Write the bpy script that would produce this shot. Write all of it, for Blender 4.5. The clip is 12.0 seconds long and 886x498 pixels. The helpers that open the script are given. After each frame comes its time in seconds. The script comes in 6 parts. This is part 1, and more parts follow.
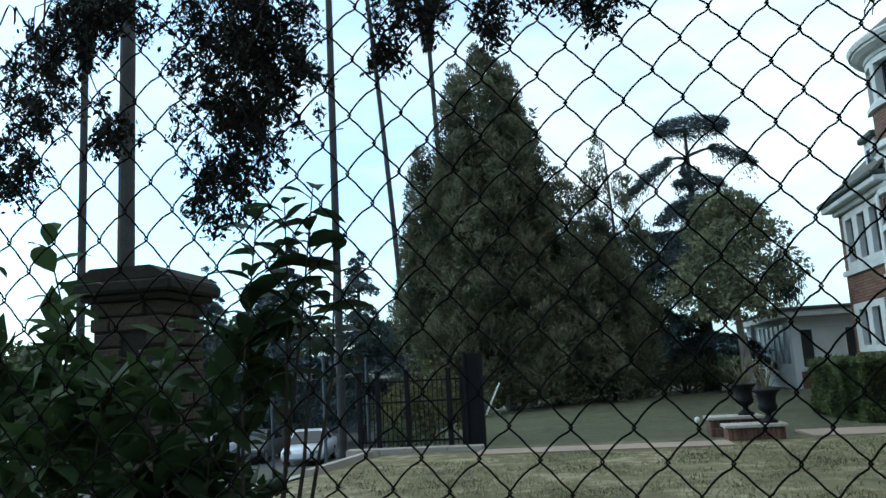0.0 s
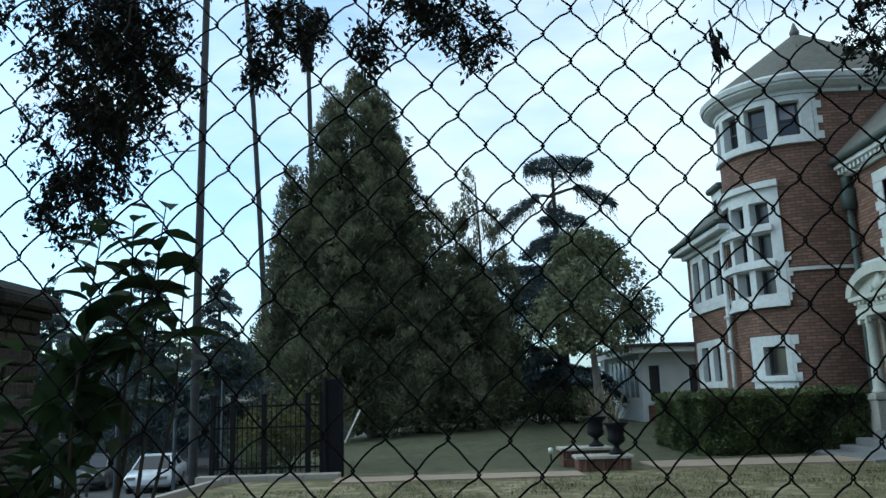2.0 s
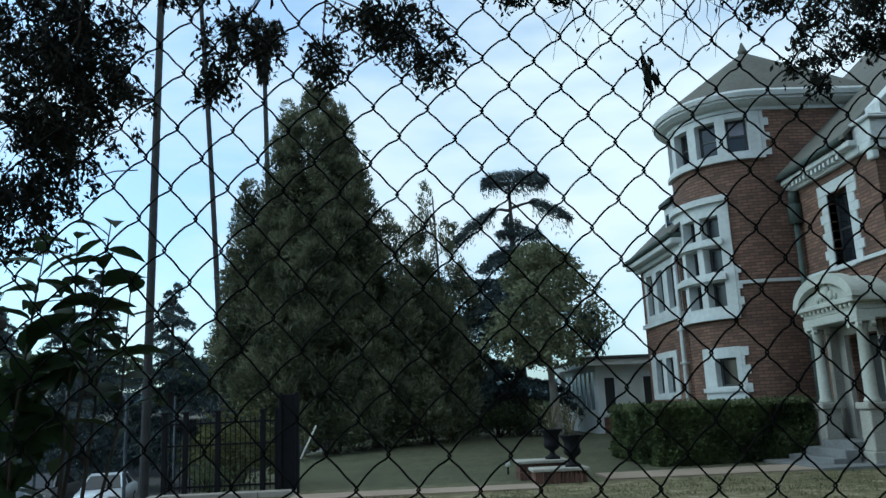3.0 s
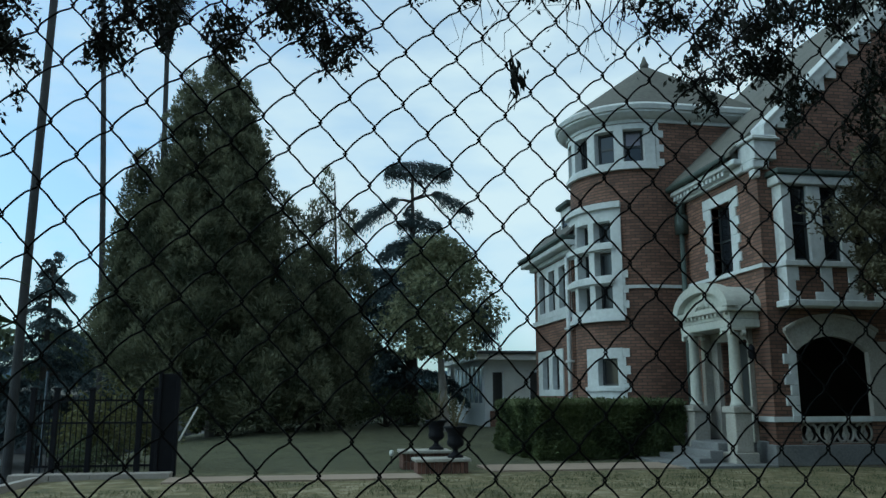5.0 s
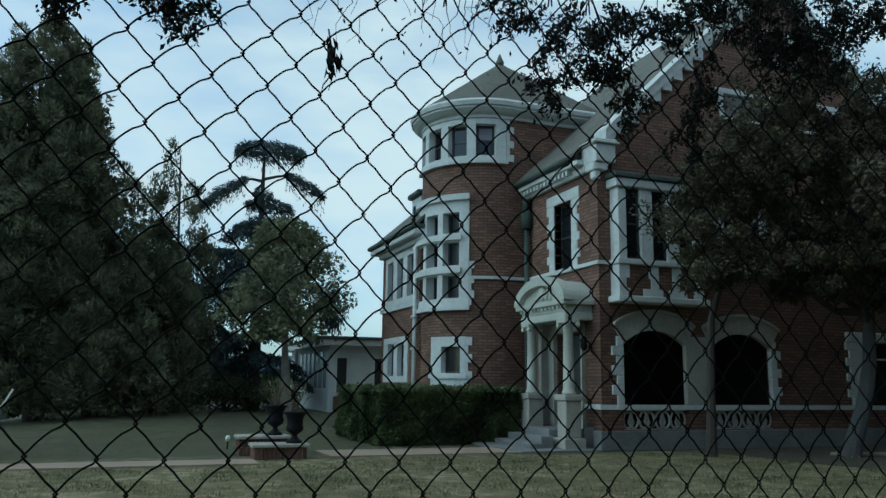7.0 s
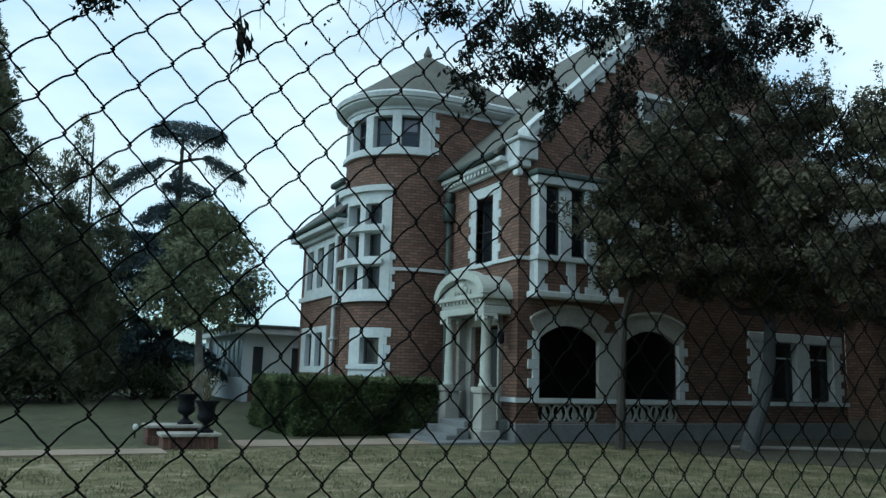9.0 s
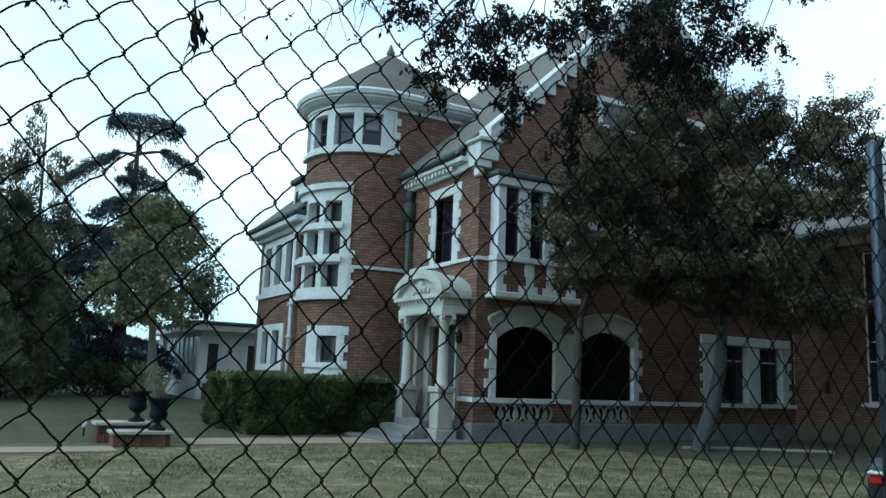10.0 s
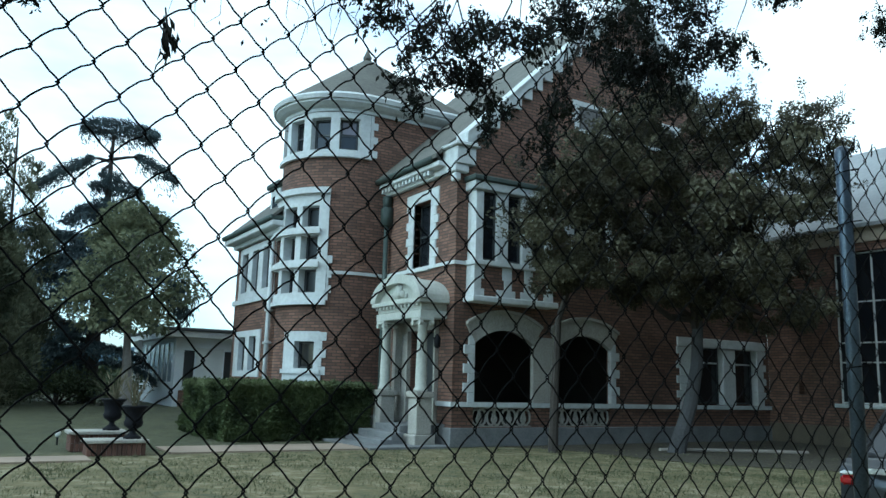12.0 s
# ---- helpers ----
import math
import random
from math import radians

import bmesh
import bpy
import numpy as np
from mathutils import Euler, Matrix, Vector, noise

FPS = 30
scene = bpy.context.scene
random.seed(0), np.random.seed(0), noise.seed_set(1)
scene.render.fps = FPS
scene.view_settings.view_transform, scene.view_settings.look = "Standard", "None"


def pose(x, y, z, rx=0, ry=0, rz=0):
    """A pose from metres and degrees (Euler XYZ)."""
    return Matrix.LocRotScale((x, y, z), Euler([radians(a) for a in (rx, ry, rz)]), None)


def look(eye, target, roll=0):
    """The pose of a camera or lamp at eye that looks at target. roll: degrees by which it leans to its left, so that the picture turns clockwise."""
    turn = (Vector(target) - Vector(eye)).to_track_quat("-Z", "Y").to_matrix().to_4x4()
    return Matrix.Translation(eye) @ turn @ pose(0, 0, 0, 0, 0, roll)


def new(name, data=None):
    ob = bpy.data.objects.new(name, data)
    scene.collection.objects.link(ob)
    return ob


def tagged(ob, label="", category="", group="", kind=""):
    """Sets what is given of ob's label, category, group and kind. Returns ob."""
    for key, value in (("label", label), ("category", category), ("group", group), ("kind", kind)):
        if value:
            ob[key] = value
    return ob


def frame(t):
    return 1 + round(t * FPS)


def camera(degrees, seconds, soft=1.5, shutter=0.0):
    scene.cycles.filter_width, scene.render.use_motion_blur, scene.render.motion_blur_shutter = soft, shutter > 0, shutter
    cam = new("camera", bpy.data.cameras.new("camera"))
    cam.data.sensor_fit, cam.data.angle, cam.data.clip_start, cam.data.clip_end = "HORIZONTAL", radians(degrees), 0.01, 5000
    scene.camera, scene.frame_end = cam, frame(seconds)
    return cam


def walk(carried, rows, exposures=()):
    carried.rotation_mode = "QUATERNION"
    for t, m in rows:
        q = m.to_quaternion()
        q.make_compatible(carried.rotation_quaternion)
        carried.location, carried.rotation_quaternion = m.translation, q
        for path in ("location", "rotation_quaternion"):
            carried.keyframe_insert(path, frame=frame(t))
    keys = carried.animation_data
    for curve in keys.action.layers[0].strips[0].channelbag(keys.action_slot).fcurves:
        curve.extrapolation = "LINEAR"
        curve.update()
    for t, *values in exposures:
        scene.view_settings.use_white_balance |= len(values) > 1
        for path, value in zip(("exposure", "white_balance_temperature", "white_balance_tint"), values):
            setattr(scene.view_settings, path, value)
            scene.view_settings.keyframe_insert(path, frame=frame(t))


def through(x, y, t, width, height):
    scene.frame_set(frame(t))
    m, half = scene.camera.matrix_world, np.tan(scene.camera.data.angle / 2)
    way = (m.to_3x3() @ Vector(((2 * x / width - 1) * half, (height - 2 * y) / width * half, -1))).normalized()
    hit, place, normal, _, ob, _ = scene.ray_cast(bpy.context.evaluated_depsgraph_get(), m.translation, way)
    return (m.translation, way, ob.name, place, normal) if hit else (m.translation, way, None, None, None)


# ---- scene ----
cam = camera(59.0, 12.0)
ROWS = [
    (0, -0.121, 0.015, 1.584, 10.96, 9.24, 3.22),
    (0.5, -0.126, 0.047, 1.595, 8.05, 9.64, 2.30),
    (1, -0.120, 0.051, 1.601, 4.34, 10.17, 2.12),
    (1.5, -0.111, 0.043, 1.598, 1.92, 10.31, 1.49),
    (2, -0.104, 0.039, 1.604, 1.05, 10.67, 1.78),
    (2.5, -0.094, 0.027, 1.608, -0.04, 11.26, 1.81),
    (3, -0.081, 0.016, 1.606, -1.96, 11.55, 2.43),
    (5, -0.023, 0.004, 1.602, -9.84, 10.63, 0.06),
    (5.5, 0.000, 0.000, 1.600, -13.29, 10.05, 0.04),
    (6, 0.020, -0.001, 1.600, -16.53, 9.79, -0.20),
    (6.5, 0.030, 0.000, 1.600, -18.60, 9.60, -0.24),
    (7, 0.039, -0.009, 1.598, -20.94, 9.71, -0.74),
    (9, 0.060, -0.013, 1.599, -26.84, 9.22, -1.66),
    (9.5, 0.067, -0.016, 1.596, -28.32, 9.23, -1.39),
    (10, 0.067, -0.020, 1.596, -29.90, 9.28, -2.18),
    (10.5, 0.068, -0.021, 1.596, -31.46, 9.15, -2.25),
    (11, 0.068, -0.022, 1.595, -31.46, 9.20, -2.07),
    (11.5, 0.067, -0.027, 1.598, -31.46, 9.40, -2.09),
    (12, 0.070, -0.027, 1.600, -31.44, 9.66, -1.62),
]
EXPOSURES = [(0.0, -0.16, 5880, 2), (3.0, -0.5, 5780, 0), (5.2, -0.76, 5700, -5), (7.1, -0.84, 5660, -6), (8.8, -0.52, 5720, -4), (10.3, -0.05, 5680, -3), (12.0, 0.08, 5625, -3)]
walk(cam, [(t, pose(x, y, z, 90 + pitch, roll, yaw)) for t, x, y, z, yaw, pitch, roll in ROWS], EXPOSURES)

# ---- world and light: an overcast, bluish evening sky ----
world = bpy.data.worlds.new("world")
scene.world = world
world.use_nodes = True
wn, wl = world.node_tree.nodes, world.node_tree.links
wn.clear()
sky = wn.new("ShaderNodeTexSky")
sky.sky_type = "NISHITA"
sky.sun_disc = False
sky.sun_elevation, sky.sun_rotation = radians(36), radians(281)
sky.air_density, sky.dust_density = 1.0, 2.0
tc = wn.new("ShaderNodeTexCoord")
mp = wn.new("ShaderNodeMapping")
mp.inputs["Scale"].default_value = (1.0, 1.0, 3.2)
wl.new(tc.outputs["Generated"], mp.inputs["Vector"])
cloud = wn.new("ShaderNodeTexNoise")
cloud.inputs["Scale"].default_value, cloud.inputs["Detail"].default_value, cloud.inputs["Roughness"].default_value = 2.3, 6.0, 0.5
wl.new(mp.outputs["Vector"], cloud.inputs["Vector"])
ramp = wn.new("ShaderNodeValToRGB")
ramp.color_ramp.elements[0].position, ramp.color_ramp.elements[0].color = 0.36, (0.3, 0.3, 0.3, 1)
ramp.color_ramp.elements[1].position, ramp.color_ramp.elements[1].color = 0.58, (0.96, 0.96, 0.96, 1)
tilt = wn.new("ShaderNodeVectorMath")
tilt.operation = "DOT_PRODUCT"
tilt.inputs[1].default_value = (0.17, 0.0, 0.3)
wl.new(tc.outputs["Generated"], tilt.inputs[0])
lift = wn.new("ShaderNodeMath")
lift.operation = "ADD"
lift.inputs[1].default_value = -0.135
wl.new(tilt.outputs["Value"], lift.inputs[0])
veil = wn.new("ShaderNodeMath")
veil.operation = "ADD"
wl.new(cloud.outputs["Fac"], veil.inputs[0]), wl.new(lift.outputs[0], veil.inputs[1])
wl.new(veil.outputs[0], ramp.inputs["Fac"])
skymul = wn.new("ShaderNodeMix")
skymul.data_type, skymul.blend_type = "RGBA", "MULTIPLY"
skymul.inputs[0].default_value = 1.0
skymul.inputs[7].default_value = (1.6, 2.15, 2.45, 1)
wl.new(sky.outputs["Color"], skymul.inputs[6])
wmix = wn.new("ShaderNodeMix")
wmix.data_type = "RGBA"
wmix.inputs[7].default_value = (9.6, 10.4, 10.7, 1)
wl.new(ramp.outputs["Color"], wmix.inputs[0])
wl.new(skymul.outputs[2], wmix.inputs[6])
bg = wn.new("ShaderNodeBackground")
bg.inputs["Strength"].default_value = 0.135
wl.new(wmix.outputs[2], bg.inputs["Color"])
wo = wn.new("ShaderNodeOutputWorld")
wl.new(bg.outputs[0], wo.inputs["Surface"])

sun = new("sun", bpy.data.lights.new("sun", "SUN"))
sun.data.energy, sun.data.angle, sun.data.color = 0.5, radians(25), (1.0, 0.95, 0.88)
sun.matrix_world = look((-26, 12, 24), (6, 18, 0))


# ---- materials ----
def material(name, colour, dark=None, rough=0.75, metal=0.0, scale=3.0, fine=40.0, bump=0.15, amount=0.55, by_object=0.0, detail=5.0):
    """Colour that wanders to a darker tone at two scales, with fine relief."""
    m = bpy.data.materials.new(name)
    m.use_nodes = True
    n, l = m.node_tree.nodes, m.node_tree.links
    b = n["Principled BSDF"]
    b.inputs["Roughness"].default_value, b.inputs["Metallic"].default_value = rough, metal
    dark = dark or tuple(c * 0.6 for c in colour)
    geo = n.new("ShaderNodeNewGeometry")
    big, small = n.new("ShaderNodeTexNoise"), n.new("ShaderNodeTexNoise")
    big.inputs["Scale"].default_value, big.inputs["Detail"].default_value = scale, detail
    small.inputs["Scale"].default_value, small.inputs["Detail"].default_value = fine, 4.0
    for k in (big, small):
        l.new(geo.outputs["Position"], k.inputs["Vector"])
    add = n.new("ShaderNodeMath")
    add.operation = "MULTIPLY_ADD"
    add.inputs[1].default_value = 0.5
    l.new(small.outputs["Fac"], add.inputs[0])
    half = n.new("ShaderNodeMath")
    half.operation = "MULTIPLY"
    half.inputs[1].default_value = 0.5
    l.new(big.outputs["Fac"], half.inputs[0])
    l.new(half.outputs[0], add.inputs[2])
    rng = n.new("ShaderNodeMapRange")
    rng.inputs["From Min"].default_value, rng.inputs["From Max"].default_value = 0.5 - amount * 0.4, 0.5 + amount * 0.4
    l.new(add.outputs[0], rng.inputs["Value"])
    mix = n.new("ShaderNodeMix")
    mix.data_type = "RGBA"
    mix.inputs[6].default_value, mix.inputs[7].default_value = (*dark, 1), (*colour, 1)
    l.new(rng.outputs[0], mix.inputs[0])
    out = mix.outputs[2]
    if by_object:
        info = n.new("ShaderNodeObjectInfo")
        hsv = n.new("ShaderNodeHueSaturation")
        r2 = n.new("ShaderNodeMapRange")
        r2.inputs["To Min"].default_value, r2.inputs["To Max"].default_value = 1 - by_object, 1 + by_object
        l.new(info.outputs["Random"], r2.inputs["Value"])
        l.new(r2.outputs[0], hsv.inputs["Value"])
        l.new(out, hsv.inputs["Color"])
        out = hsv.outputs["Color"]
    l.new(out, b.inputs["Base Color"])
    bp = n.new("ShaderNodeBump")
    bp.inputs["Strength"].default_value, bp.inputs["Distance"].default_value = bump, 0.02
    l.new(small.outputs["Fac"], bp.inputs["Height"])
    l.new(bp.outputs[0], b.inputs["Normal"])
    return m


def brick_material(name, mode, colour_a, colour_b, mortar):
    """Brick courses 90 mm high, seen far off; mode says which way the wall runs: x, y or round the tower."""
    m = bpy.data.materials.new(name)
    m.use_nodes = True
    n, l = m.node_tree.nodes, m.node_tree.links
    b = n["Principled BSDF"]
    b.inputs["Roughness"].default_value = 0.85
    geo = n.new("ShaderNodeNewGeometry")
    sep = n.new("ShaderNodeSeparateXYZ")
    l.new(geo.outputs["Position"], sep.inputs[0])
    comb = n.new("ShaderNodeCombineXYZ")
    if mode == "round":
        ax, ay, at, mu = (n.new("ShaderNodeMath") for _ in range(4))
        ax.operation = ay.operation = "SUBTRACT"
        l.new(sep.outputs[0], ax.inputs[0]), l.new(sep.outputs[1], ay.inputs[0])
        ax.inputs[1].default_value, ay.inputs[1].default_value = TOWER_X, TOWER_Y
        at.operation, mu.operation = "ARCTAN2", "MULTIPLY"
        l.new(ax.outputs[0], at.inputs[0]), l.new(ay.outputs[0], at.inputs[1])
        mu.inputs[1].default_value = TOWER_R
        l.new(at.outputs[0], mu.inputs[0])
        l.new(mu.outputs[0], comb.inputs[0])
    else:
        l.new(sep.outputs["xyz".index(mode)], comb.inputs[0])
    l.new(sep.outputs[2], comb.inputs[1])
    br = n.new("ShaderNodeTexBrick")
    br.inputs["Scale"].default_value = 1.0
    br.inputs["Brick Width"].default_value, br.inputs["Row Height"].default_value = 0.27, 0.09
    br.inputs["Mortar Size"].default_value, br.inputs["Mortar Smooth"].default_value, br.inputs["Bias"].default_value = 0.012, 0.25, -0.1
    br.inputs["Color1"].default_value, br.inputs["Color2"].default_value, br.inputs["Mortar"].default_value = (*colour_a, 1), (*colour_b, 1), (*mortar, 1)
    l.new(comb.outputs[0], br.inputs["Vector"])
    stain = n.new("ShaderNodeTexNoise")
    stain.inputs["Scale"].default_value, stain.inputs["Detail"].default_value = 0.9, 6.0
    l.new(geo.outputs["Position"], stain.inputs["Vector"])
    rng = n.new("ShaderNodeMapRange")
    rng.inputs["From Min"].default_value, rng.inputs["From Max"].default_value = 0.3, 0.7
    rng.inputs["To Min"].default_value, rng.inputs["To Max"].default_value = 0.72, 1.18
    l.new(stain.outputs["Fac"], rng.inputs["Value"])
    hsv = n.new("ShaderNodeHueSaturation")
    l.new(br.outputs["Color"], hsv.inputs["Color"])
    l.new(rng.outputs[0], hsv.inputs["Value"])
    l.new(hsv.outputs["Color"], b.inputs["Base Color"])
    bp = n.new("ShaderNodeBump")
    bp.invert = True
    bp.inputs["Strength"].default_value, bp.inputs["Distance"].default_value = 0.7, 0.02
    l.new(br.outputs["Fac"], bp.inputs["Height"])
    l.new(bp.outputs[0], b.inputs["Normal"])
    return m


def leaf_material(name, light, dark, rough=0.6, through=0.25):
    m = bpy.data.materials.new(name)
    m.use_nodes = True
    n, l = m.node_tree.nodes, m.node_tree.links
    b = n["Principled BSDF"]
    b.inputs["Roughness"].default_value = rough
    b.inputs["Specular IOR Level"].default_value = 0.2
    geo = n.new("ShaderNodeNewGeometry")
    # clump-sized noise puts lit tufts and shaded gaps into the leaf colour
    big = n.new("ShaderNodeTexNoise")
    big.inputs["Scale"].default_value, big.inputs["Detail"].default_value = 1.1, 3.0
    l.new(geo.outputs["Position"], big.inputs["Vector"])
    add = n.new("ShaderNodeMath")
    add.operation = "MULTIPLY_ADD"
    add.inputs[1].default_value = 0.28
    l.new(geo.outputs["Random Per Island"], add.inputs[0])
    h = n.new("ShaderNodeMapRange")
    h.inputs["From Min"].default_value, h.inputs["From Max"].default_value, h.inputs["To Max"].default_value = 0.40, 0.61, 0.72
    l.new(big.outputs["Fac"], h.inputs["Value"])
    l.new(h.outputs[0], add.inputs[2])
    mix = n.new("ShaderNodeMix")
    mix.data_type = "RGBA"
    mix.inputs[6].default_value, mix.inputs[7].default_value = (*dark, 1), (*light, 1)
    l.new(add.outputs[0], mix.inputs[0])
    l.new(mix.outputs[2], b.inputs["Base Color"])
    tr = n.new("ShaderNodeBsdfTranslucent")
    l.new(mix.outputs[2], tr.inputs["Color"])
    ms = n.new("ShaderNodeMixShader")
    ms.inputs[0].default_value = through
    l.new(b.outputs[0], ms.inputs[1]), l.new(tr.outputs[0], ms.inputs[2])
    l.new(ms.outputs[0], n["Material Output"].inputs["Surface"])
    return m


TOWER_X, TOWER_Y, TOWER_R = 10.0, 22.8, 1.9
BRICK = ((0.21, 0.113, 0.079), (0.11, 0.06, 0.045), (0.06, 0.045, 0.038))
BRICK_X = brick_material("red_brick_along", "x", *BRICK)
BRICK_Y = brick_material("red_brick_across", "y", *BRICK)
BRICK_R = brick_material("red_brick_round", "round", *BRICK)
STONE = material("cream_stone", (0.68, 0.715, 0.725), (0.38, 0.4, 0.405), 0.8, scale=1.6, fine=9, bump=0.15, amount=0.8)
PLINTH = material("grey_stone", (0.23, 0.235, 0.24), (0.09, 0.095, 0.098), 0.85, scale=1.5, fine=30, bump=0.25)
WING_BASE = material("buff_concrete", (0.17, 0.14, 0.1), (0.07, 0.06, 0.048), 0.9, scale=1.5, fine=30, bump=0.25)
PORCH = material("porch_limestone", (0.56, 0.575, 0.53), (0.3, 0.31, 0.28), 0.85, scale=1.8, fine=14, bump=0.2, amount=0.8)
# tan stone toned down from STONE, so arches and porch walls look shaded
TAN_SHADE = material("tan_shade_stone", (0.46, 0.445, 0.4), (0.22, 0.21, 0.19), 0.85, scale=1.8, fine=25, bump=0.25)
SOIL = material("bare_soil", (0.085, 0.074, 0.052), (0.028, 0.024, 0.017), 0.95, scale=2.5, fine=24, bump=0.8)
WHITE = material("white_paint", (0.74, 0.75, 0.73), (0.5, 0.52, 0.51), 0.55, scale=2.2, fine=30, bump=0.1)
SLATE = material("weathered_shingle", (0.135, 0.133, 0.118), (0.062, 0.062, 0.056), 0.85, scale=1.2, fine=9, bump=0.5)
COPPER = material("green_copper", (0.075, 0.105, 0.095), (0.03, 0.042, 0.04), 0.7, scale=3, fine=25)
SASH = material("dark_sash", (0.035, 0.04, 0.042), (0.02, 0.022, 0.024), 0.45, scale=5, fine=60)
IRON = material("black_iron", (0.011, 0.012, 0.016), (0.005, 0.005, 0.007), 0.6, metal=0.0, scale=6, fine=80)
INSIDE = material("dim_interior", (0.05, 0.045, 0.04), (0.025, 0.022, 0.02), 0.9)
CURTAIN = material("pale_blind", (0.32, 0.31, 0.36), (0.2, 0.19, 0.25), 0.9, scale=4)
IRON.node_tree.nodes["Principled BSDF"].inputs["Specular IOR Level"].default_value = 0.12
BARK = material("bark", (0.06, 0.05, 0.044), (0.022, 0.019, 0.017), 0.95, scale=2.5, fine=30, bump=0.8)
PALE_BARK = material("pale_bark", (0.28, 0.26, 0.24), (0.13, 0.12, 0.11), 0.95, scale=3, fine=26, bump=0.7)
GREYBARK = material("grey_bark", (0.085, 0.085, 0.09), (0.035, 0.035, 0.038), 0.95, scale=3, fine=26, bump=0.7)
PALMBARK = material("palm_bark", (0.05, 0.052, 0.056), (0.018, 0.019, 0.021), 0.95, scale=3, fine=26, bump=0.7)
CONCRETE = material("concrete", (0.36, 0.33, 0.30), (0.22, 0.2, 0.185), 0.9, scale=1.0, fine=30, bump=0.2)
PATHWAY = material("pinkish_concrete", (0.37, 0.29, 0.225), (0.2, 0.155, 0.12), 0.9, scale=0.9, fine=30, bump=0.25)
ZINC = material("galvanised_steel", (0.1, 0.125, 0.16), (0.045, 0.055, 0.072), 0.36, metal=0.85, scale=14, fine=160, bump=0.1)
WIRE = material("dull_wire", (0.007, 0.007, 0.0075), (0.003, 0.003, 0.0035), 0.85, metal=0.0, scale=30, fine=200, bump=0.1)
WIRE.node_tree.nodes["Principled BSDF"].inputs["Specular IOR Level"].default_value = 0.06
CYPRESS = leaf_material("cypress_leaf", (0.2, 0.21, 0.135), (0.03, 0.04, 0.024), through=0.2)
CEDAR = leaf_material("cedar_leaf", (0.075, 0.108, 0.118), (0.026, 0.038, 0.043), through=0.15)
BROAD = leaf_material("broad_leaf", (0.27, 0.285, 0.175), (0.075, 0.09, 0.055), through=0.35)
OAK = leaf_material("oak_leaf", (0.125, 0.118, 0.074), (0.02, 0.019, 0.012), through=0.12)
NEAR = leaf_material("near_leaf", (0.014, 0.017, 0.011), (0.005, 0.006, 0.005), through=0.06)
BUSHLEAF = leaf_material("bush_leaf", (0.06, 0.1, 0.04), (0.016, 0.03, 0.013), through=0.3)
HEDGE = leaf_material("hedge_leaf", (0.125, 0.16, 0.068), (0.012, 0.02, 0.009))
SHRUB = leaf_material("shrub_leaf", (0.1, 0.125, 0.065), (0.036, 0.046, 0.026))


def glass_material():
    m = bpy.data.materials.new("window_glass")
    m.use_nodes = True
    b = m.node_tree.nodes["Principled BSDF"]
    b.inputs["Base Color"].default_value = (0.012, 0.014, 0.018, 1)
    b.inputs["Roughness"].default_value = 0.06
    b.inputs["IOR"].default_value = 1.5
    return m


GLASS = glass_material()


def lawn_material():
    """Dry grass before the path, greener and shorter behind it, in patches."""
    m = bpy.data.materials.new("lawn")
    m.use_nodes = True
    n, l = m.node_tree.nodes, m.node_tree.links
    b = n["Principled BSDF"]
    b.inputs["Roughness"].default_value = 0.95
    geo = n.new("ShaderNodeNewGeometry")
    noises = []
    for s, d in ((0.55, 6.0), (3.0, 6.0), (45.0, 3.0)):
        k = n.new("ShaderNodeTexNoise")
        k.inputs["Scale"].default_value, k.inputs["Detail"].default_value = s, d
        l.new(geo.outputs["Position"], k.inputs["Vector"])
        noises.append(k)
    sep = n.new("ShaderNodeSeparateXYZ")
    l.new(geo.outputs["Position"], sep.inputs[0])
    far = n.new("ShaderNodeMapRange")
    far.inputs["From Min"].default_value, far.inputs["From Max"].default_value = 16.0, 18.0
    l.new(sep.outputs[1], far.inputs["Value"])
    dry = n.new("ShaderNodeValToRGB")
    e = dry.color_ramp.elements
    e[0].position, e[0].color = 0.34, (0.085, 0.088, 0.046, 1)
    e[1].position, e[1].color = 0.63, (0.31, 0.275, 0.18, 1)
    mid = dry.color_ramp.elements.new(0.5)
    mid.color = (0.17, 0.145, 0.07, 1)
    av = n.new("ShaderNodeMix")
    av.data_type = "FLOAT"
    av.inputs[0].default_value = 0.6
    l.new(noises[0].outputs["Fac"], av.inputs[2]), l.new(noises[1].outputs["Fac"], av.inputs[3])
    l.new(av.outputs[0], dry.inputs["Fac"])
    green = n.new("ShaderNodeValToRGB")
    e = green.color_ramp.elements
    e[0].position, e[0].color = 0.35, (0.045, 0.05, 0.026, 1)
    e[1].position, e[1].color = 0.66, (0.095, 0.095, 0.048, 1)
    l.new(av.outputs[0], green.inputs["Fac"])
    mix = n.new("ShaderNodeMix")
    mix.data_type = "RGBA"
    l.new(far.outputs[0], mix.inputs[0]), l.new(dry.outputs[0], mix.inputs[6]), l.new(green.outputs[0], mix.inputs[7])
    l.new(mix.outputs[2], b.inputs["Base Color"])
    bp = n.new("ShaderNodeBump")
    bp.inputs["Strength"].default_value, bp.inputs["Distance"].default_value = 0.8, 0.05
    l.new(noises[2].outputs["Fac"], bp.inputs["Height"])
    l.new(bp.outputs[0], b.inputs["Normal"])
    return m


LAWN = lawn_material()
ASPHALT = material("asphalt", (0.06, 0.06, 0.062), (0.035, 0.035, 0.037), 0.9, scale=0.8, fine=60)


# ---- mesh helpers ----
def thing(name, label, category, at=(0, 0, 0), group="", kind=""):
    ob = new(name)
    ob.location = at
    ob.empty_display_size = 0.2
    return tagged(ob, label, category, group, kind)


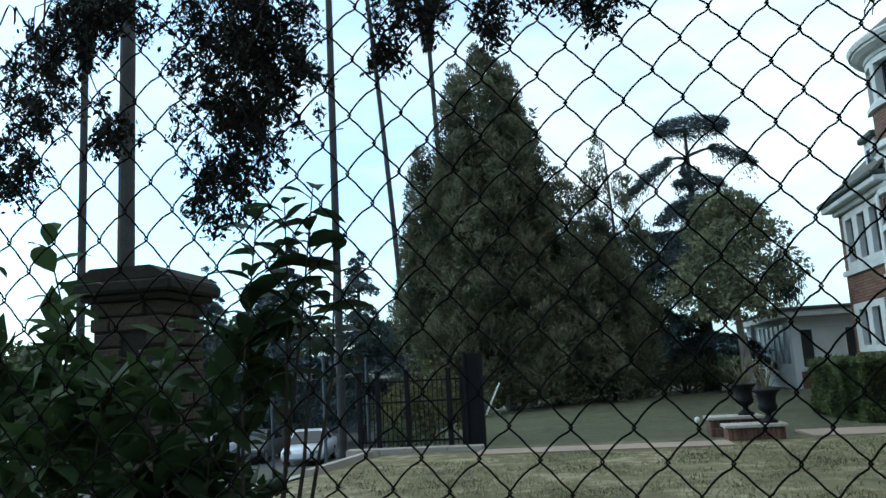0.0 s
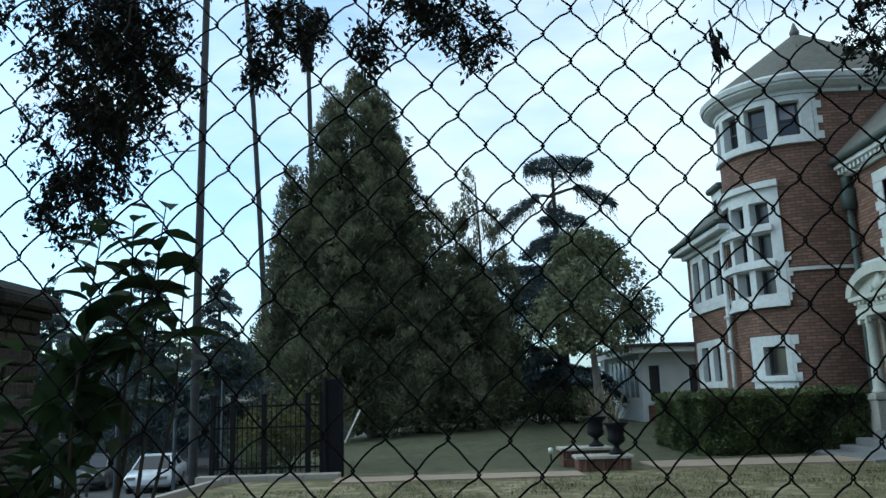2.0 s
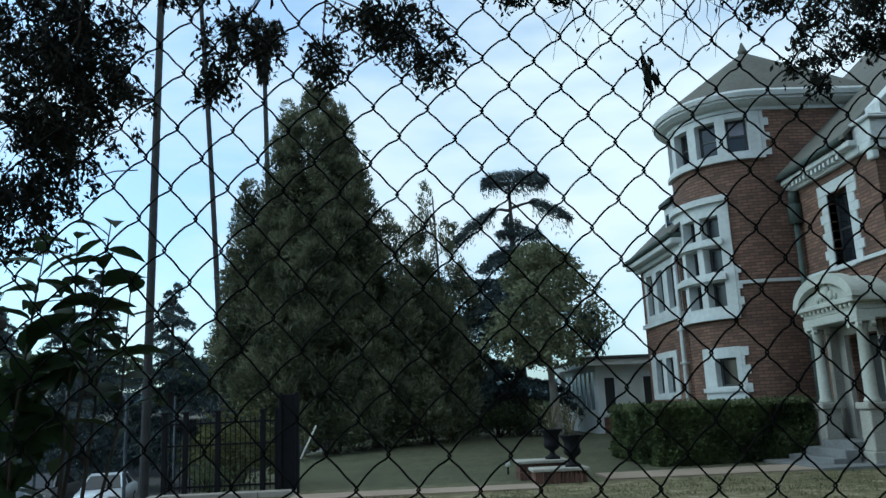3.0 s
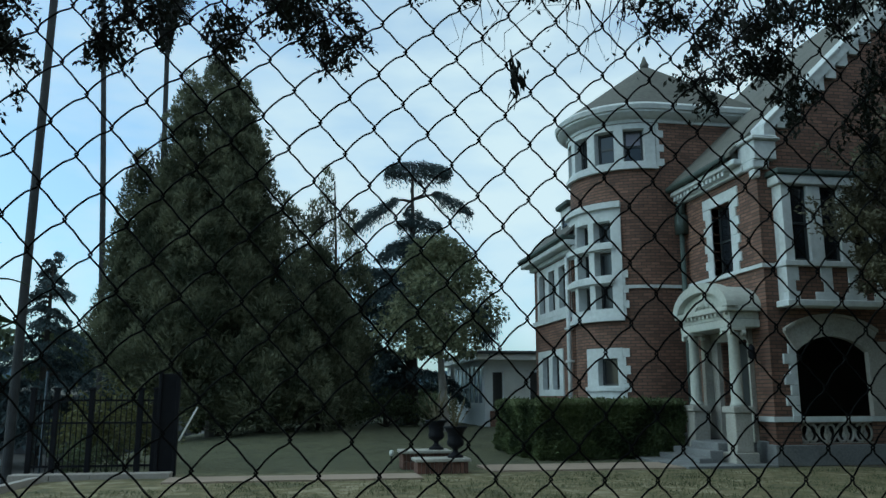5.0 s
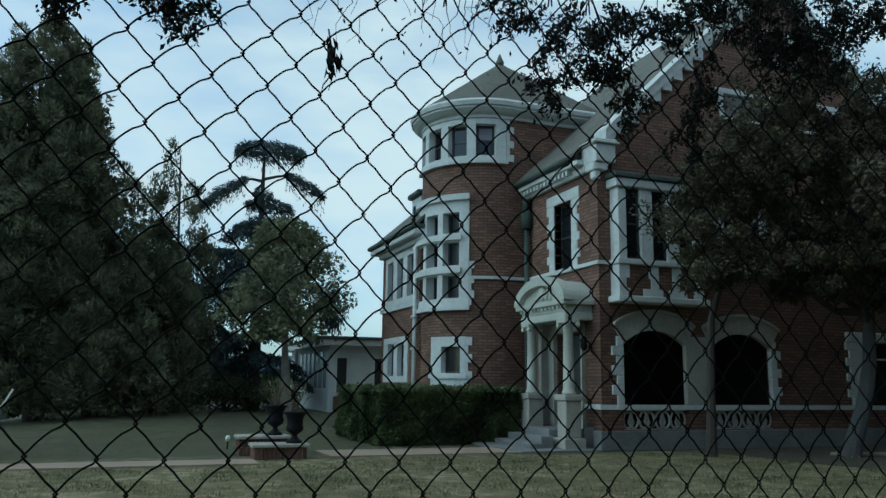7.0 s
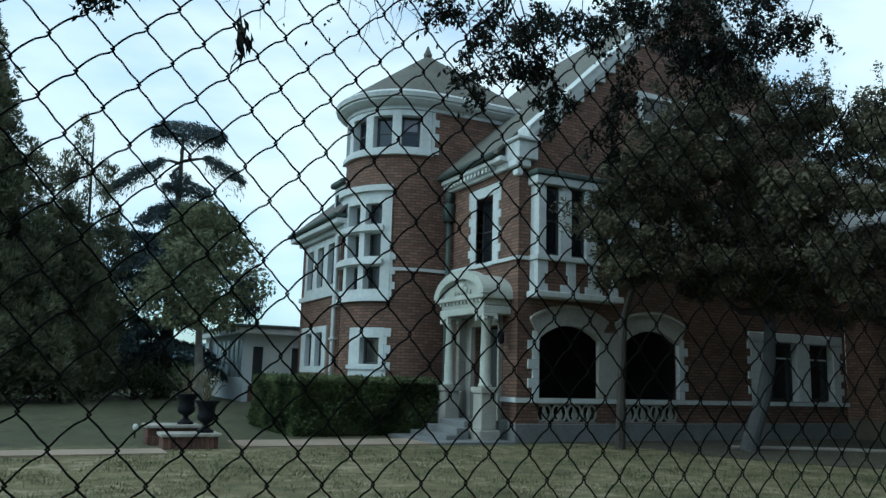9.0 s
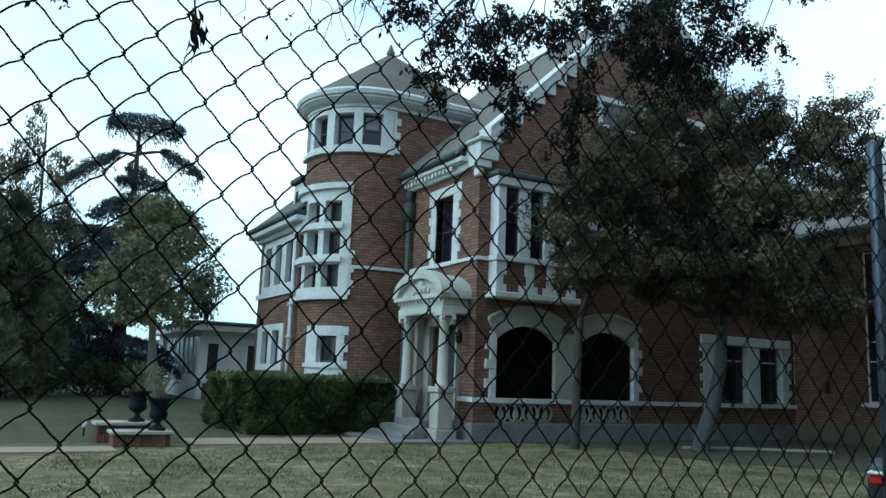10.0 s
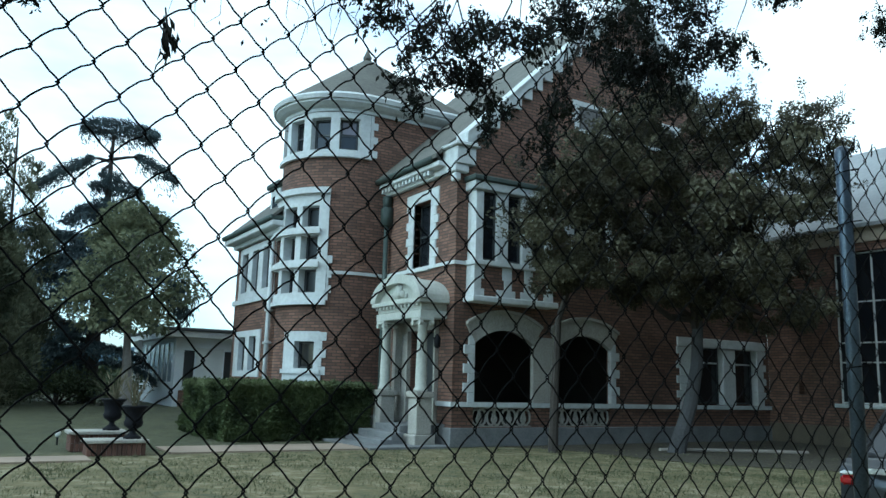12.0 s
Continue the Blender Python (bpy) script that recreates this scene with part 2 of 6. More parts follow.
def mesh_of(name, bm, mat, smooth=False):
    me = bpy.data.meshes.new(name)
    bm.normal_update()
    bm.to_mesh(me)
    bm.free()
    me.materials.append(mat)
    if smooth:
        me.shade_smooth()
    return me


def part(name, bm, mat, parent=None, label="", smooth=False):
    """Links a bmesh (in world coordinates) or a mesh as one object under a thing or part."""
    me = bm if isinstance(bm, bpy.types.Mesh) else mesh_of(name, bm, mat, smooth)
    ob = new(name, me)
    if parent is not None:
        ob.parent = parent
        if parent.parent is None:
            ob.matrix_parent_inverse = parent.matrix_basis.inverted()
    if label:
        ob["label"] = label
    return ob


def box(bm, x0, x1, y0, y1, z0, z1, m=None, bevel=0.0):
    r = bmesh.ops.create_cube(bm, size=1.0)
    vs = r["verts"]
    t = Matrix.Translation(((x0 + x1) / 2, (y0 + y1) / 2, (z0 + z1) / 2)) @ Matrix.Diagonal((x1 - x0, y1 - y0, z1 - z0, 1))
    if m is not None and not bevel:
        t = m @ t
    bmesh.ops.transform(bm, matrix=t, verts=vs)
    if bevel:
        es = list({e for v in vs for e in v.link_edges})
        g = bmesh.ops.bevel(bm, geom=es, offset=bevel, segments=1, affect="EDGES")
        if m is not None:
            bmesh.ops.transform(bm, matrix=m, verts=list({v for f in g["faces"] for v in f.verts} | {v for v in vs if v.is_valid}))
    return bm


def boxes(*items, m=None, bevel=0.0):
    bm = bmesh.new()
    for it in items:
        box(bm, *it, m=m, bevel=bevel)
    return bm


def prism(bm, outline, a, b, axis="y", m=None):
    """A closed outline of 2D points pulled from a to b along an axis."""
    def put(p, d):
        v = {"x": (d, p[0], p[1]), "y": (p[0], d, p[1]), "z": (p[0], p[1], d)}[axis]
        return m @ Vector(v) if m is not None else v
    f = [bm.verts.new(put(p, a)) for p in outline]
    g = [bm.verts.new(put(p, b)) for p in outline]
    k = len(outline)
    faces = [bm.faces.new(f), bm.faces.new(g[::-1])]
    for i in range(k):
        faces.append(bm.faces.new((f[i], g[i], g[(i + 1) % k], f[(i + 1) % k])))
    bmesh.ops.recalc_face_normals(bm, faces=faces)
    return bm


def tube(bm, path, radii, sides=6, caps=True):
    """A round rod along a path of points."""
    pts = [Vector(p) for p in path]
    if not hasattr(radii, "__len__"):
        radii = [radii] * len(pts)
    rings = []
    ref = Vector((0.13, 0.97, 0.2)).normalized()
    for i, p in enumerate(pts):
        d = (pts[min(i + 1, len(pts) - 1)] - pts[max(i - 1, 0)]).normalized()
        u = d.cross(ref)
        if u.length < 0.1:
            u = d.cross(Vector((1, 0, 0)))
        u.normalize()
        w = d.cross(u)
        rings.append([bm.verts.new(p + radii[i] * (math.cos(2 * math.pi * k / sides) * u + math.sin(2 * math.pi * k / sides) * w)) for k in range(sides)])
    for a, b in zip(rings, rings[1:]):
        for k in range(sides):
            bm.faces.new((a[k], a[(k + 1) % sides], b[(k + 1) % sides], b[k]))
    if caps:
        bm.faces.new(rings[0][::-1])
        bm.faces.new(rings[-1])
    return bm


def lathe(bm, profile, cx, cy, sides=20):
    """A turned shape: radius and height, bottom to top."""
    rings = [[bm.verts.new((cx + r * math.cos(2 * math.pi * k / sides), cy + r * math.sin(2 * math.pi * k / sides), z)) for k in range(sides)] for r, z in profile]
    for a, b in zip(rings, rings[1:]):
        for k in range(sides):
            bm.faces.new((a[k], a[(k + 1) % sides], b[(k + 1) % sides], b[k]))
    bm.faces.new(rings[0][::-1])
    bm.faces.new(rings[-1])
    return bm


def pierced(u0, u1, z0, z1, holes, put):
    """A wall sheet of thick cells between cuts, left open at holes (ua, ub, za, zb). put(bm, ua, ub, za, zb) adds a cell."""
    us = sorted({u0, u1, *[h for q in holes for h in q[:2]]})
    zs = sorted({z0, z1, *[h for q in holes for h in q[2:4]]})
    bm = bmesh.new()
    for a, b in zip(us, us[1:]):
        run = None
        for c, d in zip(zs, zs[1:]):
            mu, mz = (a + b) / 2, (c + d) / 2
            if not any(h[0] < mu < h[1] and h[2] < mz < h[3] for h in holes):
                run = (run[0], d) if run else (c, d)
            elif run:
                put(bm, a, b, *run)
                run = None
        if run:
            put(bm, a, b, *run)
    bmesh.ops.remove_doubles(bm, verts=bm.verts, dist=1e-5)
    return bm


def ring_cell(bm, t0, t1, z0, z1, r0, r1, step=6.0):
    """A piece of round wall between two angles (degrees; 0 faces the lawn, 90 faces the street side)."""
    n = max(1, int(math.ceil((t1 - t0) / step)))
    cols = []
    for i in range(n + 1):
        a = radians(t0 + (t1 - t0) * i / n)
        s, c = math.sin(a), math.cos(a)
        cols.append([bm.verts.new((TOWER_X - r * s, TOWER_Y - r * c, z)) for r, z in ((r0, z0), (r1, z0), (r1, z1), (r0, z1))])
    for p, q in zip(cols, cols[1:]):
        for k in range(4):
            bm.faces.new((p[k], p[(k + 1) % 4], q[(k + 1) % 4], q[k]))
    bm.faces.new(cols[0][::-1])
    bm.faces.new(cols[-1])


def ring(t0, t1, z0, z1, r0, r1):
    bm = bmesh.new()
    ring_cell(bm, t0, t1, z0, z1, r0, r1)
    bmesh.ops.recalc_face_normals(bm, faces=bm.faces)
    return bm


def frame_at(x, y, z, facing):
    """Local axes on a wall: x along it to the right as seen from outside, y into it, z up. facing: degrees, 0 is towards -y, 90 towards -x."""
    return Matrix.Translation((x, y, z)) @ Matrix.Rotation(-radians(facing), 4, "Z")


def leaves(name, centres, outward, size, mat, parent, rng, aspect=0.45, droop=0.0, flat=0.6, label=""):
    """Many small folded leaves at given points; size in metres."""
    n = len(centres)
    d = outward + rng.normal(0, flat, (n, 3))
    d[:, 2] -= droop
    d /= np.linalg.norm(d, axis=1)[:, None] + 1e-9
    u = np.cross(d, rng.normal(0, 1, (n, 3)))
    u /= np.linalg.norm(u, axis=1)[:, None] + 1e-9
    w = np.cross(d, u)
    s = size * rng.uniform(0.6, 1.35, n)[:, None]
    base, tip = centres - d * s * 0.5, centres + d * s * 0.5
    fold = w * s * aspect * 0.22
    l, r = centres + u * s * aspect * 0.5 + fold, centres - u * s * aspect * 0.5 + fold
    co = np.stack([base, l, tip, r], 1).reshape(-1, 3)
    i = np.arange(n)[:, None] * 4
    tri = np.concatenate([i + [[0, 1, 2]], i + [[0, 2, 3]]], 1).reshape(-1)
    me = bpy.data.meshes.new(name)
    me.vertices.add(4 * n)
    me.vertices.foreach_set("co", co.ravel().astype(np.float32))
    me.loops.add(6 * n)
    me.loops.foreach_set("vertex_index", tri.astype(np.int32))
    me.polygons.add(2 * n)
    me.polygons.foreach_set("loop_start", np.arange(0, 6 * n, 3, dtype=np.int32))
    me.update(calc_edges=True)
    me.materials.append(mat)
    return part(name, me, mat, parent, label)


def in_clumps(rng, clumps, per, shell=0.55):
    """Points in ellipsoid clumps (x, y, z, rx, ry, rz), thicker towards the skin, with the outward way."""
    pts, outs = [], []
    for c in clumps:
        n = max(8, int(per * (c[3] * c[4] * c[5]) ** (2 / 3)))
        v = rng.normal(0, 1, (n, 3))
        v /= np.linalg.norm(v, axis=1)[:, None]
        r = shell + (1 - shell) * rng.uniform(0, 1, n) ** 0.6
        r = r * rng.uniform(0.8, 1.12, n)
        pts.append(np.array(c[:3]) + v * r[:, None] * np.array(c[3:6]))
        outs.append(v)
    return np.concatenate(pts), np.concatenate(outs)


# ---- ground ----
def smooth(a, b, v):
    t = min(1.0, max(0.0, (v - a) / (b - a)))
    return t * t * (3 - 2 * t)


def ground_z(x, y):
    rise = 0.33 * smooth(20, 31, y) * smooth(-5, -1, x)
    drop = smooth(-4.6, -8.5, x) * (smooth(8, 20, y) + 0.95 * smooth(22, 34, y)) + 1.0 * smooth(33, 60, y) * smooth(-1, -6, x) * (1 - smooth(-4.6, -8.5, x))
    return rise - drop


def sheet(name, xs, ys, lift, mat, jitter=0.0):
    bm = bmesh.new()
    grid = [[bm.verts.new((x, y, ground_z(x, y) + lift + jitter * noise.noise((x * 0.7, y * 0.7, 0)))) for x in xs] for y in ys]
    for a, b in zip(grid, grid[1:]):
        for i in range(len(xs) - 1):
            bm.faces.new((a[i], a[i + 1], b[i + 1], b[i]))
    return part(name, bm, mat, None, smooth=True)


near_x = [-14 + 0.75 * i for i in range(60)]
near_y = [-6 + 0.75 * i for i in range(64)]
ground = sheet("ground", [-1800, -500, -150, -60, -30, -20, *near_x, 38, 50, 90, 200, 600, 1800], [-1500, -400, -100, -30, -14, *near_y, 46, 52, 60, 80, 120, 250, 600, 1800], 0.0, LAWN, 0.015)
tagged(ground, "patchy dry lawn, greener beyond the concrete path", "lawn", kind="structure")
road = sheet("road", [-60, -45, -34, -28, -22, -18, -15, -12, -10, -8.6], [11.5, 14, 17, 20, 24, 28, 33, 40, 50, 70, 110], 0.03, ASPHALT)
tagged(road, "grey asphalt street beyond the gate", "road", kind="structure")
drive = sheet("pavement", [-8.4, -7.2, -6.2, -5.4], [11.5, 13, 14.5, 16, 17.5, 19, 21, 24], 0.03, CONCRETE)
tagged(drive, "pale concrete pavement beside the iron fence", "pavement", kind="structure")


def slab(x0, x1, y0, y1, z0, z1, skew=0.0):
    bm = bmesh.new()
    prism(bm, [(x0, y0 + skew * x0), (x1, y0 + skew * x1), (x1, y1 + skew * x1), (x0, y1 + skew * x0)], z0, z1, "z")
    return bm


path = part("path", slab(3.95, 9.4, 16.85, 18.35, -0.1, 0.035), PATHWAY)
tagged(path, "weathered pinkish concrete garden path to the porch", "path", kind="structure")
path_w = part("path", slab(-2.6, 2.3, 15.7, 16.65, -0.1, 0.035), PATHWAY)
tagged(path_w, "narrow weathered concrete path across the lawn", "path", kind="structure")

# bare ground with thin grass under the oak, toned dark for its shade, and its edging
def bed_edge(x):
    """The ragged front of the bare ground: its y at x."""
    q = [(12.3, 16.9), (13.2, 15.7), (13.7, 13.2), (14.1, 12.0), (15.0, 10.9), (16.5, 9.6), (19.0, 7.8), (23.3, 5.6)]
    for (xa, ya), (xb, yb) in zip(q, q[1:]):
        if x <= xb:
            return ya + (yb - ya) * (x - xa) / (xb - xa) + 0.3 * noise.noise((x * 1.3, 2.0, 0)) + 0.12 * noise.noise((x * 5.0, 7.0, 0))
    return 5.6


bed_x = [12.35 + (23.2 - 12.35) * i / 90 for i in range(91)]
bm = bmesh.new()
prism(bm, [*[(x, min(16.9, bed_edge(x))) for x in bed_x], (23.2, 16.92), (12.35, 16.92)], -0.05, 0.014, "z")
bed = part("planting_bed", bm, SOIL)
tagged(bed, "bare brown soil with thin grass, toned dark for shade under the oak", "soil", kind="structure")
bm = bmesh.new()
tube(bm, [(15.7, 14.75, 0.03), (17.0, 14.3, 0.035), (18.3, 13.75, 0.03), (19.4, 13.05, 0.03)], 0.06, 6)
edging = part("edging", bm, CONCRETE)
tagged(edging, "low pale concrete edging round the oak", "kerb", kind="structure")

# ---- the mansion ----
FY, GX0, GX1, SX, TY = 17.0, 10.75, 23.3, 10.75, 20.9
PEAK_X, PEAK_Z, EAVE_Z = 17.02, 13.9, 7.75
mansion = thing("mansion", "three-storey red brick mansion with cream stone trim and a rounded tower", "house", (16, 20, 0))


def add(name, bm, mat, label="", smooth=False, under=None):
    return part(name, bm, mat, under or mansion, label, smooth)


def along_front(bm, a, b, c, d):
    box(bm, a, b, FY, FY + 0.35, c, d)


ARCHES = [(11.4, 13.3), (14.15, 16.12)]
RIGHT_PANES = [(19.75, 21.0), (21.6, 22.65)]
UPPER = [(14.75, 16.0, 4.8, 6.75), (17.9, 19.0, 4.8, 6.75), (21.3, 22.8, 4.8, 7.0)]
holes = [(a - 0.2, b + 0.2, 1.12, 3.3) for a, b in ARCHES] + [(a, b, 0.5, 1.0) for a, b in ARCHES]
holes += [(19.35, 23.0, 1.12, 3.15)] + list(UPPER) + [(11.2, 13.6, 3.75, 6.95)]
add("front_wall", pierced(GX0, GX1, 0.48, EAVE_Z, holes, along_front), BRICK_X)
gable = bmesh.new()
prism(gable, [(GX0, EAVE_Z), (GX1, EAVE_Z), (PEAK_X, PEAK_Z - 0.1)], FY, FY + 0.35)
add("gable_wall", gable, BRICK_X)


def along_side(bm, a, b, c, d):
    box(bm, SX, SX + 0.35, a, b, c, d)


add("side_wall", pierced(FY + 0.353, TY + 0.3, 0.55, 7.2, [(18.3, 19.25, 4.72, 6.6), (17.75, 19.15, 0.55, 2.95)], along_side), BRICK_Y)
add("base_course", boxes((GX0 - 0.08, GX1 + 0.02, FY - 0.08, FY + 0.3, 0, 0.478), (SX - 0.06, SX + 0.2, FY + 0.31, TY, 0, 0.548), bevel=0.02), PLINTH, "grey stone base course")
add("water_table", boxes((GX0 - 0.07, ARCHES[0][0] - 0.25, FY - 0.07, FY + 0.1, 1.0, 1.12), (ARCHES[0][0] - 0.245, ARCHES[1][1] + 0.25, FY - 0.09, FY + 0.35, 1.0, 1.12), (ARCHES[1][1] + 0.255, GX1, FY - 0.07, FY + 0.1, 1.0, 1.12), (SX - 0.07, SX + 0.05, FY + 0.11, 17.7, 1.0, 1.12)), STONE, "cream stone sill band")
add("belt_course", boxes((GX0 - 0.07, 11.15, FY - 0.07, FY + 0.1, 4.64, 4.73), (13.65, GX1, FY - 0.07, FY + 0.1, 4.64, 4.73), (SX - 0.07, SX + 0.05, FY + 0.11, TY, 4.64, 4.73)), STONE, "cream stone belt course")

# inside: rooms with floors, so that openings show depth; their dimness is painted near black
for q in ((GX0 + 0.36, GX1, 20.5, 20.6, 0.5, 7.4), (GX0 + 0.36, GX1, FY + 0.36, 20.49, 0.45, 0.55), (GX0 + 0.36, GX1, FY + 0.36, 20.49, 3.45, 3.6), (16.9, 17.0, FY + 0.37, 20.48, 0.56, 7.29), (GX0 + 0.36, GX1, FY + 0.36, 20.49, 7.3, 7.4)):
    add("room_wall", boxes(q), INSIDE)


# windows
def window(m, w, h, deep=0.16, rows=2, cols=1, blind=0.0, sill=True, under=None, rail=0.05):
    """A sash window in a hole w by h; m: frame_at() of the hole's bottom middle on the outer face."""
    fr = bmesh.new()
    t = 0.06
    for q in ((-w / 2, -w / 2 + t, 0, h), (w / 2 - t, w / 2, 0, h), (-w / 2 + t, w / 2 - t, 0, t), (-w / 2 + t, w / 2 - t, h - t, h)):
        box(fr, q[0], q[1], deep, deep + 0.07, q[2], q[3], m=m)
    for i in range(1, rows):
        z = h * i / rows
        box(fr, -w / 2 + t, w / 2 - t, deep + 0.005, deep + 0.06, z - rail / 2, z + rail / 2, m=m)
    for i in range(1, cols):
        x = -w / 2 + w * i / cols
        box(fr, x - rail / 2, x + rail / 2, deep + 0.006, deep + 0.058, t, h - t, m=m)
    ob = add("window", fr, SASH, under=under)
    part("pane", boxes((-w / 2 + t / 2, w / 2 - t / 2, deep + 0.03, deep + 0.038, t / 2, h - t / 2), m=m), GLASS, ob)
    if blind:
        part("blind", boxes((-w / 2 + t + 0.01, w / 2 - t - 0.01, deep + 0.024, deep + 0.028, h * (1 - blind), h - t - 0.01), m=m), CURTAIN, ob, "pale drawn blind behind the pane")
    if sill:
        part("sill", boxes((-w / 2 - 0.06, w / 2 + 0.06, -0.09, deep, -0.11, -0.004), m=m, bevel=0.012), STONE, ob)
    return ob


QUOIN = None


def quoined(m, w, h, deep=0.16, band=0.2, tooth=0.13, course=0.225, head=0.24):
    """Cream stone dressing round a hole: jambs of long and short blocks, head; each block a piece."""
    n = max(2, round(h / course))
    for side in (-1, 1):
        for i in range(n):
            b = band + (tooth if i % 2 else 0)
            x0, x1 = sorted((side * w / 2, side * (w / 2 + b)))
            add("quoin", boxes((x0, x1, -0.035, deep + 0.1, h * i / n + 0.003, h * (i + 1) / n - 0.003), m=m, bevel=0.008), STONE)
    add("lintel", boxes((-w / 2 - band - tooth, w / 2 + band + tooth, -0.04, deep + 0.1, h + 0.002, h + head), m=m, bevel=0.012), STONE)


# arched openings of the loggia, with pierced balustrades below
def arched(a, b, z0, z1, spring, out):
    """Stone surround that closes a rectangular hole down to a low arch."""
    bm = bmesh.new()
    n = 14
    w = b - a
    rise = z1 - spring
    r = (w * w / 4 + rise * rise) / (2 * rise)
    arc = []
    for i in range(n + 1):
        x = a + w * i / n
        arc.append((x, spring + math.sqrt(max(0, r * r - (x - (a + b) / 2) ** 2)) - (r - rise)))
    outer = [(a - 0.28 + (w + 0.56) * i / n, arc[i][1] + out + 0.04) for i in range(n + 1)]
    prism(bm, [*outer, *arc[::-1]], FY - 0.06, FY + 0.12)
    # the drip moulding along its back
    lip = [(x, z + 0.075) for x, z in outer]
    prism(bm, [*lip, *[(x, z + 0.002) for x, z in outer[::-1]]], FY - 0.12, FY + 0.02)
    return bm


add("pier", boxes((ARCHES[0][1], ARCHES[1][0], FY - 0.045, FY + 0.1, 1.123, 2.88), bevel=0.012), TAN_SHADE, "tan stone pier, darkened as if shaded")
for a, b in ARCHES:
    add("arch", arched(a, b, 1.12, 3.0, 2.64, 0.42), TAN_SHADE, "cream stone arch, toned tan and darker as if shaded")
    fill = bmesh.new()
    crown_z = lambda x: 2.6 + 0.42 * math.sqrt(max(0.0, 1 - ((2 * x - a - b) / (b - a)) ** 2))
    prism(fill, [(a - 0.198, 3.298), *[(a - 0.198 + (b - a + 0.396) * i / 14, crown_z(a - 0.198 + (b - a + 0.396) * i / 14) + 0.14) for i in range(15)], (b + 0.198, 3.298)], FY + 0.006, FY + 0.34)
    add("spandrel", fill, BRICK_X)
    for q in ((a - 0.198, a - 0.003), (b + 0.003, b + 0.198)):
        add("spandrel_block", boxes((*q, FY + 0.012, FY + 0.33, 2.83, 2.98)), TAN_SHADE)
    for side, x in ((-1, a), (1, b)):
        if (side > 0) == (a < 12):
            continue
        for i in range(7):
            wd = 0.2 + (0.14 if i % 2 else 0)
            x0, x1 = sorted((x, x + side * wd))
            z = 1.123 + i * 0.243
            add("quoin", boxes((x0, x1, FY - 0.05, FY + 0.1, z, z + 0.238), bevel=0.01), STONE)
    # pierced balustrade of interlaced rings
    n = 4
    wd = (b - a) / n
    bal = add("balustrade", boxes((a, b, FY + 0.05, FY + 0.11, 0.96, 0.999), (a, b, FY + 0.05, FY + 0.11, 0.481, 0.52)), TAN_SHADE, "pierced stone balustrade")
    for i in range(n):
        cx = a + wd * (i + 0.5)
        for dx in (-0.09, 0.09):
            rg = bmesh.new()
            tube(rg, [(cx + dx + 0.13 * math.cos(k * math.pi / 8), FY + 0.08, 0.74 + 0.2 * math.sin(k * math.pi / 8)) for k in range(17)], 0.034, 6, False)
            part("tracery_ring", rg, TAN_SHADE, bal, "", True)
        for s in (-1, 1):
            rg = bmesh.new()
            tube(rg, [(cx + s * (0.03 + 0.05 * math.sin(k * 0.5)), FY + 0.075, 0.6 + 0.028 * k) for k in range(10)], 0.026, 6, False)
            part("tracery_bar", rg, TAN_SHADE, bal, "", True)

# right ground windows
for a, b in RIGHT_PANES:
    window(frame_at((a + b) / 2, FY, 1.16, 0), b - a, 1.75, 0.2, rows=1, sill=False)
for a, b in RIGHT_PANES:
    add("transom_bar", boxes((a + 0.06, b - 0.06, FY + 0.19, FY + 0.24, 2.42, 2.47)), STONE)
add("mullion", boxes((21.002, 21.598, FY - 0.02, FY + 0.3, 1.13, 2.9), bevel=0.02), STONE)
add("lintel", boxes((18.9, 23.1, FY - 0.05, FY + 0.3, 2.915, 3.2), bevel=0.02), STONE)
for i in range(8):
    z = 1.123 + i * 0.223
    add("quoin", boxes((19.0 - (0.14 if i % 2 else 0), 19.747, FY - 0.04, FY + 0.3, z, z + 0.219), bevel=0.01), STONE)
    add("quoin", boxes((22.653, 22.98 + (0.13 if i % 2 else 0), FY - 0.04, FY + 0.3, z, z + 0.219), bevel=0.01), STONE)

for a, b, z0, z1 in UPPER:
    f = frame_at((a + b) / 2, FY, z0, 0)
    window(f, b - a, z1 - z0, 0.18, rows=2, cols=2 if b - a > 1.3 else 1)
    quoined(f, b - a, z1 - z0, 0.16)
for a, b in ((14.95, 16.4), (17.6, 19.0)):
    f = frame_at((a + b) / 2, FY, 9.1, 0)
    window(f, b - a, 0.72, -0.04, rows=1, cols=2)
    quoined(f, b - a, 0.72, -0.04, band=0.16, tooth=0.1, head=0.16)
f = frame_at(PEAK_X, FY, 11.05, 0)
window(f, 0.9, 0.85, -0.04, rows=1)
quoined(f, 0.9, 0.85, -0.04, band=0.2, tooth=0.1, head=0.14)

# the oriel over the loggia
OY = 16.62
oriel_x = [11.12, 11.36, 11.8, 12.16, 12.62, 12.98, 13.44, 13.68]
add("oriel_panel", boxes((11.13, 13.67, OY + 0.03, FY + 0.3, 3.82, 4.62)), BRICK_X, "red brick oriel apron")
for q in ((11.1, 11.42, 4.28, 4.62), (11.1, 11.32, 4.02, 4.277), (11.1, 11.42, 3.82, 4.017), (12.0, 12.3, 4.28, 4.62), (12.06, 12.3, 4.02, 4.277), (11.82, 12.42, 3.82, 4.017),
          (12.72, 13.0, 4.28, 4.62), (12.72, 12.94, 4.02, 4.277), (12.6, 13.16, 3.82, 4.017), (13.38, 13.7, 4.28, 4.62), (13.48, 13.7, 4.02, 4.277), (13.38, 13.7, 3.82, 4.017)):
    add("apron_block", boxes((q[0], q[1], OY, OY + 0.2, q[2], q[3]), bevel=0.008), STONE)
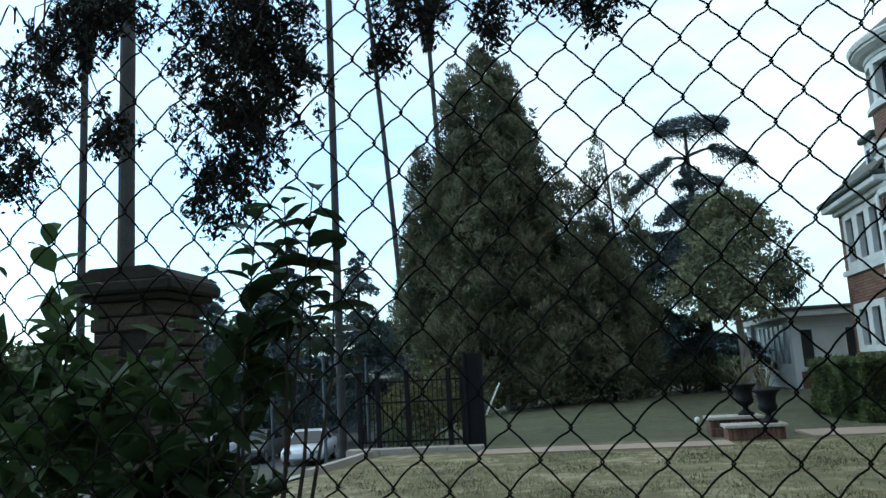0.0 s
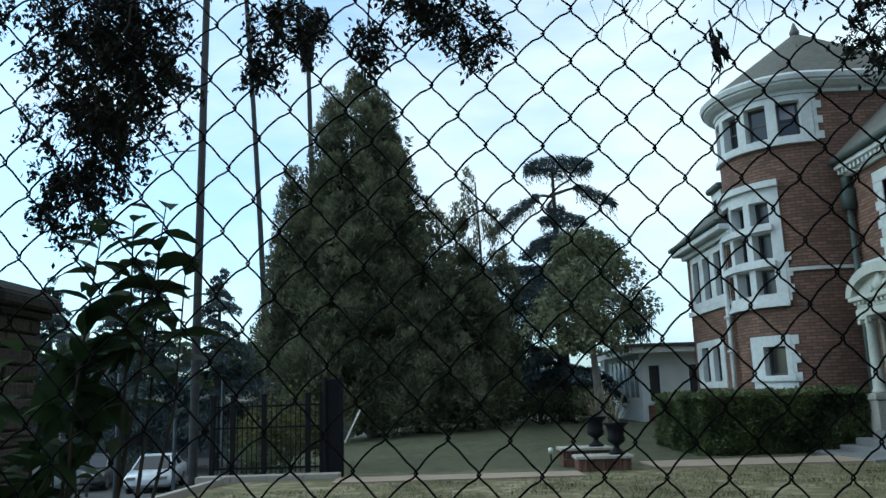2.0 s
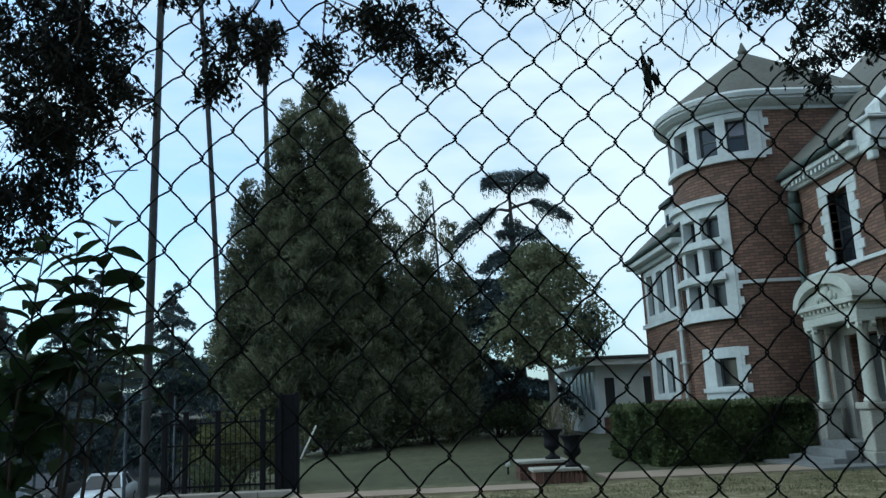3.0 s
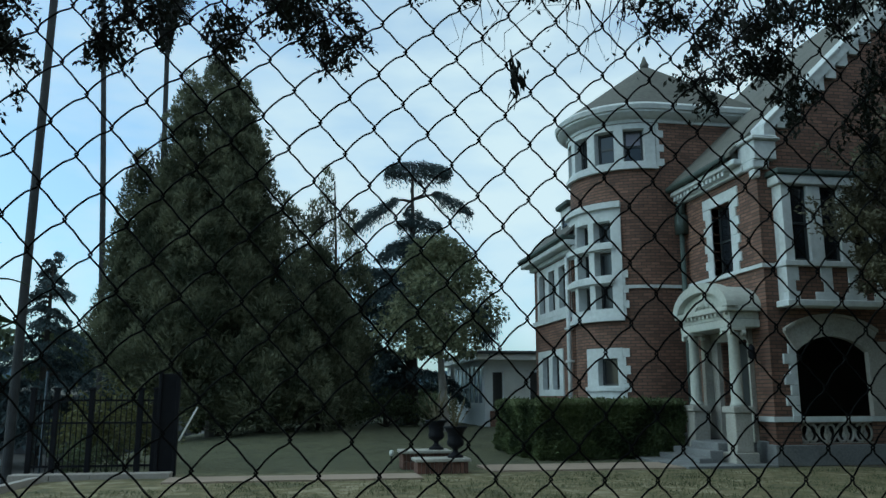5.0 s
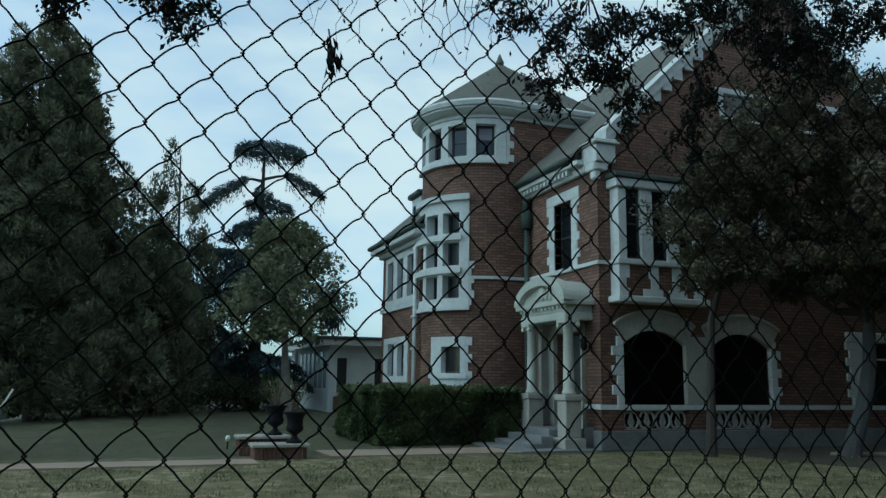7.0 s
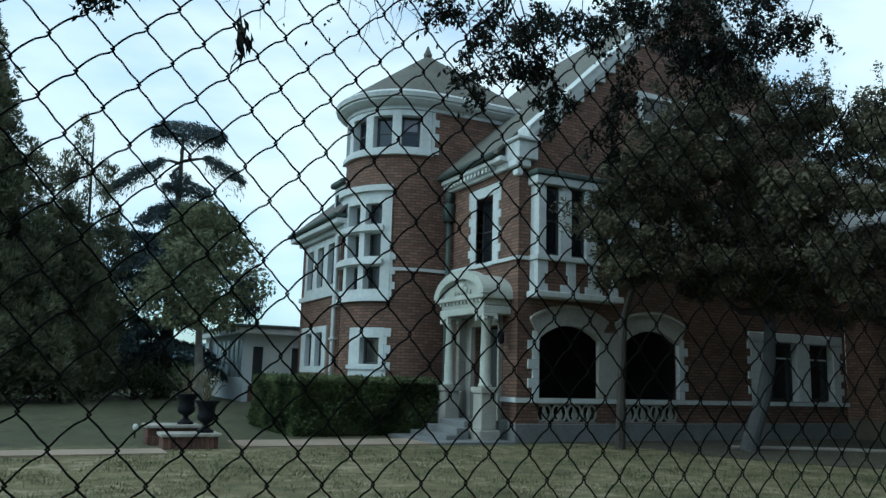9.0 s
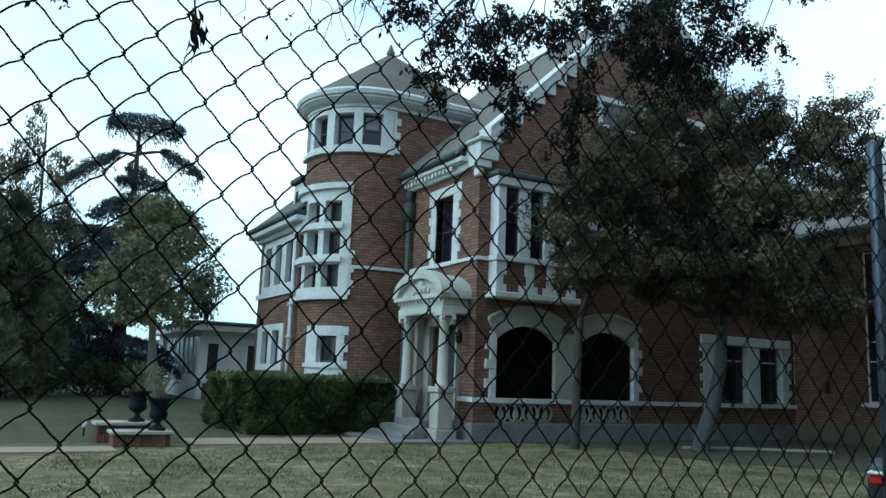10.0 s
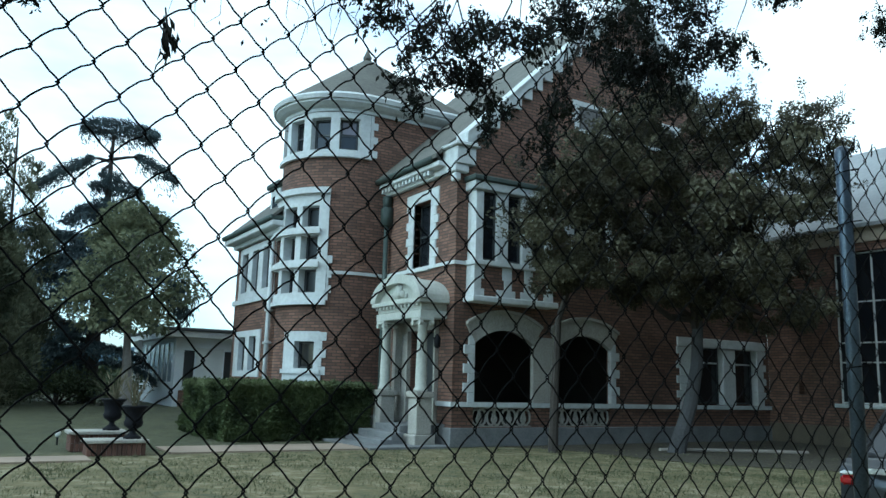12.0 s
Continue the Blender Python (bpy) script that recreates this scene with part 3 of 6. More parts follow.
for x in (11.1, 13.66):
    add("oriel_cheek", boxes((x, x + 0.04, OY + 0.203, FY, 3.82, 4.62)), STONE)
add("oriel_floor", boxes((11.0, 13.8, OY - 0.12, FY - 0.003, 3.66, 3.818), bevel=0.02), STONE)
add("oriel_sill", boxes((11.05, 13.75, OY - 0.06, FY + 0.3, 4.625, 4.76), bevel=0.015), STONE)
for x0, x1 in zip(oriel_x[0::2], oriel_x[1::2]):
    add("oriel_post", boxes((x0, x1, OY, OY + 0.26, 4.763, 6.62), bevel=0.012), STONE)
for x in (11.12, 13.46):
    add("oriel_cheek", boxes((x, x + 0.22, OY + 0.262, FY + 0.3, 4.763, 6.62)), STONE)
for x0, x1 in zip(oriel_x[1::2], oriel_x[2::2]):
    window(frame_at((x0 + x1) / 2, OY, 4.77, 0), x1 - x0, 1.84, 0.1, rows=2, sill=False)
add("oriel_head", boxes((11.02, 13.78, OY - 0.08, FY + 0.3, 6.625, 6.85), bevel=0.02), STONE)
add("oriel_cap", boxes((10.96, 13.84, OY - 0.14, FY + 0.2, 6.855, 7.0), bevel=0.03), COPPER, "green copper oriel roof")


# gable coping with stepped blocks, kneelers and finial
COPE_X, COPE_Z = GX0 + 0.2, EAVE_Z + 0.43
slope = (PEAK_Z + 0.1 - COPE_Z) / (PEAK_X - COPE_X)


def rake(s):
    """One sloping coping with its roll moulding; s is -1 for the porch end, 1 for the other."""
    at = lambda d: PEAK_X + s * d
    run = PEAK_X - COPE_X
    bm = bmesh.new()
    prism(bm, [(at(run), COPE_Z), (at(0), PEAK_Z + 0.1), (at(0), PEAK_Z - 0.2), (at(run), COPE_Z - 0.3)], FY - 0.16, FY + 0.42)
    prism(bm, [(at(run), COPE_Z + 0.05), (at(0), PEAK_Z + 0.15), (at(0), PEAK_Z + 0.102), (at(run), COPE_Z + 0.002)], FY - 0.21, FY + 0.44)
    return bm


for s in (-1, 1):
    add("coping", rake(s), STONE, "cream stone gable coping")
    for i in range(15):
        d0 = 0.55 + 0.37 * i
        low, high = PEAK_Z - 0.205 - slope * (d0 + 0.3), PEAK_Z - 0.205 - slope * d0
        bm = bmesh.new()
        prism(bm, [(PEAK_X + s * (d0 + 0.3), low), (PEAK_X + s * d0, high), (PEAK_X + s * d0, low - 0.1), (PEAK_X + s * (d0 + 0.3), low - 0.1)], FY - 0.1, FY + 0.1)
        add("step_block", bm, STONE)
for kx in (GX0 - 0.14, GX1 - 0.46):
    add("kneeler", boxes((kx, kx + 0.6, FY - 0.2, FY + 0.55, 7.3, 7.78), bevel=0.02), STONE, "stone kneeler block")
    add("kneeler_cap", boxes((kx - 0.09, kx + 0.69, FY - 0.29, FY + 0.64, 7.783, 7.84), (kx - 0.04, kx + 0.64, FY - 0.24, FY + 0.59, 7.843, 7.91), bevel=0.025), STONE)
    add("kneeler_corbel", boxes((kx + 0.02, kx + 0.2, FY - 0.1, FY + 0.15, 6.86, 7.08), (kx - 0.04, kx + 0.42, FY - 0.15, FY + 0.3, 7.083, 7.297), bevel=0.03), STONE)


# roofs
def quad_roof(rows, thick=0.12):
    bm = bmesh.new()
    for q in rows:
        v = [bm.verts.new(p) for p in q]
        w = [bm.verts.new((p[0], p[1], p[2] - thick)) for p in q]
        k = len(q)
        bm.faces.new(v), bm.faces.new(w[::-1])
        for i in range(k):
            bm.faces.new((v[i], w[i], w[(i + 1) % k], v[(i + 1) % k]))
    bmesh.ops.recalc_face_normals(bm, faces=bm.faces)
    return bm


RB = 26.0
rx0, rx1 = GX0 - 0.42, GX1 + 0.42
add("roof", quad_roof([[(rx0, FY + 0.43, EAVE_Z - 0.1), (PEAK_X, FY + 0.43, PEAK_Z), (PEAK_X, RB, PEAK_Z), (rx0, RB, EAVE_Z - 0.1)],
                       [(PEAK_X, FY + 0.43, PEAK_Z), (rx1, FY + 0.43, EAVE_Z - 0.1), (rx1, RB, EAVE_Z - 0.1), (PEAK_X, RB, PEAK_Z)]]), SLATE, "weathered grey-brown shingle roof")
add("back_wall", boxes((GX0 + 0.4, GX1 - 0.1, 24.9, 25.2, 0, 7.4), (GX1 - 0.35, GX1 - 0.01, FY + 0.36, 25.2, 0.0, 7.6), (8.402, GX0 + 0.4, 27.0, 27.3, 0, 6.2)), BRICK_X)

# side cornice with modillions and gutter
add("cornice", boxes((SX - 0.14, SX + 0.1, FY + 0.4, TY, 7.12, 7.32), (SX - 0.36, SX + 0.1, FY + 0.4, TY, 7.325, 7.46), bevel=0.02), STONE, "cream cornice under the eave")
for i in range(14):
    y = FY + 1.0 + 0.21 * i
    add("modillion", boxes((SX - 0.3, SX - 0.1, y, y + 0.1, 7.19, 7.32)), STONE)
gut = bmesh.new()
tube(gut, [(SX - 0.42, FY + 0.66, 7.54), (SX - 0.42, TY, 7.54)], 0.085, 10)
add("eave_board", boxes((SX - 0.3, SX + 0.3, FY + 0.57, TY + 0.2, 7.463, 7.66)), SLATE)
add("gutter", gut, COPPER, "dark copper gutter", True)
pipe = bmesh.new()
tube(pipe, [(SX - 0.16, TY - 0.2, z) for z in (0.3, 3.0, 6.2)], 0.075, 10)
box(pipe, SX - 0.3, SX - 0.02, TY - 0.34, TY - 0.06, 6.2, 6.75)
box(pipe, SX - 0.26, SX - 0.06, TY - 0.3, TY - 0.1, 6.75, 7.1)
add("downpipe", pipe, COPPER, "green copper downpipe with a hopper", True)
f = frame_at(SX, 18.775, 4.72, 90)
window(f, 0.95, 1.88, 0.2, rows=2)
quoined(f, 0.95, 1.88, 0.16, band=0.3, tooth=0.12, head=0.3)


# ---- the tower ----
TOWER_END = 13.0


def sweep(profile, x_end=TOWER_END, r=TOWER_R, t0=0, t1=180):
    """A moulding (out, z) carried along the tower's front, round its end and back."""
    path = [((x_end, TOWER_Y), 0.0)]
    stations = [(x_end, 0.0)] if t0 == 0 else []
    cols = []
    if t0 == 0:
        cols.append(lambda o: (x_end, TOWER_Y - r - o))
    n = int((t1 - t0) / 5)
    for i in range(n + 1):
        a = radians(t0 + (t1 - t0) * i / n)
        cols.append(lambda o, a=a: (TOWER_X - (r + o) * math.sin(a), TOWER_Y - (r + o) * math.cos(a)))
    if t1 == 180:
        cols.append(lambda o: (x_end, TOWER_Y + r + o))
    bm = bmesh.new()
    rings = [[bm.verts.new((*c(o), z)) for o, z in profile] for c in cols]
    k = len(profile)
    for a, b in zip(rings, rings[1:]):
        for i in range(k):
            bm.faces.new((a[i], a[(i + 1) % k], b[(i + 1) % k], b[i]))
    bm.faces.new(rings[0]), bm.faces.new(rings[-1][::-1])
    bmesh.ops.recalc_face_normals(bm, faces=bm.faces)
    return bm


def round_cell(bm, a, b, c, d):
    ring_cell(bm, a, b, c, d, TOWER_R - 0.3, TOWER_R)


round_wall = pierced(0, 180, 0.0, 9.75, [(-0.1, 109, 8.28, 9.6), (33.5, 109, 3.82, 7.2), (36.5, 73, 1.45, 2.95)], round_cell)
bmesh.ops.recalc_face_normals(round_wall, faces=round_wall.faces)
add("tower_wall", round_wall, BRICK_R, "rounded red brick tower wall")
add("tower_front", boxes((TOWER_X + 0.002, TOWER_END, TY, TY + 0.3, 0, 9.75)), BRICK_X)
add("tower_back", boxes((TOWER_X + 0.002, TOWER_END, 24.4, 24.7, 0, 9.75)), BRICK_X)
add("tower_side", boxes((TOWER_END - 0.3, TOWER_END, TY + 0.303, 24.397, 0, 9.75)), BRICK_Y)
# a near-black core in place of the unlit tower room
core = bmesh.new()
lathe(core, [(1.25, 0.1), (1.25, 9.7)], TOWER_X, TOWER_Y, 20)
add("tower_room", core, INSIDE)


def stone_ring(name, t0, t1, z0, z1, r0, r1, panes):
    def cell(bm, a, b, c, d):
        ring_cell(bm, a, b, c, d, r0, r1)
    bm = pierced(t0, t1, z0, z1, panes, cell)
    bmesh.ops.recalc_face_normals(bm, faces=bm.faces)
    add(name, bm, STONE, "curved cream stone window surround")
    for k, (a, b, c, d) in enumerate(panes):
        th = radians((a + b) / 2)
        rr = r0 + 0.1
        w = 2 * rr * math.sin(radians((b - a) / 2)) - 0.006
        m = frame_at(TOWER_X - rr * math.sin(th), TOWER_Y - rr * math.cos(th), c + 0.003, (a + b) / 2)
        window(m, w, d - c - 0.006, 0.02, rows=2 if d - c > 0.9 else 1, sill=False, blind=0.45 if k % 3 == 0 and d - c > 0.9 else 0.0)


stone_ring("window_band", -0.1, 109, 8.28, 9.6, 1.6, 1.93, [(c - 9.4, c + 9.4, 8.43, 9.43) for c in (19, 46, 73, 99)])
add("band_sill", ring(-1, 110, 8.18, 8.3, 1.6, 2.02), STONE)
for i in range(6):
    add("quoin", boxes((TOWER_X + 0.02, TOWER_X + (0.12 if i % 2 else 0.26), TY - 0.035, TY + 0.2, 8.285 + i * 0.22, 8.5 + i * 0.22)), STONE)
stone_ring("tower_bay", 33.5, 109, 3.82, 7.2, 1.6, 1.98, [(c - 8.2, c + 8.2, z0, z1) for c in (50.5, 73, 95.5) for z0, z1 in ((4.08, 4.78), (5.06, 5.78), (6.04, 6.68))])
for z in (4.82, 5.82):
    add("transom", ring(40, 107, z, z + 0.16, 1.62, 2.1), STONE)
add("bay_cornice", ring(33, 110, 7.04, 7.22, 1.6, 2.1), STONE)
add("bay_sill", ring(33, 110, 3.72, 3.84, 1.6, 2.06), STONE)
for i in range(6):
    z = 3.86 + i * 0.22
    add("quoin", ring(33.5 - (4.5 if i % 2 else 2), 33.4, z, z + 0.215, 1.7, 1.96), STONE)
stone_ring("tower_window", 36.5, 73, 1.45, 2.95, 1.62, 1.94, [(41, 60, 1.88, 2.66)])
add("window_sill", ring(35, 74, 1.73, 1.85, 1.7, 2.0), STONE)
for i in range(6):
    z = 1.46 + i * 0.246
    add("quoin", ring(36.5 - (6 if i % 2 else 2.5), 36.4, z, z + 0.24, 1.7, 1.935), STONE)
add("tower_belt", sweep([(0.0, 4.64), (0.07, 4.64), (0.07, 4.73), (0.0, 4.73)], 10.74, t1=31), STONE)
add("tower_base", sweep([(0.0, 0.0), (0.08, 0.0), (0.08, 0.55), (0.0, 0.6)], 10.74, t1=175), PLINTH)
add("tower_cornice", sweep([(-0.1, 9.62), (0.06, 9.62), (0.06, 9.72), (0.2, 9.76), (0.34, 9.86), (0.34, 9.93), (-0.1, 9.93)]), STONE, "cream stone tower cornice")
add("tower_gutter", sweep([(-0.1, 9.934), (0.4, 9.934), (0.44, 10.06), (0.36, 10.14), (-0.1, 10.14)]), STONE, "cream moulded eave")
tr = bmesh.new()
rr = TOWER_R + 0.36
low = [(TOWER_END + 0.3, TOWER_Y - rr)] + [(TOWER_X - rr * math.sin(radians(a)), TOWER_Y - rr * math.cos(radians(a))) for a in range(0, 181, 6)] + [(TOWER_END + 0.3, TOWER_Y + rr)]
lv = [tr.verts.new((x, y, 10.13)) for x, y in low]
apex = tr.verts.new((10.68, TOWER_Y, 12.3))
for a, b in zip(lv, lv[1:] + lv[:1]):
    tr.faces.new((a, b, apex))
tr.faces.new(lv[::-1])
bmesh.ops.recalc_face_normals(tr, faces=tr.faces)
add("tower_roof", tr, SLATE, "weathered shingle roof rounded at the end")
fin = bmesh.new()
lathe(fin, [(0.13, 12.2), (0.15, 12.32), (0.1, 12.42), (0.03, 12.62)], 10.68, TOWER_Y, 10)
add("finial", fin, SLATE, smooth=True)

# ---- the low wing behind the tower ----
WX, WE = 8.1, 27.3


def along_wing(bm, a, b, c, d):
    box(bm, WX, WX + 0.3, a, b, c, d)


WING2 = [(23.75, 24.4), (24.85, 25.5), (25.95, 26.6)]
add("wing_wall", pierced(23.1, WE, 0.0, 6.15, [(23.5, 26.85, 4.2, 5.95), (24.2, 26.9, 1.6, 3.1)], along_wing), BRICK_Y)
add("wing_surround", pierced(23.5, 26.85, 4.2, 5.95, [(a, b, 4.4, 5.75) for a, b in WING2], lambda bm, a, b, c, d: box(bm, WX - 0.04, WX + 0.25, a, b, c, d)), STONE)
add("wing_surround", pierced(24.2, 26.9, 1.6, 3.1, [(24.6, 25.3, 1.8, 2.9), (25.7, 26.4, 1.8, 2.9)], lambda bm, a, b, c, d: box(bm, WX - 0.04, WX + 0.25, a, b, c, d)), STONE)
for a, b in WING2:
    window(frame_at(WX - 0.04, (a + b) / 2, 4.4, 90), b - a, 1.35, 0.16, rows=2, sill=False)
for a, b in ((24.6, 25.3), (25.7, 26.4)):
    window(frame_at(WX - 0.04, (a + b) / 2, 1.8, 90), b - a, 1.1, 0.16, rows=2, sill=False)
add("wing_belt", boxes((WX - 0.08, WX + 0.1, 23.2, WE + 0.05, 4.02, 4.18)), STONE)
# a near-black board in place of the unlit room
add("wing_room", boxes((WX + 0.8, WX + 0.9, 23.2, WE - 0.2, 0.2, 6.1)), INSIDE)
add("wing_cornice", boxes((WX - 0.16, WX + 0.2, 22.6, WE + 0.1, 6.0, 6.16), (WX - 0.42, WX + 0.2, 22.6, WE + 0.36, 6.164, 6.34), bevel=0.03), STONE)
add("wing_gutter", boxes((WX - 0.52, WX + 0.2, 22.6, WE + 0.44, 6.345, 6.5), bevel=0.04), COPPER, "dark copper gutter")
add("wing_roof", quad_roof([[(WX - 0.4, 22.6, 6.5), (WX - 0.4, WE + 0.35, 6.5), (10.2, WE - 1.9, 8.9), (10.2, 22.6, 8.9)], [(WX - 0.4, WE + 0.35, 6.5), (12.5, WE + 0.35, 6.5), (12.5, WE - 1.9, 8.9), (10.2, WE - 1.9, 8.9)]]), SLATE, "grey shingle mansard roof")
dm = add("dormer", boxes((8.35, 9.6, 24.0, 24.9, 6.5, 7.75), bevel=0.02), STONE, "small stone dormer")
part("dormer_roof", boxes((8.2, 9.8, 23.9, 25.0, 7.753, 7.95), bevel=0.05), COPPER, dm, "green copper dormer roof")
part("dormer_pane", boxes((8.335, 8.35, 24.2, 24.7, 6.8, 7.5)), GLASS, dm)
pipe2 = bmesh.new()
tube(pipe2, [(WX - 0.14, 23.25, z) for z in (0.2, 3.0, 5.9)], 0.07, 8)
for z in (2.6, 3.6):
    box(pipe2, WX - 0.24, WX - 0.02, 23.15, 23.35, z, z + 0.07)
add("downpipe", pipe2, STONE, "pale painted downpipe", True)

# ---- the porch ----
PX, PY0, PY1 = 9.98, 17.36, 19.75
porch = add("porch", boxes((PX - 0.05, SX, PY0 - 0.05, PY1 + 0.05, 3.22, 3.42), (PX - 0.02, SX, PY0 - 0.02, PY1 + 0.02, 3.423, 3.6), (PX - 0.16, SX, PY0 - 0.16, PY1 + 0.16, 3.603, 3.72), bevel=0.02), PORCH, "cream stone classical porch entablature")
for i in range(12):
    part("dentil", boxes((PX - 0.1, PX - 0.01, PY0 + 0.02 + 0.205 * i, PY0 + 0.12 + 0.205 * i, 3.52, 3.6)), PORCH, porch)
ped = bmesh.new()
cy, hw = (PY0 + PY1) / 2, (PY1 - PY0) / 2 + 0.14
arc_o = [(cy - hw * math.cos(math.pi * k / 18), 3.724 + 0.62 * math.sin(math.pi * k / 18)) for k in range(19)]
prism(ped, arc_o, PX + 0.0, SX, "x")
part("pediment", ped, PORCH, porch, "curved segmental pediment")
rim = bmesh.new()
arc_i = [(cy - (hw - 0.2) * math.cos(math.pi * k / 18), 3.724 + 0.46 * math.sin(math.pi * k / 18)) for k in range(19)]
arc_x = [(cy - (hw + 0.08) * math.cos(math.pi * k / 18), 3.722 + 0.7 * math.sin(math.pi * k / 18)) for k in range(19)]
prism(rim, [*arc_x, *arc_i[::-1]], PX - 0.17, PX + 0.1, "x")
part("pediment_rim", rim, PORCH, porch)
crest = bmesh.new()
for dy, dz, r in ((0, 0.3, 0.17), (-0.22, 0.2, 0.1), (0.22, 0.2, 0.1), (0, 0.52, 0.08), (-0.42, 0.12, 0.07), (0.42, 0.12, 0.07), (-0.12, 0.42, 0.06), (0.12, 0.42, 0.06)):
    g = bmesh.ops.create_icosphere(crest, subdivisions=2, radius=r)
    bmesh.ops.transform(crest, matrix=Matrix.Translation((PX - 0.02, cy + dy, 3.75 + dz * 0.72)) @ Matrix.Diagonal((0.55, 1, 1.15, 1)), verts=g["verts"])
part("crest", crest, PORCH, porch, "carved stone shield and scrolls", True)
for y in (PY0 + 0.1, PY1 - 0.3):
    col = bmesh.new()
    lathe(col, [(0.18, 1.36), (0.18, 1.41), (0.155, 1.44), (0.145, 1.5), (0.14, 2.0), (0.122, 2.98), (0.14, 3.0), (0.122, 3.03), (0.17, 3.1)], PX + 0.12, y, 20)
    part("column", col, PORCH, porch, "", True)
    cap = bmesh.new()
    box(cap, PX - 0.1, PX + 0.34, y - 0.22, y + 0.22, 3.14, 3.217, bevel=0.012)
    for sx in (-0.04, 0.28):
        for sy in (-0.18, 0.18):
            tube(cap, [(PX + sx - 0.05, y + sy, 3.09), (PX + sx + 0.05, y + sy, 3.09)], 0.065, 10)
    part("capital", cap, PORCH, porch, "scrolled capital")
    # pedestals and door wall take the darker stone, its shade in the colour
    part("pedestal", boxes((PX - 0.1, PX + 0.34, y - 0.22, y + 0.22, 0.3, 1.2), (PX - 0.18, PX + 0.42, y - 0.3, y + 0.3, 0.0, 0.297), (PX - 0.15, PX + 0.39, y - 0.27, y + 0.27, 1.203, 1.355), bevel=0.02), TAN_SHADE, porch)
part("porch_wall", boxes((SX - 0.12, SX - 0.004, PY0 + 0.42, 17.7, 0.5, 3.2), (SX - 0.12, SX - 0.004, 19.2, PY1 + 0.2, 0.5, 3.2), (SX - 0.12, SX - 0.004, 17.7, 19.2, 2.97, 3.2), (PX + 0.45, SX - 0.122, PY1 - 0.24, PY1 - 0.06, 1.2, 3.2)), TAN_SHADE, porch, "cream stone door surround")
part("porch_floor", boxes((PX - 0.3, SX + 0.3, 17.75, 19.1, 0.02, 0.5), (PX - 0.64, PX - 0.302, 17.5, 19.4, 0.02, 0.34), (PX - 0.98, PX - 0.642, 17.4, 19.5, 0.02, 0.18), bevel=0.015), PLINTH, porch, "worn grey stone steps")
part("porch_slab", boxes((8.4, 10.6, 16.75, 20.2, -0.05, 0.06), bevel=0.01), PLINTH, porch, "grey stone landing")
part("porch_door", boxes((SX + 0.2, SX + 0.26, 17.8, 19.1, 0.51, 2.9)), SASH, porch, "dark wooden front door")
lamp = bmesh.new()
lathe(lamp, [(0.03, 2.45), (0.08, 2.5), (0.09, 2.72), (0.02, 2.82)], PX + 0.45, PY0 - 0.1, 10)
tube(lamp, [(PX + 0.45, PY0 - 0.1, 2.66), (PX + 0.45, PY0 + 0.1, 2.72)], 0.02, 6)
part("wall_lantern", lamp, IRON, porch, "small black wall lantern", True)

# ---- the projecting wing with tall gridded windows ----
side_wing = thing("side_wing", "low red brick wing with tall gridded windows and cream cornice", "house", (26, 13, 0))
BX, BY0, BY1 = 23.3, 6.0, 16.998


def along_big(bm, a, b, c, d):
    box(bm, BX, BX + 0.35, a, b, c, d)


part("wall", pierced(BY0, BY1, 0.6, 6.2, [(9.9, 14.55, 1.3, 5.95), (15.72, 15.9, 1.55, 1.95)], along_big), BRICK_Y, side_wing)
part("base", boxes((BX - 0.06, BX + 0.3, BY0, BY1, 0, 0.598)), WING_BASE, side_wing, "weathered buff concrete base")
part("cornice", boxes((BX - 0.06, BX + 0.4, BY0 - 0.05, BY1, 6.203, 6.62), (BX - 0.2, BX + 0.4, BY0 - 0.15, BY1, 6.623, 6.72)), material("cream_render", (0.5, 0.43, 0.32), (0.3, 0.26, 0.2)), side_wing, "cream rendered cornice")
part("sill", boxes((BX - 0.12, BX + 0.2, 9.8, 14.65, 1.18, 1.298), bevel=0.02), STONE, side_wing)
for y in (9.93, 11.05, 12.2, 13.35, 14.5):
    part("window_bar", boxes((BX + 0.1, BX + 0.18, y - 0.02, y + 0.02, 1.3, 5.95)), WHITE, side_wing, "white-painted window bar")
for z in (1.33, 2.55, 3.15, 4.4, 5.9):
    part("window_bar", boxes((BX + 0.103, BX + 0.177, 9.95, 14.5, z - 0.02, z + 0.02)), WHITE, side_wing, "white-painted window bar")
part("pane", boxes((BX + 0.15, BX + 0.158, 9.92, 14.53, 1.32, 5.93)), GLASS, side_wing)
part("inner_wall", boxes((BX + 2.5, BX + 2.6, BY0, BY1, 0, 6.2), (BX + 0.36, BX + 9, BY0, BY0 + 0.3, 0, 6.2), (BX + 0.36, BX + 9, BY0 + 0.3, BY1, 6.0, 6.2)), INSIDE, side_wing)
part("roof", quad_roof([[(BX - 0.25, BY0 - 0.2, 6.75), (BX - 0.25, BY1 + 3, 6.75), (BX + 5, BY1 + 3, 10.6), (BX + 5, BY0 - 0.2, 10.6)], [(BX + 5, BY0 - 0.2, 10.6), (BX + 5, BY1 + 3, 10.6), (BX + 10, BY1 + 3, 6.75), (BX + 10, BY0 - 0.2, 6.75)]]), material("grey_slate", (0.3, 0.31, 0.32), (0.19, 0.2, 0.21), 0.8, scale=0.8, fine=7, bump=0.4), side_wing, "pale grey slate roof")


# ---- chain-link fence ----
fence = thing("chain_link_fence", "weathered galvanised chain-link fence with knuckled top wires", "fence", (0, 1.05, 0))
FENCE_Y, TOP_Z = 1.05, 2.19


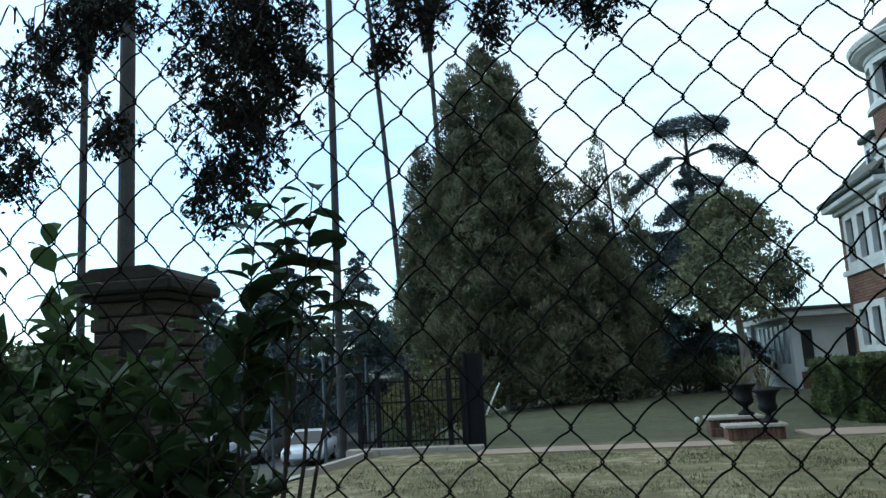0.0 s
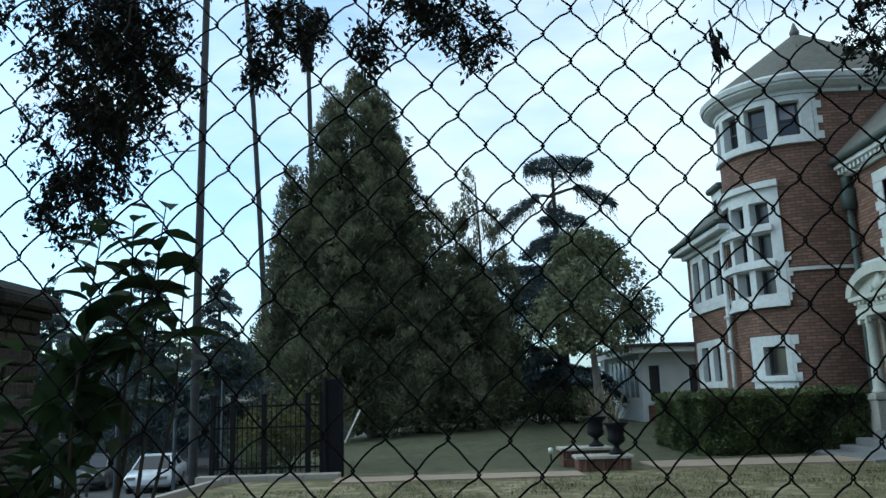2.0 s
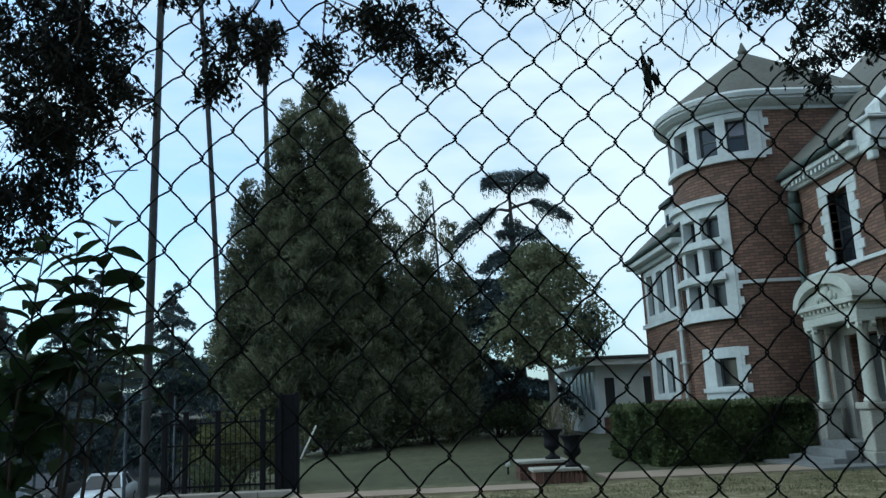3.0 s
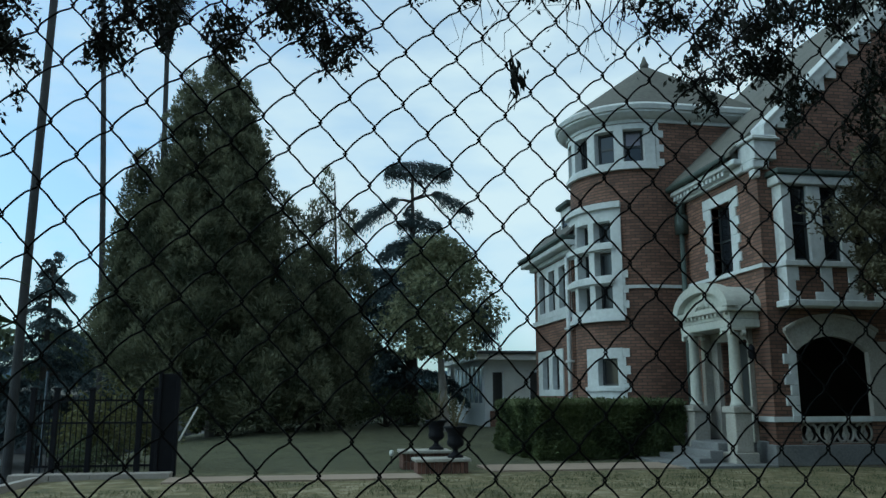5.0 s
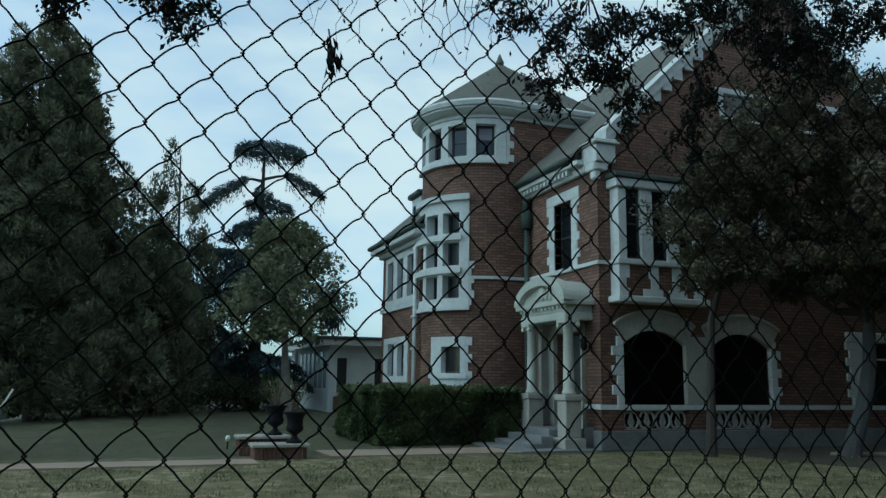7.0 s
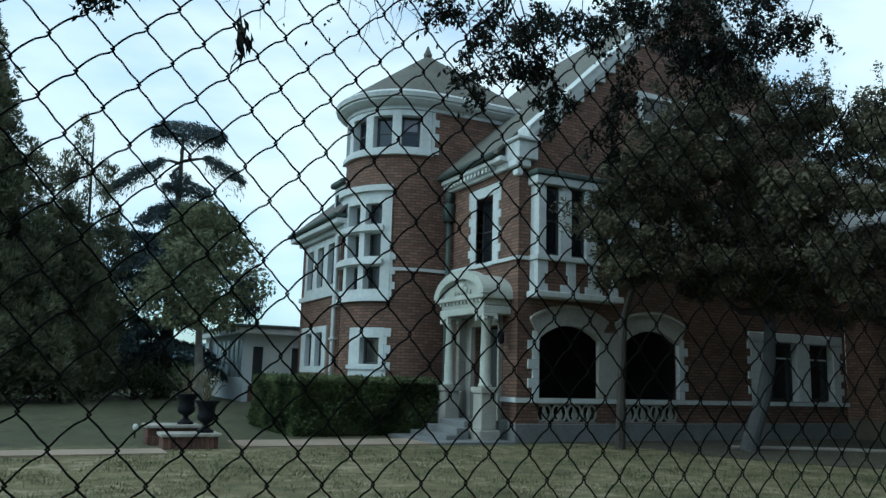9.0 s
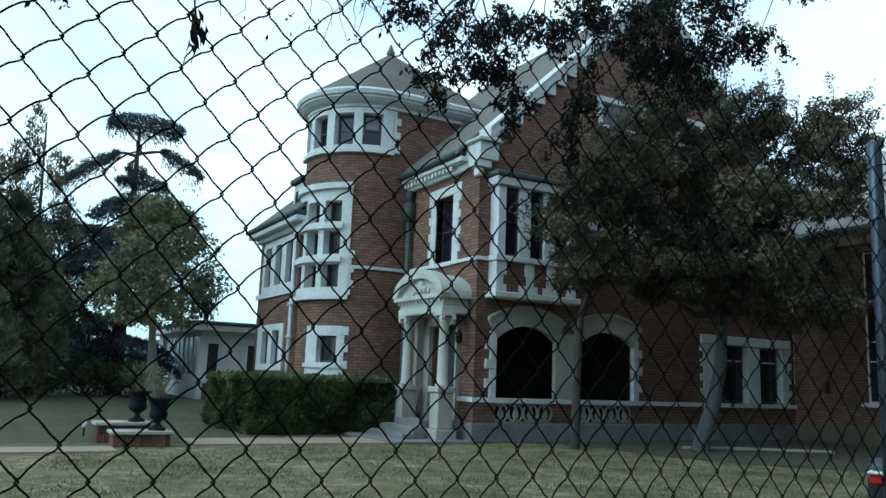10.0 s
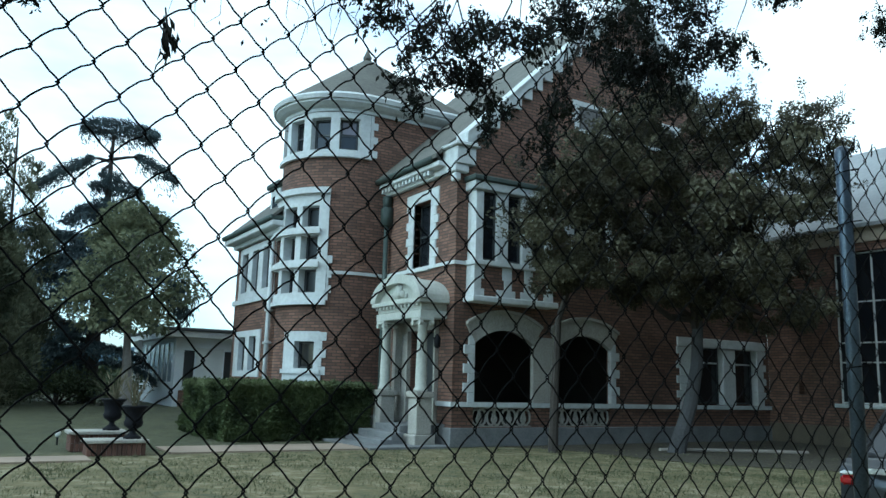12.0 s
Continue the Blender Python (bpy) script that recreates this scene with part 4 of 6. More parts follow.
def knot(ka, kb):
    """Where a knot of the mesh lies: half columns and half rows from one knot, with the slant and sag of the old mesh."""
    a, b = ka / 2, kb / 2
    p, q = min(17.0, max(-3.0, a)), min(2.0, max(-7.0, b))
    x = -0.0147 + 0.0759 * a + 0.0052 * b - 1.3e-4 * p * p - 6.5e-4 * p * q - 1.8e-6 * p ** 3 + 1.4e-5 * p * p * q - 4.6e-5 * p * q * q - 9e-6 * q ** 3
    z = 1.9745 - 0.0047 * a + 0.0822 * b + 2.4e-4 * p * p - 2.8e-4 * p * q - 1.27e-3 * q * q - 3.3e-6 * p ** 3 + 4e-6 * p * p * q - 2.5e-5 * p * q * q - 1.24e-4 * q ** 3
    y = FENCE_Y + 0.006 * noise.noise((x * 2.3, z * 1.9, 4.2))
    j = 0.0014
    return Vector((x + j * noise.noise((x * 31, z * 27, 1)), y, z + j * noise.noise((x * 29, z * 33, 6))))


def wire_mesh(i):
    """One zigzag wire that hooks into its two neighbours."""
    bm = bmesh.new()
    ks = []
    for kb in range(-28, 9):
        ka = i if (i + kb) % 2 == 0 else i + 1
        k = knot(ka, kb)
        if k.z > TOP_Z:
            break
        ks.append((k, 1 if ka > i else -1))
    pts = []
    for n, (k, s) in enumerate(ks):
        e = k + Vector((s * 0.0022, 0, 0))
        before = (ks[n - 1][0] - k).normalized() if n else Vector((-s * 0.7, 0, -0.7))
        after = (ks[n + 1][0] - k).normalized() if n + 1 < len(ks) else Vector((-s * 0.65, 0, 0.76))
        pts += [e + before * 0.0085 + Vector((0, 0.001, 0)), e + before * 0.003 + Vector((0, 0.0032 * s, 0)), e, e + after * 0.003 - Vector((0, 0.0032 * s, 0)), e + after * 0.0085 - Vector((0, 0.001, 0))]
        if n + 1 < len(ks):
            nxt = ks[n + 1][0]
            for q in (0.33, 0.5, 0.68):
                b = (0.003 if s < 0 else -0.0008) * math.sin(math.pi * q ** 0.75)
                pts.append(k.lerp(nxt, q) + Vector((-0.7 * b, 0, 0.7 * b)))
    # the cut end, bent over into a knuckle
    p, s = pts[-1], -ks[-1][1]
    pts += [p + Vector(v) for v in ((s * 0.012, 0, 0.014), (s * 0.024, -0.003, 0.034), (s * 0.029, -0.002, 0.044), (s * 0.034, 0.003, 0.039), (s * 0.036, 0.004, 0.018))]
    tube(bm, pts, 0.0014, 5)
    return bm


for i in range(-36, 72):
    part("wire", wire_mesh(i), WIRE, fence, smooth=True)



def post(x, lean):
    bm = bmesh.new()
    lathe(bm, [(0.0168, 0.0), (0.0168, 2.195), (0.0145, 2.21), (0.006, 2.216)], 0, 0, 20)
    bmesh.ops.transform(bm, matrix=Matrix.Translation((x, FENCE_Y + 0.035, 0)) @ Matrix.Rotation(lean, 4, "Y"), verts=bm.verts)
    return bm


for x, lean in ((-2.45, 0.0), (1.91, 0.0), (3.72, 0.0)):
    p = part("post", post(x, lean), ZINC, fence, "galvanised steel tube post", True)
    for z in (1.3, 1.65, 2.0, 2.13):
        tie = bmesh.new()
        tube(tie, [(x + lean * z + 0.023 * math.cos(a), FENCE_Y + 0.026 + 0.03 * math.sin(a), z + 0.004 * a) for a in [k * math.pi / 6 for k in range(13)]], 0.0016, 5)
        part("tie_wire", tie, WIRE, p, smooth=True)

# dead leaves caught in the mesh
rng = np.random.default_rng(5)
dead = thing("dead_leaf_bunch", "shrivelled dark leaves caught in the wire mesh", "leaves", (0.262, FENCE_Y - 0.012, 2.06))
n = 26
c = np.stack([0.262 + rng.normal(0, 0.006, n), FENCE_Y - 0.012 + rng.normal(0, 0.004, n), 2.087 - rng.uniform(0, 0.06, n)], 1)
c[:, 0] += 0.006 * np.sin((c[:, 2] - 2.03) * 60)
leaves("foliage", c, np.tile([0.15, 0, -1.0], (n, 1)), 0.024, NEAR, dead, rng, 0.35, 0.2, 0.35)
st = bmesh.new()
tube(st, [(0.258, FENCE_Y - 0.006, 2.1), (0.262, FENCE_Y - 0.01, 2.07), (0.266, FENCE_Y - 0.012, 2.03), (0.26, FENCE_Y - 0.012, 2.005)], [0.0012, 0.002, 0.0012, 0.0006], 5)
part("stalk", st, BARK, dead)
st = bmesh.new()
tube(st, [(0.264, FENCE_Y - 0.012, 2.03), (0.252, FENCE_Y - 0.012, 2.012), (0.25, FENCE_Y - 0.012, 2.0)], [0.001, 0.0012, 0.0005], 5)
part("stalk", st, BARK, dead)
straw = thing("dry_straw", "thin dry straw caught in the wire mesh", "straw", (-0.47, FENCE_Y - 0.004, 1.94))
st = bmesh.new()
tube(st, [(-0.505, FENCE_Y - 0.006, 1.93), (-0.475, FENCE_Y - 0.008, 1.938), (-0.445, FENCE_Y - 0.004, 1.94)], 0.0009, 5)
part("stem", st, BARK, straw)


# ---- trees ----
def trunk(bm, path, r0, r1, sides=10):
    n = len(path)
    tube(bm, path, [r0 + (r1 - r0) * (i / (n - 1)) ** 0.8 for i in range(n)], sides)


def bent(rng, a, b, n=6, wob=0.1):
    a, b = np.array(a, float), np.array(b, float)
    out = []
    for i in range(n):
        t = i / (n - 1)
        p = a + (b - a) * t
        if 0 < i < n - 1:
            p = p + rng.normal(0, wob, 3)
        out.append(tuple(p))
    return out


# the great cypress: overlapping feathery columns
rng = np.random.default_rng(11)
cyp = thing("cypress_tree", "tall dense grey-green cypress with feathery lobes", "tree", (-3.0, 31.0, 0.2))
bm = bmesh.new()
trunk(bm, [(-3.3, 31, 0.1), (-3.4, 31, 4), (-3.9, 31, 9), (-4.2, 31, 13)], 0.38, 0.05)
part("trunk", bm, BARK, cyp)
for b in ((-1.6, 30.2), (0.6, 31), (-5.4, 30.5)):
    bm = bmesh.new()
    trunk(bm, [(b[0], b[1], 0.1), (b[0] - 0.1, b[1], 2.2), (b[0] - 0.4, b[1] + 0.3, 5)], 0.17, 0.05)
    part("trunk", bm, BARK, cyp)


def plume(rng, x, y, z0, z1, r, n):
    """Small clumps stacked into a thin upright plume."""
    out = []
    for i in range(n):
        t = rng.uniform(0, 1)
        rr = r * (1 - t) ** 0.62 * (0.55 + 0.45 * min(1, t / 0.15)) + 0.1
        a = rng.uniform(0, 2 * math.pi)
        q = rr * math.sqrt(rng.uniform(0.15, 1))
        s = (0.26 + 0.5 * (1 - t)) * rng.uniform(0.6, 1.2)
        out.append((x + q * math.cos(a), y + q * math.sin(a), z0 + (z1 - z0) * t, s, s, s * 1.35))
    return out


def lobes(rng, x, y, z0, z1, r, n):
    """Separate feathery lobes on the skin of a plume: centre and size, with dark gaps between them."""
    out = []
    for i in range(n):
        t = (i + rng.uniform(0, 1)) / n
        rr = r * (1 - t) ** 0.62 * (0.6 + 0.4 * min(1, t / 0.12)) + 0.08
        a = i * 2.4 + rng.normal(0, 0.35)
        s = (0.3 + 0.38 * (1 - t)) * rng.uniform(0.65, 1.25)
        q = max(0.0, rr * rng.uniform(0.82, 1.08) - 0.35 * s)
        out.append((x + q * math.cos(a), y + q * math.sin(a), z0 + (z1 - z0) * t + rng.normal(0, 0.15), s, s, s * 1.15))
    return out


def lobe_leaves(rng, balls, per):
    """Sprays that fan up and out from the foot of each lobe; most lie on its upper, outer side."""
    pts, outs = [], []
    for x, y, z, a, b, c in balls:
        n = int(per * a * a)
        v = rng.normal(0, 1, (n, 3))
        v[:, 2] += 0.35
        v /= np.linalg.norm(v, axis=1)[:, None]
        ridge = 1 + 0.16 * np.sin(5 * np.arctan2(v[:, 1], v[:, 0]) + x * 7) * np.cos(3 * v[:, 2] + z * 5)
        r = (0.55 + 0.5 * rng.uniform(0, 1, n) ** 0.55) * ridge
        pts.append(np.array((x, y, z)) + v * r[:, None] * np.array((a, b, c)))
        outs.append(v * 0.75 + np.array([0, 0, 0.45]))
    return np.concatenate(pts), np.concatenate(outs)


PLUMES = [(-3.85, 31, 1.6, 14.8, 3.4, 360), (-3.2, 31, 6, 14.0, 1.7, 110), (-4.9, 30.6, 3, 13.0, 1.7, 90), (-2.7, 30.6, 2.0, 12.6, 2.0, 110), (-4.95, 31, 6.0, 14.1, 1.5, 100), (-2.85, 31, 6.0, 13.7, 1.5, 90), (-6.5, 30.6, 2.6, 10.8, 1.3, 80), (-2.2, 30.4, 1.6, 11.4, 1.9, 110), (-1.0, 30.6, 1.5, 9.4, 1.8, 100),
          (-5.6, 30.2, 2.2, 9.6, 1.5, 90), (-3.6, 29.2, 1.2, 8.4, 1.9, 100), (0.2, 31, 1.3, 7.6, 1.5, 90), (1.1, 31.2, 1.2, 6.0, 1.2, 70), (-1.9, 29.2, 0.9, 5.6, 1.7, 80), (-4.9, 29.2, 1.9, 6.6, 1.5, 70), (-6.9, 30.8, 3.6, 7.6, 0.8, 50), (-0.4, 29.6, 0.8, 4.4, 1.5, 70)]
for x, y, z0, z1, r, n in PLUMES:
    pts, outs = lobe_leaves(rng, lobes(rng, x, y, z0, z1, r, int(n * 0.62)), 1500)
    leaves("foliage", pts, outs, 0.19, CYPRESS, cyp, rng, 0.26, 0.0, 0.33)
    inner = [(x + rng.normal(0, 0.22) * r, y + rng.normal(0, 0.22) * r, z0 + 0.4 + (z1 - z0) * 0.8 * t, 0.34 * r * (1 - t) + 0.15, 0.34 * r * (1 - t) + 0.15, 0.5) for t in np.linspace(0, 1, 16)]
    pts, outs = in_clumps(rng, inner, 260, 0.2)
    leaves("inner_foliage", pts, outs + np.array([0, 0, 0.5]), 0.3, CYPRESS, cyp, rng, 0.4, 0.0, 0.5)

# thin young cypress behind
thin = thing("cypress_tree", "slender pale cypress with thin feathery shoots", "tree", (1.2, 34, 0.3))
bm = bmesh.new()
trunk(bm, [(1.3, 34, 0.2), (1.2, 34, 6), (1.0, 34, 11)], 0.12, 0.03)
part("trunk", bm, BARK, thin)
for x, z in ((0.75, 11.6), (1.7, 10.2), (2.2, 8.6), (0.2, 10.4)):
    pts, outs = in_clumps(rng, plume(rng, x, 34, 2.0, z, 0.8, 34), 700, 0.2)
    leaves("foliage", pts, outs * 0.4 + np.array([0, 0, 0.8]), 0.16, CYPRESS, thin, rng, 0.35, 0.0, 0.3)


# cedars: tiered flat boughs with drooping needles
def cedar(x, y, z0, h, tiers, name_label, seed, size=0.2, density=1.0, tilt=0.0, pads=()):
    rng = np.random.default_rng(seed)
    t = thing("cedar_tree", name_label, "tree", (x, y, z0))
    bm = bmesh.new()
    trunk(bm, [(x, y, z0 - 0.1), (x, y, z0 + h * 0.5), (x + tilt, y, z0 + h * 0.97)], 0.03 * h, 0.05)
    part("trunk", bm, BARK, t)
    for root, xa, za, xb, zb, deep, thick, fringe in pads:
        # a flat-topped pad of foliage along one bough, with a drooping fringe below
        bm = bmesh.new()
        tube(bm, [(x, y, z0 + root), (x + xa * 0.6, y + 0.05, z0 + (root + za) / 2 + 0.12), (x + xa, y, z0 + za + 0.1), (x + (xa + xb) / 2, y, z0 + (za + zb) / 2 + 0.12), (x + xb, y, z0 + zb)], [0.09, 0.07, 0.055, 0.04, 0.02], 5)
        b = part("bough", bm, BARK, t)
        span = math.hypot(xb - xa, zb - za)
        m = int(620 * span * (0.6 + deep))
        q = rng.uniform(0, 1, m)
        wide = np.sin(np.pi * (0.08 + 0.84 * q)) ** 0.6
        side = rng.uniform(-1, 1, m) * deep * wide
        lump = np.array([noise.noise((a * 2.3, c * 1.7, root)) for a, c in zip(xa + (xb - xa) * q, side)])
        up = thick * wide * rng.uniform(0, 1, m) * (1 - (side / (deep + 0.01)) ** 2) + 0.16 * lump
        hang = np.where(rng.uniform(0, 1, m) < 0.3, rng.exponential(fringe * 0.45, m), 0.0)
        c = np.stack([x + xa + (xb - xa) * q + rng.normal(0, 0.06, m), y + side, z0 + za + (zb - za) * q + up - np.minimum(hang, fringe * 1.4)], 1)
        o = np.stack([np.full(m, 0.45 * np.sign(xb)), side * 0.3, np.where(hang > 0, -1.0, -0.1)], 1)
        leaves("needles", c, o, size * 0.95, CEDAR, b, rng, 0.2, 0.15, 0.4)
    for z_tier, reach, n in tiers:
        a0 = rng.uniform(0, 6.3)
        for k in range(n):
            a = a0 + 2 * math.pi * k / n + rng.normal(0, 0.15)
            r = reach * rng.uniform(0.55, 1.15)
            zt = z_tier + rng.normal(0, 0.028) * h
            d = (math.cos(a), math.sin(a))
            path = [(x + tilt * zt / h + d[0] * r * q, y + d[1] * r * q, z0 + zt + r * (0.42 * q - 0.62 * q * q)) for q in (0, 0.25, 0.5, 0.75, 1.0)]
            bm = bmesh.new()
            tube(bm, path, [0.09, 0.07, 0.05, 0.035, 0.02], 5)
            b = part("bough", bm, BARK, t)
            m = int(230 * r * density)
            q = rng.uniform(0.15, 1.06, m) ** 0.8
            side = rng.normal(0, 0.19, m) * (0.4 + q) * min(r, 3.0) * 0.8
            c = np.stack([x + tilt * zt / h + d[0] * r * q - d[1] * side, y + d[1] * r * q + d[0] * side, z0 + zt + r * (0.42 * q - 0.62 * q * q) - np.abs(rng.normal(0, 0.16, m)) - 0.12 * np.abs(side) + 0.08], 1)
            o = np.stack([np.full(m, d[0] * 0.5), np.full(m, d[1] * 0.5), np.full(m, -0.5)], 1)
            leaves("needles", c, o, size, CEDAR, b, rng, 0.3, 0.1, 0.5)
    return t


cedar(4.75, 36.0, 0.3, 12.3, [(8.0, 1.7, 5), (7.1, 2.4, 6), (6.1, 3.2, 7), (5.0, 3.0, 6), (3.6, 2.8, 6), (2.2, 2.4, 6)], "dark blue-green cedar with flat layered boughs", 21, 0.22, 1.3, 0.0,
      [(11.7, -1.3, 11.7, 1.85, 11.65, 1.3, 0.7, 0.4), (10.5, 1.05, 10.7, 2.85, 9.85, 0.7, 0.45, 0.55), (10.4, -0.75, 10.35, -3.05, 8.6, 0.8, 0.5, 0.5), (10.3, -0.4, 9.6, 0.5, 9.5, 0.4, 0.6, 0.3),
       (9.3, -0.7, 9.15, 1.4, 9.05, 0.9, 0.5, 0.5), (8.5, -1.2, 7.95, 0.6, 8.3, 0.9, 0.6, 0.5), (7.2, -0.7, 6.85, -3.9, 6.8, 0.9, 0.35, 0.7), (6.6, 0.5, 6.5, 2.6, 6.0, 0.9, 0.35, 0.6), (5.2, -0.6, 5.3, -2.9, 4.8, 1.0, 0.3, 0.7)])
cedar(1.2, 40.0, 0.3, 6.5, [(6.3, 1.2, 5), (5.4, 2.0, 6), (4.4, 2.6, 7), (3.4, 3.0, 7), (2.4, 3.2, 7), (1.4, 3.4, 7)], "blue-grey spruce-like cedar low behind the lawn", 22, 0.24)
cedar(3.6, 36.2, 0.3, 3.6, [(3.3, 0.6, 5), (2.7, 1.0, 6), (2.1, 1.3, 7), (1.5, 1.5, 7), (0.9, 1.6, 7)], "small blue-grey spruce with flat layered boughs", 23, 0.16, 2.0)
for i, (x, y, h) in enumerate(((-13.4, 44, 10.8), (-17.4, 43, 11.4), (-10.4, 48, 10.2), (-24, 46, 11.0), (-20.6, 47, 10.6))):
    cedar(x, y, -2.0, h, [(h * q, (1.02 - q) * h * 0.36 + 0.4, 6) for q in (0.97, 0.9, 0.82, 0.74, 0.66, 0.58, 0.5, 0.42, 0.34, 0.26, 0.18)], "dark distant cedar against the sky", 30 + i, 0.26, 0.62)

# broad-leaved tree before the cedar
rng = np.random.default_rng(41)
broad = thing("broadleaf_tree", "yellow-green broadleaf tree with an open rounded crown", "tree", (5.2, 29.5, 0.3))
bm = bmesh.new()
trunk(bm, [(5.15, 29.5, 0.2), (5.1, 29.5, 1.6), (5.0, 29.5, 3.0), (4.9, 29.5, 6.5)], 0.24, 0.06)
part("trunk", bm, PALE_BARK, broad)
cl = []
for i in range(96):
    t = rng.uniform(0, 1)
    z = 3.2 + 4.15 * t
    r = 2.3 * math.sin(math.pi * min(1, 0.22 + 0.74 * t)) ** 0.7
    a, q = rng.uniform(0, 6.28), math.sqrt(rng.uniform(0.2, 1))
    s = rng.uniform(0.4, 0.75)
    cl.append((5.0 + r * q * math.cos(a), 29.5 + r * q * math.sin(a), z, s, s, s * 0.75))
for k in range(6):
    x, y, z = cl[k * 9][:3]
    bm = bmesh.new()
    tube(bm, bent(rng, (5.0, 29.5, 2.6 + 0.5 * k), (x, y, z), 5, 0.12), [0.1, 0.08, 0.06, 0.04, 0.02], 6)
    part("limb", bm, PALE_BARK, broad)
pts, outs = in_clumps(rng, cl, 400, 0.5)
leaves("crown", pts, outs, 0.18, BROAD, broad, rng, 0.55, 0.3, 0.6)
cl = [(6.65 + rng.normal(0, 0.22), 29.6 + rng.normal(0, 0.4), 4.9 - 1.3 * t, 0.34, 0.34, 0.5) for t in np.linspace(0, 1, 12)]
pts, outs = in_clumps(rng, cl, 520, 0.3)
leaves("hanging_spray", pts, outs * 0.3 + np.array([0, 0, -0.8]), 0.2, CEDAR, broad, rng, 0.28, 0.2, 0.3)

# the dark oak on the lawn before the house
rng = np.random.default_rng(51)
oak = thing("oak_tree", "dark spreading oak with a leaning grey trunk", "tree", (15.6, 14.2, 0))
bm = bmesh.new()
trunk(bm, [(15.7, 14.2, -0.05), (15.85, 14.2, 0.35), (16.2, 14.15, 1.2), (16.42, 14.1, 2.2), (16.5, 14.1, 3.2), (16.5, 14.1, 4.6), (16.2, 14.0, 6.5)], 0.24, 0.1, 12)
part("trunk", bm, GREYBARK, oak)
bm = bmesh.new()
trunk(bm, [(12.55, 15.2, -0.05), (12.6, 15.2, 1.5), (12.62, 15.1, 3.2), (13.2, 14.9, 5.0)], 0.13, 0.06, 8)
part("trunk", bm, BARK, oak)
OAK_BLOBS = [(16.2, 14, 6.6, 2.9, 1.6, 1.7), (12.5, 14.2, 5.3, 1.5, 1.2, 1.5), (11.6, 14.3, 4.7, 0.9, 0.8, 0.9), (14.5, 13.6, 4.5, 2.0, 1.2, 0.8), (19.1, 14, 6.4, 2.2, 1.5, 1.6), (14.2, 14, 7.3, 1.7, 1.3, 1.2), (17.0, 14, 4.8, 3.8, 1.5, 0.9), (20.6, 14.0, 7.4, 1.4, 1.2, 1.2), (19.4, 13.8, 5.1, 1.3, 1.2, 0.6), (18.4, 14, 8.4, 1.5, 1.1, 0.8), (18.6, 13.9, 3.9, 2.8, 1.3, 0.7), (14.9, 14.0, 4.1, 1.4, 1.0, 0.6), (21.0, 13.9, 4.0, 1.3, 1.0, 0.6), (20.6, 14.0, 8.9, 1.7, 0.9, 0.7), (17.2, 14.0, 8.9, 1.3, 1.0, 0.6), (12.0, 14.2, 6.2, 0.8, 0.8, 0.7), (19.6, 14.0, 9.5, 1.2, 0.9, 0.6), (21.6, 14.0, 9.8, 0.8, 0.8, 0.7), (22.0, 14.0, 8.5, 0.9, 0.8, 0.9), (14.3, 14.0, 8.4, 1.1, 0.9, 0.6), (13.0, 14.0, 7.4, 0.8, 0.8, 0.6), (15.8, 14.0, 8.8, 1.3, 0.9, 0.6)]
cl = []
for (x, y, z, a, b, c) in OAK_BLOBS:
    for i in range(int((19 if x < 13 else 10.5) * (a * b * c) ** (2 / 3))):
        v = rng.normal(0, 1, 3)
        v = v / np.linalg.norm(v) * rng.uniform(0.3, 1.1) ** 0.5
        s = rng.uniform(0.24, 0.52)
        cl.append((x + v[0] * a, y + v[1] * b, z + v[2] * c, s * 1.25, s, s * 0.7))
for k in range(26):
    x, y, z = cl[(k * 37) % len(cl)][:3]
    bm = bmesh.new()
    tube(bm, bent(rng, (16.4, 14.1, 3.2 + 0.11 * k), (x, y, z), 6, 0.15), [0.11, 0.09, 0.07, 0.05, 0.035, 0.02], 6)
    part("limb", bm, BARK, oak)
pts, outs = in_clumps(rng, cl, 2300, 0.25)
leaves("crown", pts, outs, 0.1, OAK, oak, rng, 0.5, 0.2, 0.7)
# extra leaves behind and before the crown, added to shade wall and ground
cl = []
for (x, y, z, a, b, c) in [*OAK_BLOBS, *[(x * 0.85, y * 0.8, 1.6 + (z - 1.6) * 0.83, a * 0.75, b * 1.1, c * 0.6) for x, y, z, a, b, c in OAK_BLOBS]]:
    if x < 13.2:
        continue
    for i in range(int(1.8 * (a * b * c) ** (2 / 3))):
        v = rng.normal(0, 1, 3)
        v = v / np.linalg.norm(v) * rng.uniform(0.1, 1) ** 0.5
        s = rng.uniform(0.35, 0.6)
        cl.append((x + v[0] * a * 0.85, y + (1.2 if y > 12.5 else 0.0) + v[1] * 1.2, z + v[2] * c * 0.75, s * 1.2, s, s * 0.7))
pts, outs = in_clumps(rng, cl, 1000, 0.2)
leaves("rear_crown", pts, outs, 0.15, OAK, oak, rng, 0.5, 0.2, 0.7)
